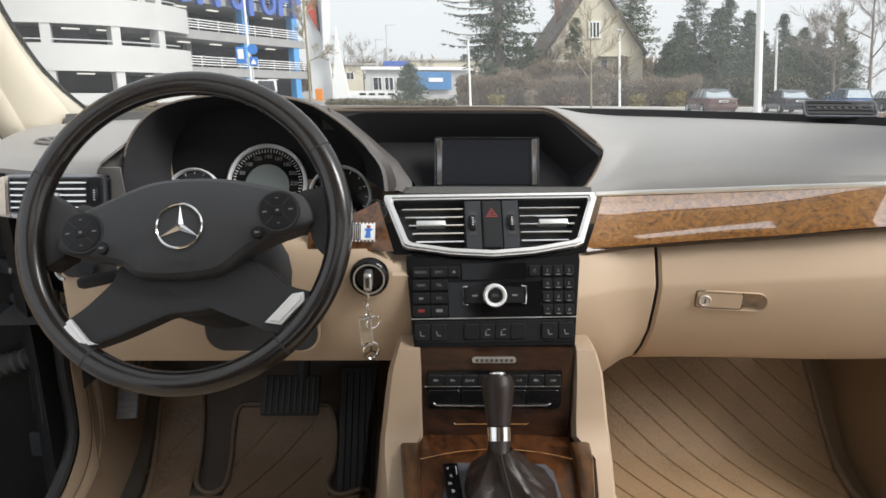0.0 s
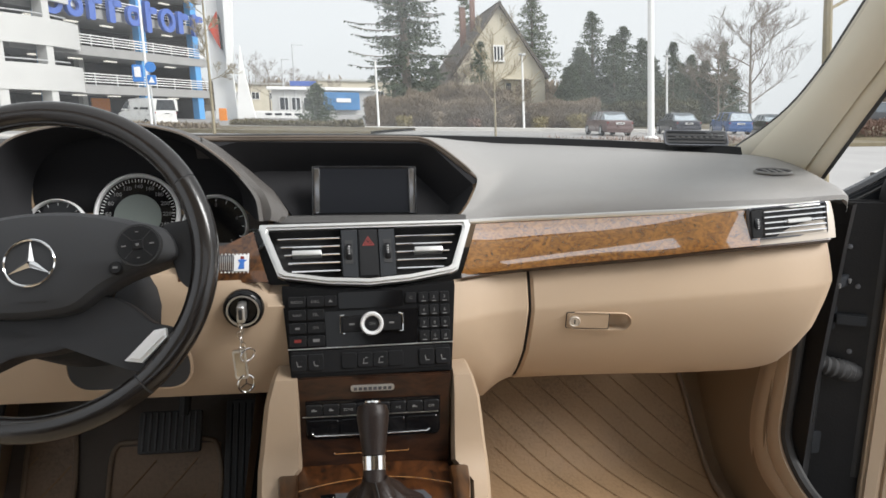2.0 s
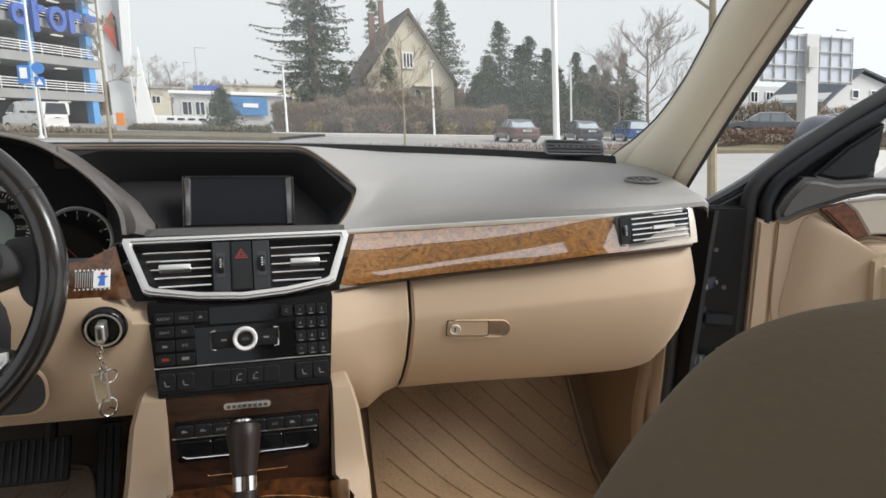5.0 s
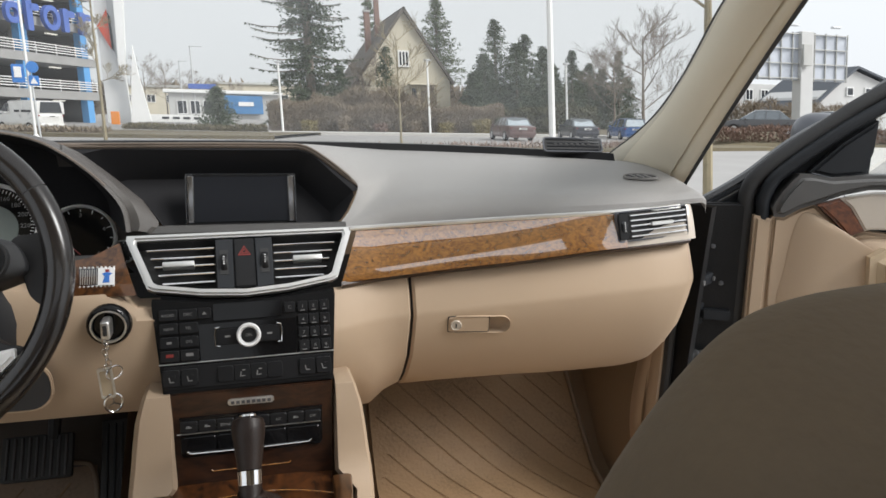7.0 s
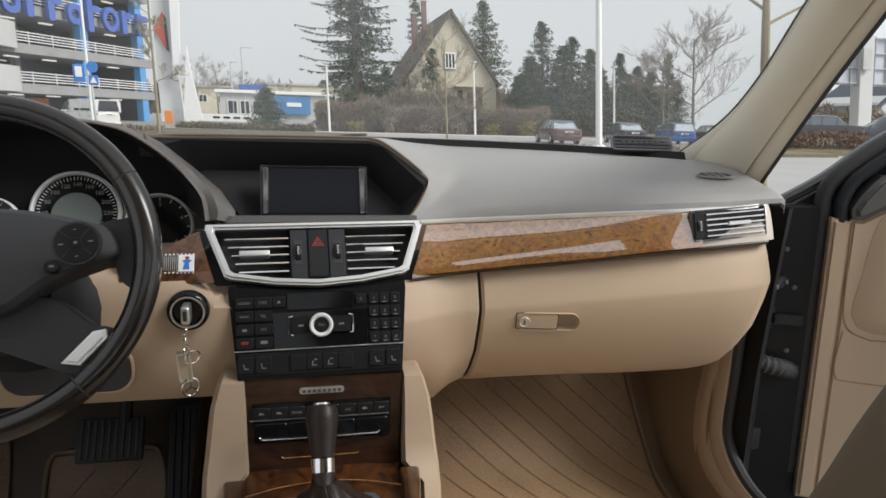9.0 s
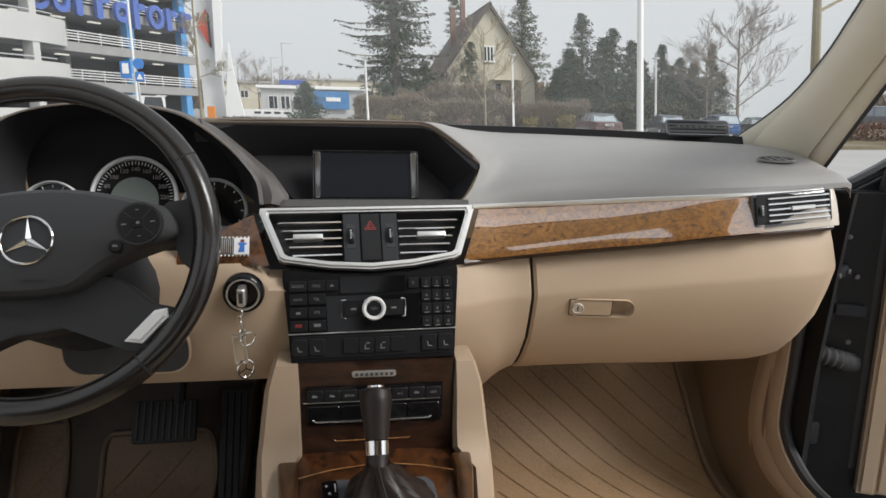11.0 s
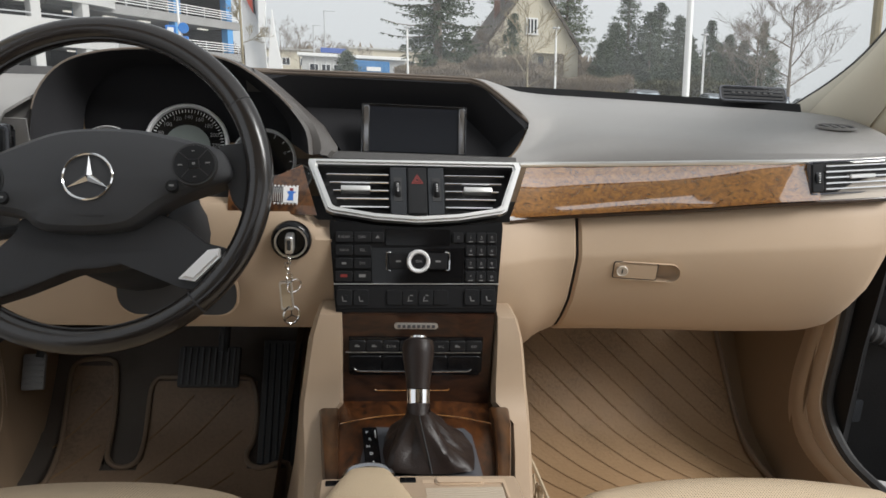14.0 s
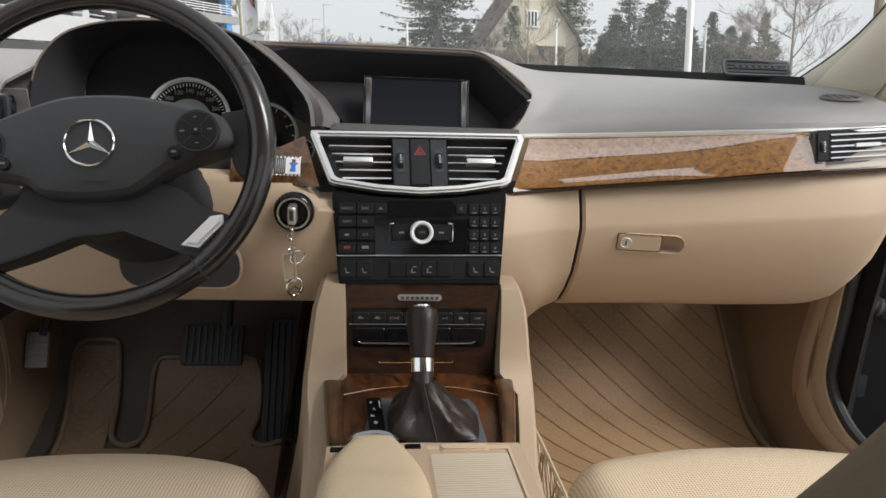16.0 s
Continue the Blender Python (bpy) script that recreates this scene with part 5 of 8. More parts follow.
# ---- car shell ----
FLOOR = [(-1.2, 0.395), (0.9, 0.395), (1.0, 0.398), (1.06, 0.415), (1.12, 0.452), (1.20, 0.565), (1.28, 0.70), (1.36, 0.86), (1.40, 1.02)]
FY = [-1.2, 0.3, 0.8] + [0.9 + 0.02 * k for k in range(26)]
fl = part("floor", grid([[(x, y, smooth_at(FLOOR, y)[0] - 0.006) for x in (-0.78, -0.2, 0.2, 0.78)] for y in FY]), BEIGE_DARK, None)
tagged(fl, "brown carpeted car floor rising to the toe board", "floor", kind="structure")


def floor_z(y):
    return smooth_at(FLOOR, y)[0]


# roof with an opening added to let in light, and the closed rear with its window gap, all unseen
rf = thing("ceiling", "pale cloth car headlining round an added opening that lets in light", "ceiling", kind="structure")
ROOF_Y = (-1.30, -0.42, 0.08, 0.42)
for i, (ya, yb) in enumerate(zip(ROOF_Y, ROOF_Y[1:])):
    for xa, xb in ((-0.62, -0.36), (-0.36, 0.36), (0.36, 0.62)):
        if i == 1 and xa == -0.36:
            continue
        part("headlining", grid([[(xa + (xb - xa) * k / 4, y, 1.43 + 0.03 * math.cos((xa + (xb - xa) * k / 4) * 1.8)) for k in range(5)] for y in (ya, yb)], thick=0.02), PILLAR_CLOTH, rf)
        part("roof_skin", grid([[(xa + (xb - xa) * k / 4, y, 1.462 + 0.03 * math.cos((xa + (xb - xa) * k / 4) * 1.8)) for k in range(5)] for y in (ya, yb)], thick=0.004), PAINT_BLACK, rf, "black painted roof")
# unseen panels without side windows, added to keep light from behind off the seats
rear = thing("wall_rear", "plain unseen panels closing the rear of the cabin to hold back light", "wall", kind="structure")
part("rear_panel", grid([[(x, -1.3, z) for x in (-0.75, 0, 0.75)] for z in (0.38, 1.02)], thick=0.02), BEIGE_DARK, rear)
part("rear_header", grid([[(x, -1.3 + 0.3 * (z - 1.0), z) for x in (-0.75, 0, 0.75)] for z in (1.36, 1.47)], thick=0.02), PILLAR_CLOTH, rear)
for s_ in (-1, 1):
    part("rear_side", grid([[(s_ * 0.76, y, z) for y in (-1.3, -0.30)] for z in (0.38, 1.02)], thick=0.02), BEIGE_DARK, rear)
    part("rear_quarter", grid([[(s_ * (0.76 - 0.14 * (z - 1.0) / 0.45), y, z) for y in (-1.3, -0.30)] for z in (1.0, 1.45)], thick=0.02), BEIGE_DARK, rear)
    part("centre_post", grid([[(s_ * (0.76 - 0.14 * (z - 0.4) / 1.05), y, z) for y in (-0.40, -0.30)] for z in (0.38, 1.45)], thick=0.03), PILLAR_CLOTH, rear)

# pillars: inner trim from the dashboard corner to the roof, sloping back and inward
def pillar(s):
    sh_ = 0.03 if s < 0 else 0.0
    p = thing("pillar_trim", "pale cloth windscreen pillar trim with black seal", "pillar", "windscreen pillars", kind="structure")
    # inner glass edge, crease and door edge by height
    AZ = [(1.05, 0.706, 1.16), (1.09, 0.705, 1.098), (1.128, 0.703, 1.012), (1.169, 0.700, 0.936), (1.225, 0.690, 0.857), (1.261, 0.685, 0.819), (1.293, 0.675, 0.778), (1.32, 0.665, 0.739), (1.40, 0.64, 0.60), (1.445, 0.62, 0.46)]
    BZ = [(1.05 + 0.0395 * k, 0.717 - 0.0077 * k, 0.930 - 0.0470 * k + 0.012 * math.sin(math.pi * k / 10)) for k in range(11)]
    CZ = [(1.045 + 0.040 * k, 0.735 - 0.0090 * k, 0.903 - 0.0475 * k + 0.014 * math.sin(math.pi * k / 10)) for k in range(11)]
    ZS = [1.05 + 0.395 * k / 28 for k in range(29)]
    A, B, C = ([(*smooth_at(q, z), z) for z in ZS] for q in (AZ, BZ, CZ))
    rows = []
    for a, b in zip(A, B):
        a, b = Vector(a), Vector(b)
        row = [a + Vector((0.02, 0.03, 0.0)), a]
        for t, out in ((0.12, 0.006), (0.28, 0.013), (0.45, 0.017), (0.62, 0.016), (0.78, 0.011), (0.9, 0.006), (1.0, 0.0)):
            row.append(a.lerp(b, t) + Vector((-out, -out * 0.6, 0)))
        rows.append([(s * v.x, v.y, v.z) for v in row])
    part("trim", grid(rows, thick=0.004 * -s), PILLAR_CLOTH, p, "pale cloth trim")
    rows = []
    for b, c in zip(B, C):
        b, c = Vector(b), Vector(c)
        rows.append([(s * v.x, v.y, v.z) for v in (b + Vector((0.001, 0.002, 0)), b.lerp(c, 0.12) + Vector((-0.001, -0.002, 0)), b.lerp(c, 0.5) + Vector((-0.003, -0.004, 0)), b.lerp(c, 0.9) + Vector((-0.001, -0.002, 0)), c)])
    part("edge_trim", grid(rows, thick=0.004 * -s), PILLAR_CLOTH, p, "beige edge trim")
    part("seal", tube([(s * x, y, z) for x, y, z in C], 0.0032, 8), RUBBER, p, "black door seal")
    part("outer_post", grid([[(s * (x + 0.004), y + 0.002, z) for x, y, z in C], [(s * (x + 0.025), y + 0.06, z - 0.01) for x, y, z in C], [(s * (a[0] + 0.05), a[1] + 0.06, a[2] + 0.01) for a in A], [(s * (a[0] + 0.015), a[1] + 0.03, a[2]) for a in A]]), PAINT_BLACK, p)
    part("glass_edge", tube([(s * (x - 0.001), y + 0.006, z + 0.002) for x, y, z in A], 0.0030, 6), RUBBER, p)
    return p


pillar(1)
pillar(-1).location = (0.025, 0.04, 0.0)

# windscreen
rows = []
for i in range(-10, 11):
    x = i / 10
    yb, zb = curve_at(BASE, abs(x) * 0.705)
    xb, xt = x * 0.712, x * 0.635
    yb += 0.03
    top = (0.50 + 0.05 * (1 - x * x), 1.452 + 0.02 * (1 - x * x))
    rows.append([(xb + (xt - xb) * t, yb + (top[0] - yb) * t, zb + (top[1] - zb) * t + 0.035 * math.sin(math.pi * t)) for t in (0, 0.2, 0.4, 0.6, 0.8, 1.0)])
ws = part("window_1", grid(rows), DUSTY, None)
tagged(ws, "clear laminated windscreen", "window", kind="structure")
ws.visible_shadow = False

# ribbed plaque at the foot of the windscreen
pq = thing("windscreen_plaque", "dark ribbed plastic plaque at the foot of the windscreen", "plaque")
qm = face_at(0.600, 1.062, 1.1085, 40, -14)
part("plate", plate(rrect(0.112, 0.034, 0.007), 0.004, 0.001, 1, qm), BLACK, pq)
part("rim", ring_plate(rrect(0.112, 0.034, 0.007), rrect(0.107, 0.029, 0.006), 0.002, 0.0004, at_uv(qm, 0, 0, 0.0035)), GREYBLUE, pq, "worn grey rim")
for k in range(4):
    part("rib", rbox(0.098, 0.0022, 0.002, 0.0006, 1, at_uv(qm, 0, -0.0115 + 0.0077 * k, 0.0045)), CHARCOAL, pq)
for k in range(7):
    part("print", rbox(0.0055, 0.0038, 0.0008, m=at_uv(qm, -0.033 + 0.0105 * k, 0.001, 0.0052)), DIM_PRINT, pq)


# lower side: kick trim, sill, black post
def side(s):
    k = thing("sill_trim", "beige plastic door sill and kick trim", "trim", "door sills", kind="structure")
    I = spline([(0.708, 0.970, 0.82), (0.708, 0.980, 0.76), (0.707, 0.991, 0.69), (0.706, 1.000, 0.62), (0.706, 0.996, 0.56), (0.706, 0.976, 0.522), (0.706, 0.933, 0.497), (0.706, 0.870, 0.486), (0.70, 0.65, 0.478), (0.69, 0.2, 0.472)], 4)
    I = [(x + 0.026, y - 0.008, z - 0.006) for x, y, z in I]
    O = spline([(0.752, 0.925, 0.83), (0.755, 0.934, 0.76), (0.757, 0.939, 0.69), (0.758, 0.945, 0.61), (0.758, 0.939, 0.573), (0.758, 0.911, 0.539), (0.758, 0.858, 0.511), (0.757, 0.78, 0.503), (0.757, 0.65, 0.497), (0.755, 0.2, 0.490)], 4)
    O = [(x - 0.012, y, z) for x, y, z in O]
    for a, b, nm in ((0.0, 0.46, "kick_trim"), (0.50, 1.0, "sill_trim_outer")):
        rows = []
        for p, q in zip(I, O):
            p, q = Vector(p), Vector(q)
            c, d = p.lerp(q, a), p.lerp(q, b)
            n = Vector((-0.35, -0.75, 0.55)) * 0.006
            rows.append([(s * v.x, v.y, v.z) for v in (c + Vector((0.004, 0.02, -0.01)), c, c.lerp(d, 0.15) + n * 0.8, c.lerp(d, 0.5) + n, c.lerp(d, 0.85) + n * 0.8, d, d + Vector((0.003, 0.02, -0.01)))])
        part(nm, grid(rows, thick=0.003 * s), BEIGE, k, "beige plastic trim")
    part("gap", grid([[(s * x, y + 0.001, z - 0.001) for x, y, z in I], [(s * x, y + 0.001, z - 0.001) for x, y, z in O]]), RUBBER, k)
    part("seal", tube([(s * (x + 0.009), y - 0.006, z + 0.004) for x, y, z in O], 0.0095, 8), RUBBER, k, "black door seal")
    part("side_carpet", grid([[(s * (x + 0.002), y + 0.01, z - 0.006) for x, y, z in I], [(s * 0.735, max(y + 0.1, 1.0), z - 0.02) for x, y, z in I], [(s * 0.735, 1.42, z - 0.02) for x, y, z in I]]), BEIGE_DARK, k, "brown carpet side wall")
    part("sill_side", grid([[(s * x, y, z - 0.002) for x, y, z in I], [(s * (x - 0.004), y, 0.38) for x, y, z in I]]), BEIGE_DARK, k)
    post = thing("door_post", "black painted door post with bolts and rubber boot", "door post", kind="structure")
    part("post", grid([[(s * 0.762, 0.90, 0.36), (s * 0.768, 0.895, 0.7), (s * 0.764, 0.865, 0.95), (s * 0.758, 0.850, 1.016)], [(s * 0.80, 0.93, 0.36), (s * 0.806, 0.93, 0.7), (s * 0.80, 0.90, 0.95), (s * 0.79, 0.88, 1.014)], [(s * 0.825, 1.0, 0.36), (s * 0.832, 1.0, 0.7), (s * 0.825, 1.0, 0.95), (s * 0.815, 1.0, 1.010)], [(s * 0.90, 1.02, 0.36), (s * 0.91, 1.02, 0.7), (s * 0.90, 1.02, 0.95), (s * 0.88, 1.02, 1.006)]]), JAMB_BLACK, post)
    part("inner_post", grid([[(s * 0.762, 0.90, 0.36), (s * 0.768, 0.895, 0.7), (s * 0.764, 0.865, 0.95), (s * 0.758, 0.850, 1.016)], [(s * 0.745, 1.05, 0.36), (s * 0.745, 1.05, 0.7), (s * 0.74, 1.05, 0.95), (s * 0.735, 1.05, 1.016)]]), JAMB_BLACK, post)
    part("rocker", grid([[(s * 0.762, y, 0.49), (s * 0.80, y, 0.475), (s * 0.86, y, 0.42), (s * 0.87, y, 0.30)] for y in (0.95, 0.86, 0.5, -0.2, -0.9)]), JAMB_BLACK, post)
    for y, z in ((0.93, 0.90), (0.955, 0.80), (0.96, 0.62)):
        part("bolt", lathe([(0.0045, 0), (0.0045, 0.003), (0.0035, 0.004), (0, 0.004)], 8, Matrix.Translation((s * 0.812, y, z)) @ pose(0, 0, 0, 90, 0, s * 35)), GREYBLUE, post, "zinc bolt")
    for q in range(3):
        part("pressing", tube([(s * (0.782 + 0.018 * q), 0.912 + 0.02 * q, z) for z in (0.62, 0.75, 0.88, 0.97)], 0.0035, 6), JAMB_BLACK, post, "raised pressing")
    check = part("check_strap", rbox(0.060, 0.010, 0.020, 0.003, 2, Matrix.Translation((s * 0.815, 0.925, 0.872)) @ pose(0, 0, 0, 0, 0, s * 35)), CHARCOAL, post, "door check strap")
    for q in (-0.022, 0.022):
        part("screw", lathe([(0.0045, 0), (0.0045, 0.003), (0, 0.004)], 8, Matrix.Translation((s * (0.815 + q), 0.917 + 0.7 * q, 0.872)) @ pose(0, 0, 0, 90, 0, s * 35)), GALV_SCREW, check, "bright screw")
    part("hinge", rbox(0.05, 0.03, 0.045, 0.004, 2, Matrix.Translation((s * 0.83, 0.965, 0.80))), CHARCOAL, post)
    part("hinge", rbox(0.05, 0.03, 0.045, 0.004, 2, Matrix.Translation((s * 0.83, 0.965, 0.56))), CHARCOAL, post)
    boot = spline([(s * 0.80, 0.94, 0.72), (s * 0.84, 0.93, 0.71), (s * 0.875, 0.94, 0.70)], 8)
    part("cable_boot", tube(boot, [0.016 + 0.003 * (i % 2) for i in range(len(boot))], 12), RUBBER, post, "ribbed rubber cable boot")
    part("side_wall", grid([[(s * 0.738, y, z) for y in (1.0, 1.2, 1.45)] for z in (0.33, 0.62)]), BEIGE_DARK, k)
    return k, post


side(1)
for ob_ in side(-1):
    ob_.location.x = 0.085

# fenders and bonnet of this car, plain, outside
body = part("car_body", grid([[(-0.90, y, 0.5), (-0.86, y, z - 0.08), (-0.6, y, z), (0, y, z + 0.02), (0.6, y, z), (0.86, y, z - 0.08), (0.90, y, 0.5)] for y, z in ((1.36, 1.02), (1.6, 1.0), (2.0, 0.96), (2.5, 0.86), (2.62, 0.6))]), PAINT_BLACK, None)
tagged(body, "black painted bonnet of the car, hidden below the windscreen", "car body", kind="structure")


DOOR_WOOD = wood_mat("red_walnut_lacquer", (0.045, 0.011, 0.004), (0.19, 0.058, 0.018), scale=30, coat=0.6, ior=1.4)
DOOR_VINYL = mat("dark_door_vinyl", (0.085, 0.083, 0.081), rough=0.45, vary=0.08, scale=4, fine=1400, bump=0.4)


# open doors: flat frame s along the door from its hinge, z up, n towards the cabin
def door(sx, swing, name, label):
    d = thing(name, label, "car door", "open car doors", kind="structure")
    a = radians(swing)
    M = Matrix(((sx * math.sin(a), 0, -sx * math.cos(a), sx * 0.81), (-math.cos(a), 0, -math.sin(a), 0.96), (0, 1, 0, 0), (0, 0, 0, 1)))

    def P(name, poly, depth, r, material, back, label="", parent=d):
        return part(name, plate(poly, depth, r, 3, M, back), material, parent, label)
    skin = [(0.0, 0.42), (1.05, 0.42), (1.08, 0.7), (1.06, 1.02), (0.02, 1.008), (0.0, 0.9)]
    P("skin", skin, 0.09, 0.006, JAMB_BLACK, -0.11, "black painted door shell")
    P("end_face", [(0.005, 0.44), (0.10, 0.44), (0.098, 0.99), (0.088, 1.012), (0.0, 1.010)], 0.02, 0.004, JAMB_BLACK, -0.022, "black door end with hinge bolts")
    for z in (0.93, 0.86, 0.74):
        part("bolt", lathe([(0.0045, 0), (0.0045, 0.002), (0, 0.003)], 8, M @ Matrix.Translation((0.035 + 0.02 * (z < 0.9), z, -0.002))), GREYBLUE, d)
    part("strap", plate(rrect(0.05, 0.02, 0.004), 0.012, 0.002, 2, M @ Matrix.Translation((0.05, 0.80, -0.003))), CHARCOAL, d, "door check strap")
    # trim: beige panel with upper dark shoulder
    P("lower_trim", [(0.128, 0.46), (1.04, 0.46), (1.04, 0.93), (0.60, 0.945), (0.285, 0.970), (0.256, 0.9616), (0.2284, 0.9899), (0.1984, 1.0159), (0.1738, 1.0074), (0.147, 0.9907), (0.130, 0.9914)], 0.035, 0.006, BEIGE, -0.022, "beige soft trim panel")
    part("trim_bulge", dome(spline([(0.160, 0.80), (0.30, 0.786), (0.55, 0.785), (0.75, 0.80), (0.75, 0.92), (0.50, 0.945), (0.300, 0.960), (0.262, 0.948), (0.226, 0.976), (0.198, 1.000), (0.172, 0.990), (0.158, 0.90)], 4, True), 0.022, 0.01, M @ Matrix.Translation((0, 0, 0.012)), 0.004), BEIGE, d, "padded trim bulge")
    P("edge_strip", [(0.098, 0.46), (0.128, 0.46), (0.1295, 0.987), (0.098, 0.993)], 0.040, 0.006, BEIGE, -0.022)
    part("seam", tube([tuple(M @ Vector((s_, z_, 0.0132))) for s_, z_ in spline([(0.131, 0.985), (0.134, 0.90), (0.1405, 0.806), (0.178, 0.779), (0.215, 0.777), (0.40, 0.775)], 5)], 0.0012, 6), BEIGE_DARK, d, "fine trim seam")
    part("seam", tube([tuple(M @ Vector((s_, z_, 0.0132))) for s_, z_ in spline([(0.140, 0.79), (0.134, 0.73), (0.139, 0.704), (0.165, 0.696), (0.40, 0.690)], 5)], 0.0012, 6), BEIGE_DARK, d, "fine trim seam")
    P("armrest", [(0.30, 0.70), (0.9, 0.70), (0.95, 0.78), (0.9, 0.86), (0.38, 0.90), (0.31, 0.945), (0.285, 0.93)], 0.06, 0.02, BEIGE_LEATHER, 0.010, "beige door armrest")
    P("wood_strip", [(0.1984, 1.0159), (0.2339, 1.0287), (0.2537, 1.0129), (0.2805, 0.9725), (0.2559, 0.9616), (0.2284, 0.9899)], 0.014, 0.004, DOOR_WOOD, 0.014, "burl walnut door strip")
    # a pale-coloured plate takes the place of the sky's reflection on the wood
    P("pale_strip", [(0.2345, 1.0290), (0.2835, 1.038), (0.70, 1.05), (0.9, 1.02), (0.7, 0.985), (0.2913, 0.9752), (0.2812, 0.9725), (0.2545, 1.0135)], 0.012, 0.003, PALE_TRIM, 0.014, "pale plate standing for the reflection on the lacquered strip")
    part("chrome_line", tube([tuple(M @ Vector((s, z, 0.027))) for s, z in ((0.240, 1.0335), (0.285, 1.042), (0.7, 1.055))], 0.0026, 6), SATIN, d)
    P("shoulder", [(0.1304, 0.9914), (0.1469, 0.9907), (0.1738, 1.0074), (0.1972, 1.0159), (0.2393, 1.0332), (0.2827, 1.0444), (0.7, 1.060), (1.04, 1.05), (1.04, 1.085), (0.7, 1.088), (0.2795, 1.070), (0.2198, 1.0637), (0.1872, 1.0691), (0.1671, 1.0685), (0.1526, 1.0527), (0.1384, 1.0325), (0.1266, 1.0077)], 0.048, 0.010, DOOR_VINYL, -0.022, "dark vinyl door shoulder")
    # window frame: seals swept from the hinge corner up, mirror triangle, glass
    FAR = [(0.45, 1.312), (0.62, 1.398), (0.85, 1.44), (1.0, 1.42)]
    outer_ = spline([(0.0895, 0.50), (0.0895, 0.80), (0.0892, 0.989), (0.0883, 1.021), (0.0978, 1.053), (0.128, 1.085), (0.177, 1.126), (0.233, 1.168), (0.274, 1.198)] + FAR, 5)
    inner_ = spline([(0.112, 0.62), (0.113, 0.85), (0.1144, 0.992), (0.1138, 1.019), (0.1267, 1.055), (0.1526, 1.0825), (0.1934, 1.116), (0.2708, 1.173)] + [(a + 0.01, b - 0.022) for a, b in FAR], 5)
    frame_ = spline([(0.010, 1.000), (0.0345, 1.012), (0.0986, 1.056), (0.173, 1.120), (0.280, 1.192)] + [(a - 0.005, b + 0.012) for a, b in FAR], 5)
    part("seal_outer", tube([tuple(M @ Vector((s, z, -0.015))) for s, z in outer_], 0.0145, 12), RUBBER, d, "black door seal")
    part("seal_inner", tube([tuple(M @ Vector((s, z, 0.002))) for s, z in inner_], 0.0115, 12), CHARCOAL, d, "black frame trim")
    part("frame_bar", tube([tuple(M @ Vector((s, z, -0.05))) for s, z in frame_], 0.015, 10), PAINT_BLACK, d, "black window frame")
    part("frame_ridge", tube([tuple(M @ Vector((s + 0.006, z - 0.004, -0.032))) for s, z in frame_[4:]], 0.0035, 6), DOOR_VINYL, d, "grey ridge on the window frame")
    P("corner_panel", [(0.020, 0.985), (0.012, 1.004), (0.0886, 1.050), (0.163, 1.115), (0.280, 1.188), (0.300, 1.19), (0.300, 1.06), (0.19, 1.04), (0.13, 0.985)], 0.016, 0.003, CHARCOAL, -0.046)
    P("mirror_triangle", [(0.1866, 1.072), (0.2274, 1.0640), (0.2788, 1.071), (0.290, 1.110), (0.292, 1.165), (0.278, 1.155), (0.2373, 1.124)], 0.02, 0.006, CHARCOAL, -0.016, "black triangle panel")
    part("triangle_edge", tube([tuple(M @ Vector((s, z, 0.006))) for s, z in ((0.189, 1.0705), (0.2274, 1.0625), (0.280, 1.0695))], 0.0012, 6), GREYBLUE, d)
    g = part("glass", plate([(0.285, 1.05), (1.0, 1.05), (1.0, 1.40), (0.85, 1.42), (0.62, 1.375), (0.45, 1.285), (0.295, 1.172)], 0.004, 0, 1, M, -0.02), GLASS, d, "clear side glass")
    g.visible_shadow = False
    return d, M


door(1, 65, "door_1", "open black passenger door with beige trim and walnut strip")
ldoor = door(-1, 62, "door_2", "open black driver door with beige trim")[0]
ldoor.location.x = 0.085
# door mirror of the passenger's door; its grey stands for sky reflected in black paint
mir = thing("door_mirror", "door mirror housing beyond the open door, greyed for its sky reflection", "mirror", kind="structure")
ball = bmesh.new()
bmesh.ops.create_uvsphere(ball, u_segments=32, v_segments=18, radius=1.0)
for v_ in ball.verts:
    v_.co = Vector((0.066 * math.copysign(abs(v_.co.x) ** 0.8, v_.co.x), 0.065 * v_.co.y, 0.048 * math.copysign(abs(v_.co.z) ** 0.8, v_.co.z)))
part("housing", move(ball, Matrix.Translation((1.120, 1.0, 1.136)) @ pose(0, 0, 0, 0, 8, -20) @ Matrix.Scale(0.9, 4)), GREYBLUE, mir, "mirror shell, grey standing for reflected sky")
part("stalk", tube([(1.10, 1.0, 1.115), (1.05, 0.95, 1.06)], 0.02, 8), PAINT_BLACK, mir)



# ---- mats and pedals ----
MAT_GROOVE = mat("dusty_mat_groove", (0.235, 0.150, 0.082), rough=0.8, vary=0.2, fine=200)
def mat_skin(outline_rows, name, label, material, ribs, slope):
    m_ = thing(name, label, "floor mat", "car floor mats")
    part("mat", grid([[(x, y, floor_z(y) + 0.008) for x in xs] for y, xs in outline_rows], thick=-0.008), material, m_, "ribbed rubber mat")
    return m_


ys = [0.55, 0.8] + [0.90 + 0.02 * k for k in range(20)]
# shaded copy of the floor carpet, laid over it
dcar = part("driver_carpet", grid([[(x, y, floor_z(y) + 0.001) for x in (-0.735, -0.45, -0.19)] for y in [0.92 + 0.02 * k for k in range(24)]]), SHADED_CARPET, None)
tagged(dcar, "carpet round the driver's mat and pedals, darkened for shade", "carpet", kind="structure")
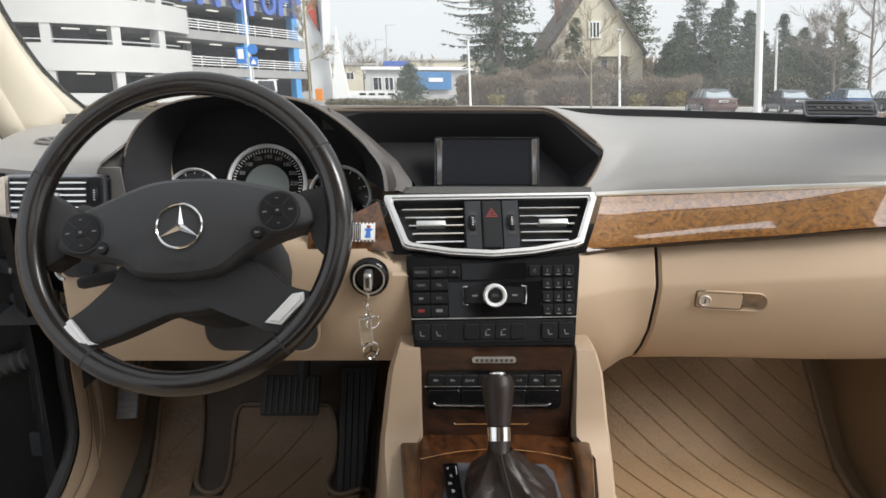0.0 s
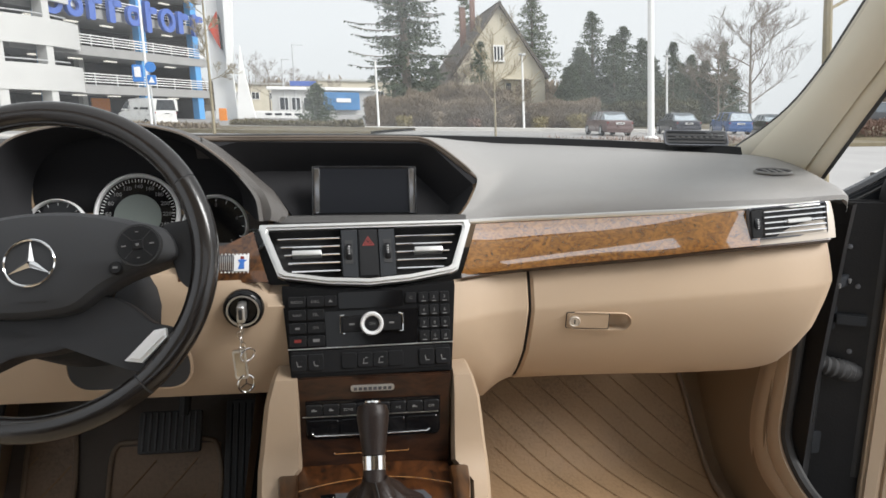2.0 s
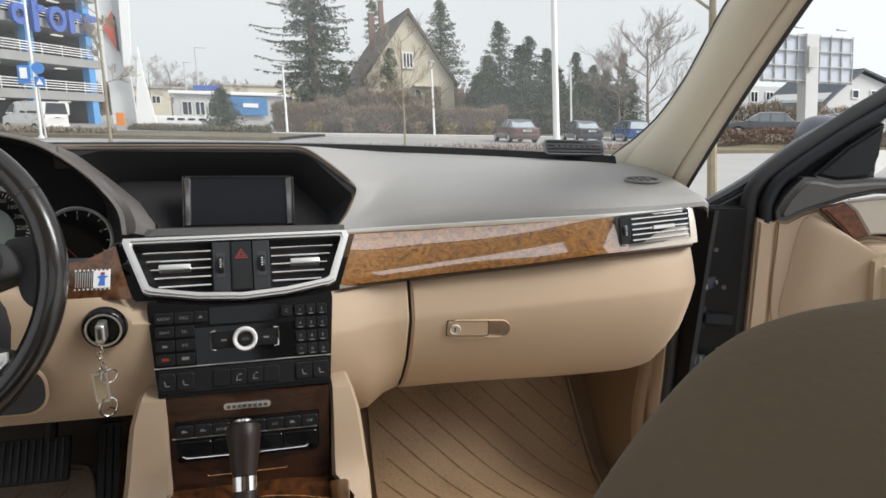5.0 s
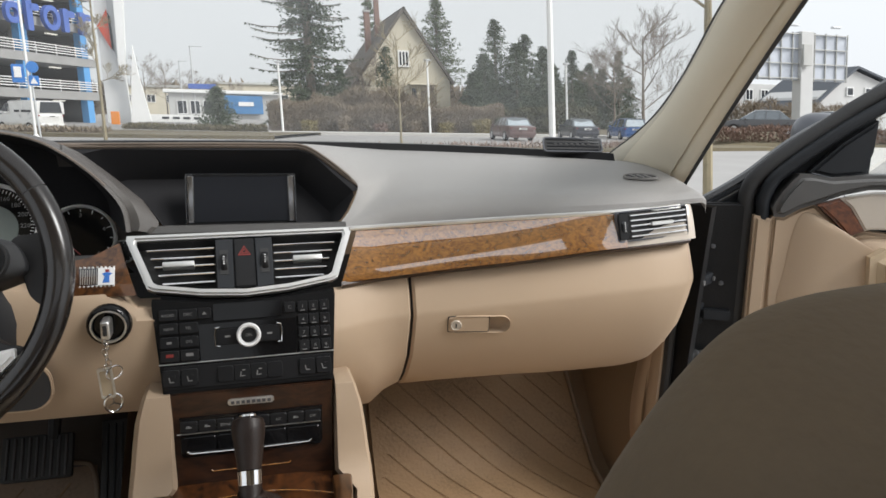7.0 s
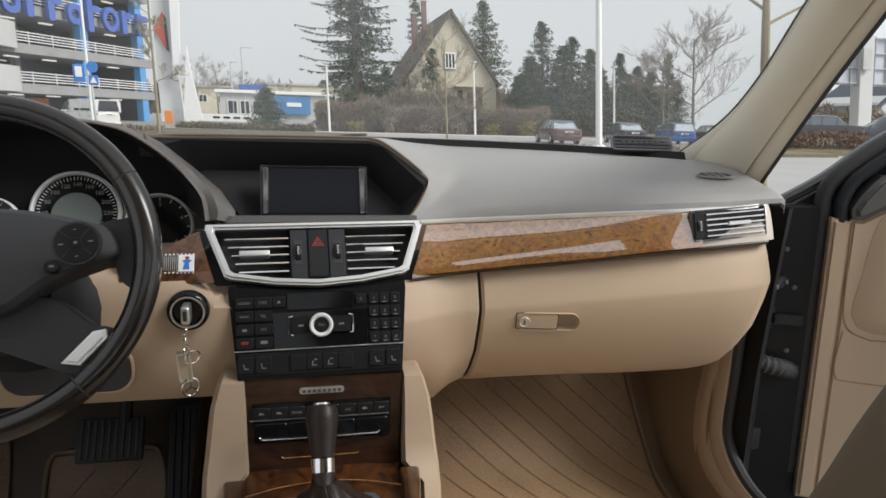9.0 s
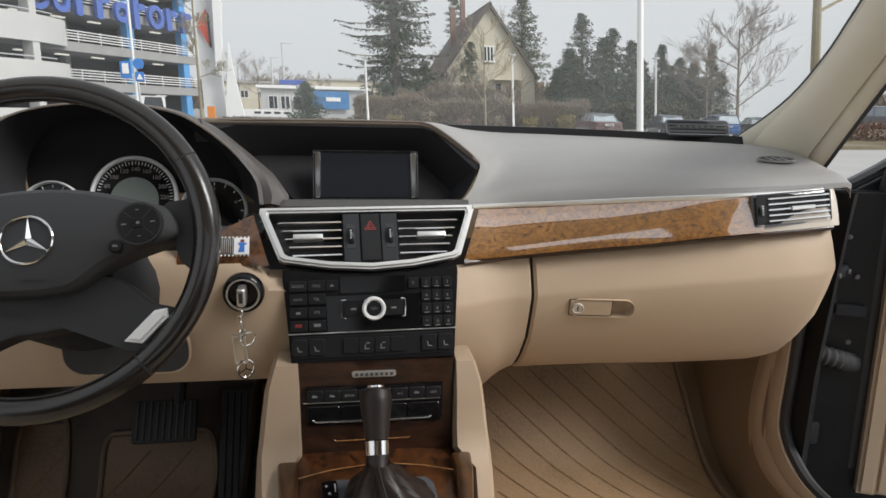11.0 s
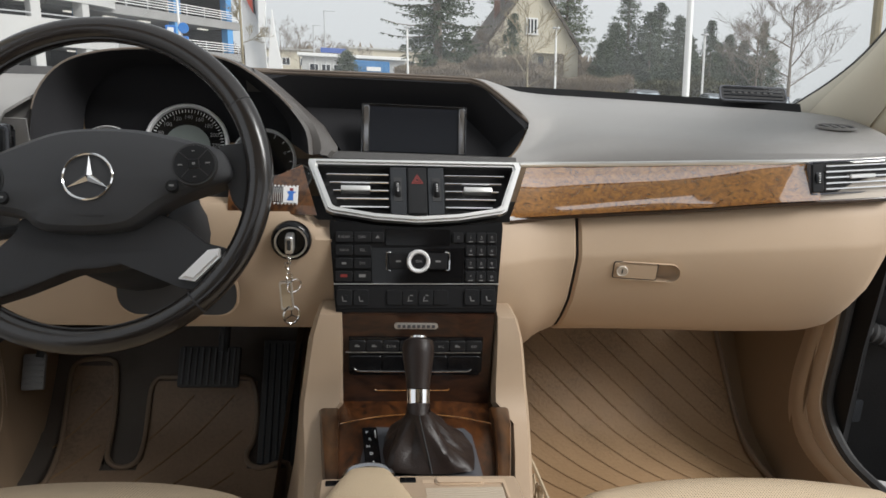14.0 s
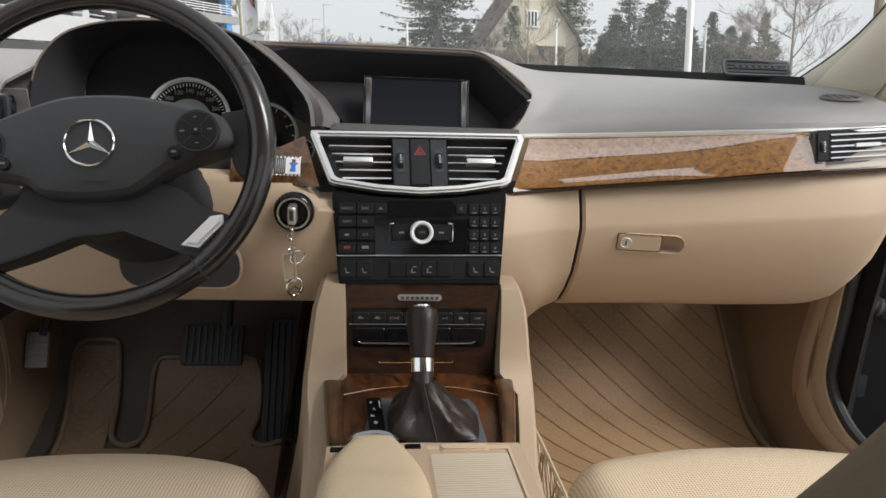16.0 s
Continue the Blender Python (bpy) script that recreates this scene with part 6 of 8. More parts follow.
pm_ = mat_skin([(y, [0.235 + (0.70 - 0.235) * i / 8 for i in range(9)]) for y in ys], "floor_mat", "tan rubber floor mat with diagonal ribs, dusty", MAT_BEIGE, 14, 1)


RUN = [0.0]
for k in range(60):
    ya_, yb_ = 0.70 + 0.01 * k, 0.71 + 0.01 * k
    RUN.append(RUN[-1] + math.hypot(0.01, floor_z(yb_) - floor_z(ya_)))


def run_at(y):
    """Length along the bent floor."""
    k = max(0.0, min(59.99, (y - 0.70) / 0.01))
    return RUN[int(k)] + (RUN[int(k) + 1] - RUN[int(k)]) * (k - int(k))


def clip_rib(x0, y0, dx, xa, xb, ya=0.7, yb=1.27):
    """A straight rib laid over the bent floor, cut off at the mat's sides."""
    pts = []
    for i in range(41):
        y = ya + (yb - ya) * i / 40
        x = x0 + run_at(y) * dx
        if xa < x < xb:
            pts.append((x, y, floor_z(y) + 0.0088))
    return pts


for k in range(19):
    pts = clip_rib(0.26 + 0.056 * k, 0.7, -0.95, 0.245, 0.69)
    if len(pts) > 2:
        part("rib", tube(pts, 0.0008, 5), MAT_BEIGE, pm_)
        part("groove", tube([(x + 0.0035, y, z - 0.0006) for x, y, z in pts], 0.0009, 5), MAT_GROOVE, pm_)
border = spline([(0.70, 0.6, 0.408), (0.70, 0.95, 0.41), (0.695, 1.05, 0.428), (0.70, 1.12, 0.466), (0.69, 1.20, 0.58), (0.675, 1.27, 0.70)], 5)
part("rim", tube(border, 0.006, 8), MAT_RIM, pm_, "raised dark rim")

# driver's mat: heel part, rest part and the notch between them
dm_ = thing("floor_mat", "brown rubber driver mat cut out round the pedals", "floor mat", "car floor mats")
part("mat", grid([[(x, y, floor_z(y) + 0.008) for x in (-0.602, -0.55, -0.44, -0.33, -0.198)] for y in [0.5, 0.8] + [0.90 + 0.013 * k for k in range(11)]]), MAT_DRIVER, dm_)
part("mat", grid([[(x, y, floor_z(y) + 0.008) for x in (-0.603 - 0.016 * (y - 1.03) / 0.15, -0.57, -0.526 - 0.010 * (y - 1.03) / 0.15)] for y in [1.03 + 0.0152 * k for k in range(11)]]), MAT_DRIVER, dm_)
part("mat", grid([[(x, y, floor_z(y) + 0.008) for x in (-0.464, -0.38, -0.272)] for y in [1.03 + 0.0136 * k for k in range(11)]]), MAT_DRIVER, dm_)


def on_floor(pts, lift=0.012):
    return [(x, y, floor_z(y) + lift) for x, y in pts]


rimline = spline([(-0.600, 0.9), (-0.604, 1.04), (-0.616, 1.127), (-0.619, 1.170), (-0.608, 1.184), (-0.58, 1.187), (-0.55, 1.186), (-0.538, 1.175), (-0.529, 1.126), (-0.522, 1.064), (-0.508, 1.040), (-0.485, 1.032), (-0.466, 1.046), (-0.464, 1.080), (-0.470, 1.145), (-0.462, 1.165), (-0.44, 1.168), (-0.37, 1.169), (-0.30, 1.168), (-0.278, 1.160), (-0.267, 1.125), (-0.268, 1.083), (-0.276, 1.060), (-0.271, 1.040), (-0.248, 1.027), (-0.20, 1.036), (-0.196, 0.95), (-0.20, 0.8)], 4)
part("rim", tube(on_floor(rimline), 0.0048, 8), MAT_RIM, dm_, "raised mat rim")
for k in range(9):
    for xa, xb, ya, yb in ((-0.625, -0.54, 0.95, 1.16), (-0.47, -0.29, 0.95, 1.15)):
        pts = clip_rib(-1.0 + 0.075 * k, 0.9, 0.8, xa, xb, ya, yb)
        if len(pts) > 2:
            part("rib", tube(pts, 0.0018, 5), MAT_GROOVE, dm_)
# pedals
ped = thing("brake_pedal", "wide black rubber brake pedal with ribs", "pedal", "pedals")
bmx = Matrix.Translation((-0.343, 1.085, 0.585)) @ pose(0, 0, 0, 58)
part("pad", rbox(0.108, 0.074, 0.016, 0.006, 2, bmx), RUBBER, ped)
for k in range(9):
    part("rib", rbox(0.004, 0.066, 0.004, 0.001, 1, bmx @ Matrix.Translation((-0.044 + 0.011 * k, 0, 0.009))), PEDAL, ped)
part("arm", tube([(-0.320, 1.095, 0.61), (-0.318, 1.14, 0.70), (-0.316, 1.16, 0.85)], 0.010, 8), BLACK, ped)
acc = thing("accelerator_pedal", "tall black ribbed accelerator pedal", "pedal", "pedals")
amx = Matrix.Translation((-0.222, 1.105, 0.505)) @ pose(0, 0, 0, 60)
part("pad", rbox(0.070, 0.235, 0.014, 0.005, 2, amx), RUBBER, acc)
for k in range(5):
    part("rib", rbox(0.004, 0.22, 0.004, 0.001, 1, amx @ Matrix.Translation((-0.024 + 0.012 * k, 0, 0.008))), CHARCOAL, acc)
GREY_PEDAL = mat("worn_grey_pedal_rubber", (0.22, 0.225, 0.23), rough=0.55, vary=0.25, fine=300)
fr = thing("parking_brake_pedal", "small grey ribbed parking brake pedal", "pedal", "pedals")
fmx = Matrix.Translation((-0.629, 1.055, 0.588)) @ pose(0, 0, 0, 62, 0, 6)
part("pad", rbox(0.036, 0.062, 0.012, 0.004, 2, fmx), GREY_PEDAL, fr)
for k in range(5):
    part("rib", rbox(0.032, 0.004, 0.004, 0.001, 1, fmx @ Matrix.Translation((0, -0.02 + 0.010 * k, 0.007))), GREY_PEDAL, fr)
part("arm", tube([(-0.622, 1.065, 0.61), (-0.612, 1.12, 0.70), (-0.605, 1.17, 0.85)], 0.008, 8), BLACK, fr)
# dark sheet standing for the shade under the dashboard
felt = part("bulkhead_felt", grid([[(-0.735, 1.245, 0.60), (-0.20, 1.245, 0.60)], [(-0.735, 1.28, 0.72), (-0.20, 1.28, 0.72)], [(-0.735, 1.33, 0.90), (-0.20, 1.33, 0.90)]]), SHADED_CARPET, None)
tagged(felt, "dark sheet for the shade on the bulkhead above the pedals", "lining", kind="structure")
under = part("under_dash", grid([[(-0.73, 0.86, 0.80), (0.73, 0.93, 0.80)], [(-0.73, 1.10, 0.84), (0.73, 1.10, 0.84)], [(-0.73, 1.35, 0.86), (0.73, 1.35, 0.86)]]), BLACK, None)
tagged(under, "black felt lining below the dashboard", "lining", kind="structure")


# ---- seats ----
PERF = mat("perforated_beige_leather", (0.60, 0.485, 0.345), rough=0.5, vary=0.05, scale=5, fine=500, bump=0.25)
pn, pl = PERF.node_tree.nodes, PERF.node_tree.links
vor = pn.new("ShaderNodeTexVoronoi")
vor.voronoi_dimensions = "2D"
vor.inputs["Scale"].default_value, vor.inputs["Randomness"].default_value = 270, 0.0
pco = pn.new("ShaderNodeTexCoord")
pl.new(pco.outputs["Object"], vor.inputs["Vector"])
hole = pn.new("ShaderNodeMapRange")
hole.inputs["From Min"].default_value, hole.inputs["From Max"].default_value = 0.16, 0.26
pl.new(vor.outputs["Distance"], hole.inputs["Value"])
mixer = pn.new("ShaderNodeMix")
mixer.data_type = "RGBA"
mixer.inputs[6].default_value = (0.16, 0.11, 0.07, 1)
pp = pn["Principled BSDF"]
pl.new(pp.inputs["Base Color"].links[0].from_socket, mixer.inputs[7])
pl.new(hole.outputs[0], mixer.inputs[0])
pl.new(mixer.outputs[2], pp.inputs["Base Color"])


def cushion(x0, x1, y0, y1, z, drop, parent, name="cushion", material=None, crown=0.02):
    rows = []
    for i in range(25):
        t = i / 24
        y = y0 + (y1 - y0) * t
        front = max(0, (t - 0.80) / 0.20)
        row = []
        for j in range(33):
            u = j / 32 * 2 - 1
            edge = max(0, (abs(u) - 0.80) / 0.20)
            inset = 0.035 * front * front * abs(u) ** 2
            xx = (x0 + x1) / 2 + u * ((x1 - x0) / 2 - inset)
            zz = z + crown * (1 - u * u) - drop * (front ** 2.6) - 0.05 * edge ** 2.4 + 0.012 * (abs(u) > 0.55) * (abs(u) - 0.55)
            row.append((xx, y - 0.04 * front * abs(u) ** 3, zz))
        rows.append(row)
    rows.append([(x, y - 0.008, z_ - 0.05) for x, y, z_ in rows[-1]])
    rows.append([(x, y - 0.05, z_ - 0.14) for x, y, z_ in rows[-2]])
    return part(name, grid(rows, thick=-0.01), material or PERF, parent, "perforated beige leather cushion")


# seat leather darkened in colour, because the backrest faces away from the light
SEAT_SHADED = mat("shaded_seat_leather", (0.100, 0.072, 0.042), rough=0.8, vary=0.15, scale=9, fine=300, bump=0.12)
# passenger backrest: shoulder line, inner edge by height
SHOULDER = [(0.55, 0.17), (0.80, 0.12), (0.93, 0.045), (0.965, 0.024), (0.982, 0.028), (1.001, 0.046), (1.03, 0.070), (1.06, 0.091), (1.075, 0.100), (1.089, 0.109), (1.100, 0.1175), (1.106, 0.127), (1.109, 0.138), (1.111, 0.155), (1.1122, 0.185)]


def seat(s, y1, z, back_y, label):
    st = thing("car_seat", label, "car seat", "front seats")
    x0, x1 = (0.180, 0.66) if s > 0 else (-0.66, -0.160)
    cushion(x0, x1, back_y - 0.02, y1, z, 0.045, st)
    for xs in (x0, x1):
        part("base_side", grid([[(xs, back_y - 0.05, z - 0.03), (xs, y1 - 0.05, z - 0.05)], [(xs, back_y - 0.05, 0.42), (xs, y1 - 0.10, 0.42)]]), BEIGE, st)
    piping = [((x0 + 0.06), y, z + 0.004) for y in (back_y, y1 - 0.2, y1 - 0.09)]
    part("seam", tube(spline(piping, 4), 0.0016, 6), BEIGE_DARK, st)
    if s > 0:
        rows = []
        for z_, x_ in SHOULDER + [(1.113, 0.25)]:
            wide = 0.66 - (x_ - 0.15 if x_ > 0.15 else 0)
            th = 0.036 if z_ < 1.08 else 0.036 * max(0.2, 1 - ((z_ - 1.08) / 0.035) ** 2)
            yc = -0.010 + 0.5 * max(0.0, 0.95 - z_) + 0.85 * (0.036 - th)
            x_ -= 0.020 if z_ < 1.085 else 0.020 - 0.012 * min(1.0, (z_ - 1.085) / 0.026)
            rows.append([((x_ + wide) / 2 + (wide - x_) / 2 * math.copysign(abs(math.cos(6.2832 * j / 40)) ** 0.2, math.cos(6.2832 * j / 40)), yc + th * math.copysign(abs(math.sin(6.2832 * j / 40)) ** 0.7, math.sin(6.2832 * j / 40)), z_) for j in range(40)])
        rows = [[tuple(p) for p in r] for r in zip(*[spline([r[j] for r in rows], 3) for j in range(40)])]
        bk = grid(rows, closed=True)
        bk.faces.new([v for v in bk.verts][-40:])
        part("backrest", bk, SEAT_SHADED, st, "padded beige leather backrest, darkened for its shade")
        return st
    rows = []
    XS = x0 - 0.045 if s > 0 else x0 + 0.01
    XE = x1 + 0.03 if s > 0 else x1 - 0.03
    for i in range(17):
        t = i / 16
        zz = z - 0.02 + (1.072 - z + 0.02) * t
        lean = -0.10 * t
        shoulder = max(0, (t - 0.62) / 0.38)
        inset = 0.12 * shoulder ** 2.6
        row = []
        for j in range(28):
            a = 6.2832 * j / 28
            c, d_ = math.cos(a), math.sin(a)
            half = (XE - XS) / 2 - inset
            sc = 1 if t < 0.94 else max(0.25, 1 - ((t - 0.94) / 0.06) ** 2 * 0.7)
            row.append(((XS + XE) / 2 + half * math.copysign(abs(c) ** 0.45, c), back_y + lean + (0.075 if d_ > 0 else 0.06) * sc * math.copysign(abs(d_) ** 0.6, d_), zz))
        rows.append(row)
    bk = grid(rows, closed=True)
    bk.faces.new([v for v in bk.verts][-28:])
    part("backrest", bk, SEAT_SHADED, st, "padded beige leather backrest, darkened for its shade")
    return st


seat(1, 0.705, 0.592, 0.20, "beige leather passenger seat with perforated cushion")
seat(-1, 0.715, 0.600, -0.22, "beige leather driver seat with perforated cushion")

# stowage net on the flank of the console
net = thing("stowage_net", "stretched tan elastic stowage net on the console flank", "net")
net.location.x = -0.022
for k in range(24):
    y = 0.45 + 0.0109 * k
    zig = [(0.178 + 0.012 * (1 - t), y + 0.028 * t + 0.012 * math.sin(7 * t + k), 0.47 + 0.15 * t - 0.08 * max(0, (y - 0.6)) ) for t in [i / 10 for i in range(11)]]
    part("cord", tube(zig, 0.0013, 5), NET, net)
    zag = [(x, y + 0.028 - (q - y), z) for x, q, z in zig]
    part("cord", tube(zag, 0.0013, 5), NET, net)
part("hem", tube(spline([(0.176, 0.735, 0.625), (0.180, 0.66, 0.622), (0.182, 0.45, 0.615)], 6), 0.0024, 6), NET, net, "elastic hem")
part("hem", tube(spline([(0.177, 0.735, 0.622), (0.190, 0.70, 0.53), (0.200, 0.62, 0.47), (0.200, 0.45, 0.46)], 6), 0.0018, 6), NET, net)

# ---- outside ----
ASPHALT = mat("grey_asphalt", (0.29, 0.283, 0.275), rough=0.9, vary=0.18, scale=0.4, fine=30, bump=0.2)
PAVING = mat("pale_concrete_paving", (0.48, 0.465, 0.44), rough=0.9, vary=0.12, scale=0.8, fine=25)
DRYGRASS = mat("dry_verge", (0.13, 0.11, 0.07), rough=1.0, vary=0.35, scale=1.2, fine=20, bump=0.3)
FOLIAGE = mat("dark_conifer_needles", (0.062, 0.080, 0.048), rough=0.8, vary=0.45, scale=0.8, fine=6, island=0.25)
PINE = mat("pine_needles", (0.085, 0.105, 0.055), rough=0.8, vary=0.45, scale=0.8, fine=6, island=0.25)
BROWN_TWIG = mat("winter_hedge_twigs", (0.190, 0.155, 0.115), rough=0.95, vary=0.4, scale=0.7, fine=8, island=0.25)
RED_TWIG = mat("reddish_shrub_twigs", (0.16, 0.105, 0.082), rough=0.95, vary=0.4, scale=1.0, fine=8, island=0.25)
BARK = mat("grey_brown_bark", (0.20, 0.17, 0.14), rough=0.95, vary=0.3, scale=6, fine=40, bump=0.4)
PALE_BARK = mat("pale_sapling_bark", (0.27, 0.23, 0.15), rough=0.9, vary=0.25, scale=8, fine=40)
RENDER_CREAM = mat("cream_render", (0.60, 0.55, 0.44), rough=0.9, vary=0.1, scale=0.6, fine=12)
ROOF_GREY = mat("grey_brown_roof_tiles", (0.11, 0.095, 0.08), rough=0.85, vary=0.3, scale=1.5, fine=14, bump=0.4)
BRICK_RED = mat("red_chimney_brick", (0.235, 0.150, 0.125), rough=0.9, vary=0.25, scale=3, fine=18)
WHITE_PANEL = mat("white_cladding", (0.52, 0.52, 0.51), rough=0.6, vary=0.05, scale=0.5, fine=8)
CONCRETE = mat("light_concrete", (0.46, 0.46, 0.44), rough=0.85, vary=0.12, scale=0.6, fine=10)
STEEL_BLUE = mat("bright_blue_paint", (0.10, 0.33, 0.66), rough=0.5, vary=0.1, scale=1)
SIGN_BLUE = mat("deep_blue_sign", (0.075, 0.14, 0.44), rough=0.4, vary=0.08)
SIGN_RED = mat("red_sign_panel", (0.72, 0.10, 0.05), rough=0.45, vary=0.08)
GALV = mat("galvanised_steel", (0.55, 0.56, 0.57), rough=0.5, metal=0.4, vary=0.1)
WHITE_POLE = mat("white_painted_steel", (0.85, 0.85, 0.84), rough=0.5, vary=0.05)
GREY_SLAB = mat("grey_deck_concrete", (0.30, 0.30, 0.295), rough=0.85, vary=0.12, scale=0.6, fine=10)
LAMP = mat("lit_strip_lamp", (0.9, 0.9, 0.85), rough=0.5)
LAMP.node_tree.nodes["Principled BSDF"].inputs["Emission Color"].default_value = (1.0, 0.96, 0.88, 1)
LAMP.node_tree.nodes["Principled BSDF"].inputs["Emission Strength"].default_value = 0.7
# dark grey that stands for the shade inside the parking decks
DECK_SHADE = mat("parking_deck_shade", (0.10, 0.098, 0.095), rough=0.9, vary=0.2, scale=0.4)
WIN_DARK = mat("dark_window_glass", (0.03, 0.034, 0.04), rough=0.12, vary=0.2)
TINT_RED = mat("red_tail_lamp", (0.26, 0.015, 0.015), rough=0.2, vary=0.1)
SKYGLASS = mat("sky_reflecting_glass", (0.62, 0.68, 0.72), rough=0.12, metal=0.8, vary=0.2)
CAR_GLASS = mat("car_window_glass", (0.20, 0.22, 0.235), rough=0.08, metal=0.6, vary=0.2)
TYRE = mat("tyre_rubber", (0.02, 0.02, 0.02), rough=0.85, vary=0.2)
ORANGE = mat("orange_panel", (0.75, 0.25, 0.03), rough=0.5, vary=0.1)


def gz(x, y):
    """The ground: level round the car, rising gently outwards."""
    r = math.hypot(x, y)
    t = min(1, max(0, (r - 5) / 22))
    return 0.42 * t * t * (3 - 2 * t) + 0.009 * max(0, min(r, 110) - 40)


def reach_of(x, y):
    """How far a place of the plan below is pushed along its sight line."""
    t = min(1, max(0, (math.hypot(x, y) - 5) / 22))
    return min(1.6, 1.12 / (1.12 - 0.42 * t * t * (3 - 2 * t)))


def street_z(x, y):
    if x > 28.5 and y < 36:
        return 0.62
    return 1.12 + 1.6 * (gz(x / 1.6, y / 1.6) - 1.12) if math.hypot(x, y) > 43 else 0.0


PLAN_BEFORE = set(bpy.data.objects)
rings = [0.02, 1.5, 3, 5, 7, 9, 11, 13, 16, 19, 22, 25, 28, 32, 36, 40, 46, 52, 60, 70, 80, 95, 110, 150, 250, 500, 1200, 3000]
rows = []
for r in rings:
    rows.append([(r * math.cos(6.2832 * j / 72), r * math.sin(6.2832 * j / 72), gz(r, 0)) for j in range(72)])
gr = part("ground", grid(rows, closed=True), ASPHALT, None)
tagged(gr, "worn grey asphalt of the car park and street", "ground", kind="structure")


def strip_on_ground(name, pts_a, pts_b, lift, material, label, category, h=0.0):
    """A raised band between two lines on the ground, with a kerb face."""
    rows = []
    n = 24
    for i in range(n + 1):
        t = i / n
        a, b = curve2(pts_a, t), curve2(pts_b, t)
        za, zb = gz(*a), gz(*b)
        row = [(a[0], a[1], za - 0.05), (a[0], a[1], za + lift)]
        for k in range(1, 8):
            q = (a[0] + (b[0] - a[0]) * k / 8, a[1] + (b[1] - a[1]) * k / 8)
            row.append((q[0], q[1], gz(*q) + lift))
        row += [(b[0], b[1], zb + lift), (b[0], b[1], zb - 0.05)]
        rows.append(row)
    ob = part(name, grid(rows), material, None)
    return tagged(ob, label, category, kind="structure")


def curve2(pts, t):
    k = t * (len(pts) - 1)
    i = min(int(k), len(pts) - 2)
    return lerp(pts[i], pts[i + 1], k - i)


strip_on_ground("pavement", [(-30, 30.2), (40, 30.2)], [(-30, 32.6), (40, 32.6)], 0.12, PAVING, "pale concrete pavement along the hedge", "pavement")
strip_on_ground("verge", [(-2.5, 17.5), (16, 17.5)], [(-2.5, 19.2), (16, 19.2)], 0.10, DRYGRASS, "dry verge with low shrubs between car park and street", "verge")
strip_on_ground("verge", [(-14, 25), (1.0, 24)], [(-14, 33), (3.2, 30)], 0.12, DRYGRASS, "dry grass island with shrubs", "verge")
strip_on_ground("pavement", [(-16, 20), (3, 21.2)], [(-16, 21.6), (3, 22.4)], 0.02, PAVING, "pale paving beside the street", "pavement")
strip_on_ground("verge", [(2, 33.5), (34, 33.5)], [(2, 60), (50, 60)], 0.14, DRYGRASS, "garden ground behind the hedge", "verge")
strip_on_ground("pavement", [(9, 10.5), (24, 22)], [(10.2, 9.4), (25.5, 21)], 0.10, PAVING, "pale paving along the street", "pavement")


def soup(tris):
    """A mesh of loose small blades."""
    v = [p for t in tris for p in t]
    me = bpy.data.meshes.new("blades")
    f, i = [], 0
    for t in tris:
        f.append(tuple(range(i, i + len(t))))
        i += len(t)
    me.from_pydata(v, [], f)
    return me


def blades(name, tris, material, parent, label=""):
    ob = new(name, soup(tris))
    ob.data.materials.append(material)
    ob.parent = parent
    if label:
        ob["label"] = label
    return ob


def sprig(rng, p, d, size, spread=0.5, width=0.26):
    """A small pointed blade near p, roughly along d."""
    d = Vector(d).normalized()
    o = Vector((rng.uniform(-1, 1), rng.uniform(-1, 1), rng.uniform(-1, 1)))
    d = (d + o * spread).normalized()
    s = d.cross(Vector((rng.uniform(-1, 1), rng.uniform(-1, 1), rng.uniform(-1, 1)))).normalized() * size * width
    p = Vector(p)
    return (tuple(p - s), tuple(p + d * size), tuple(p + s))


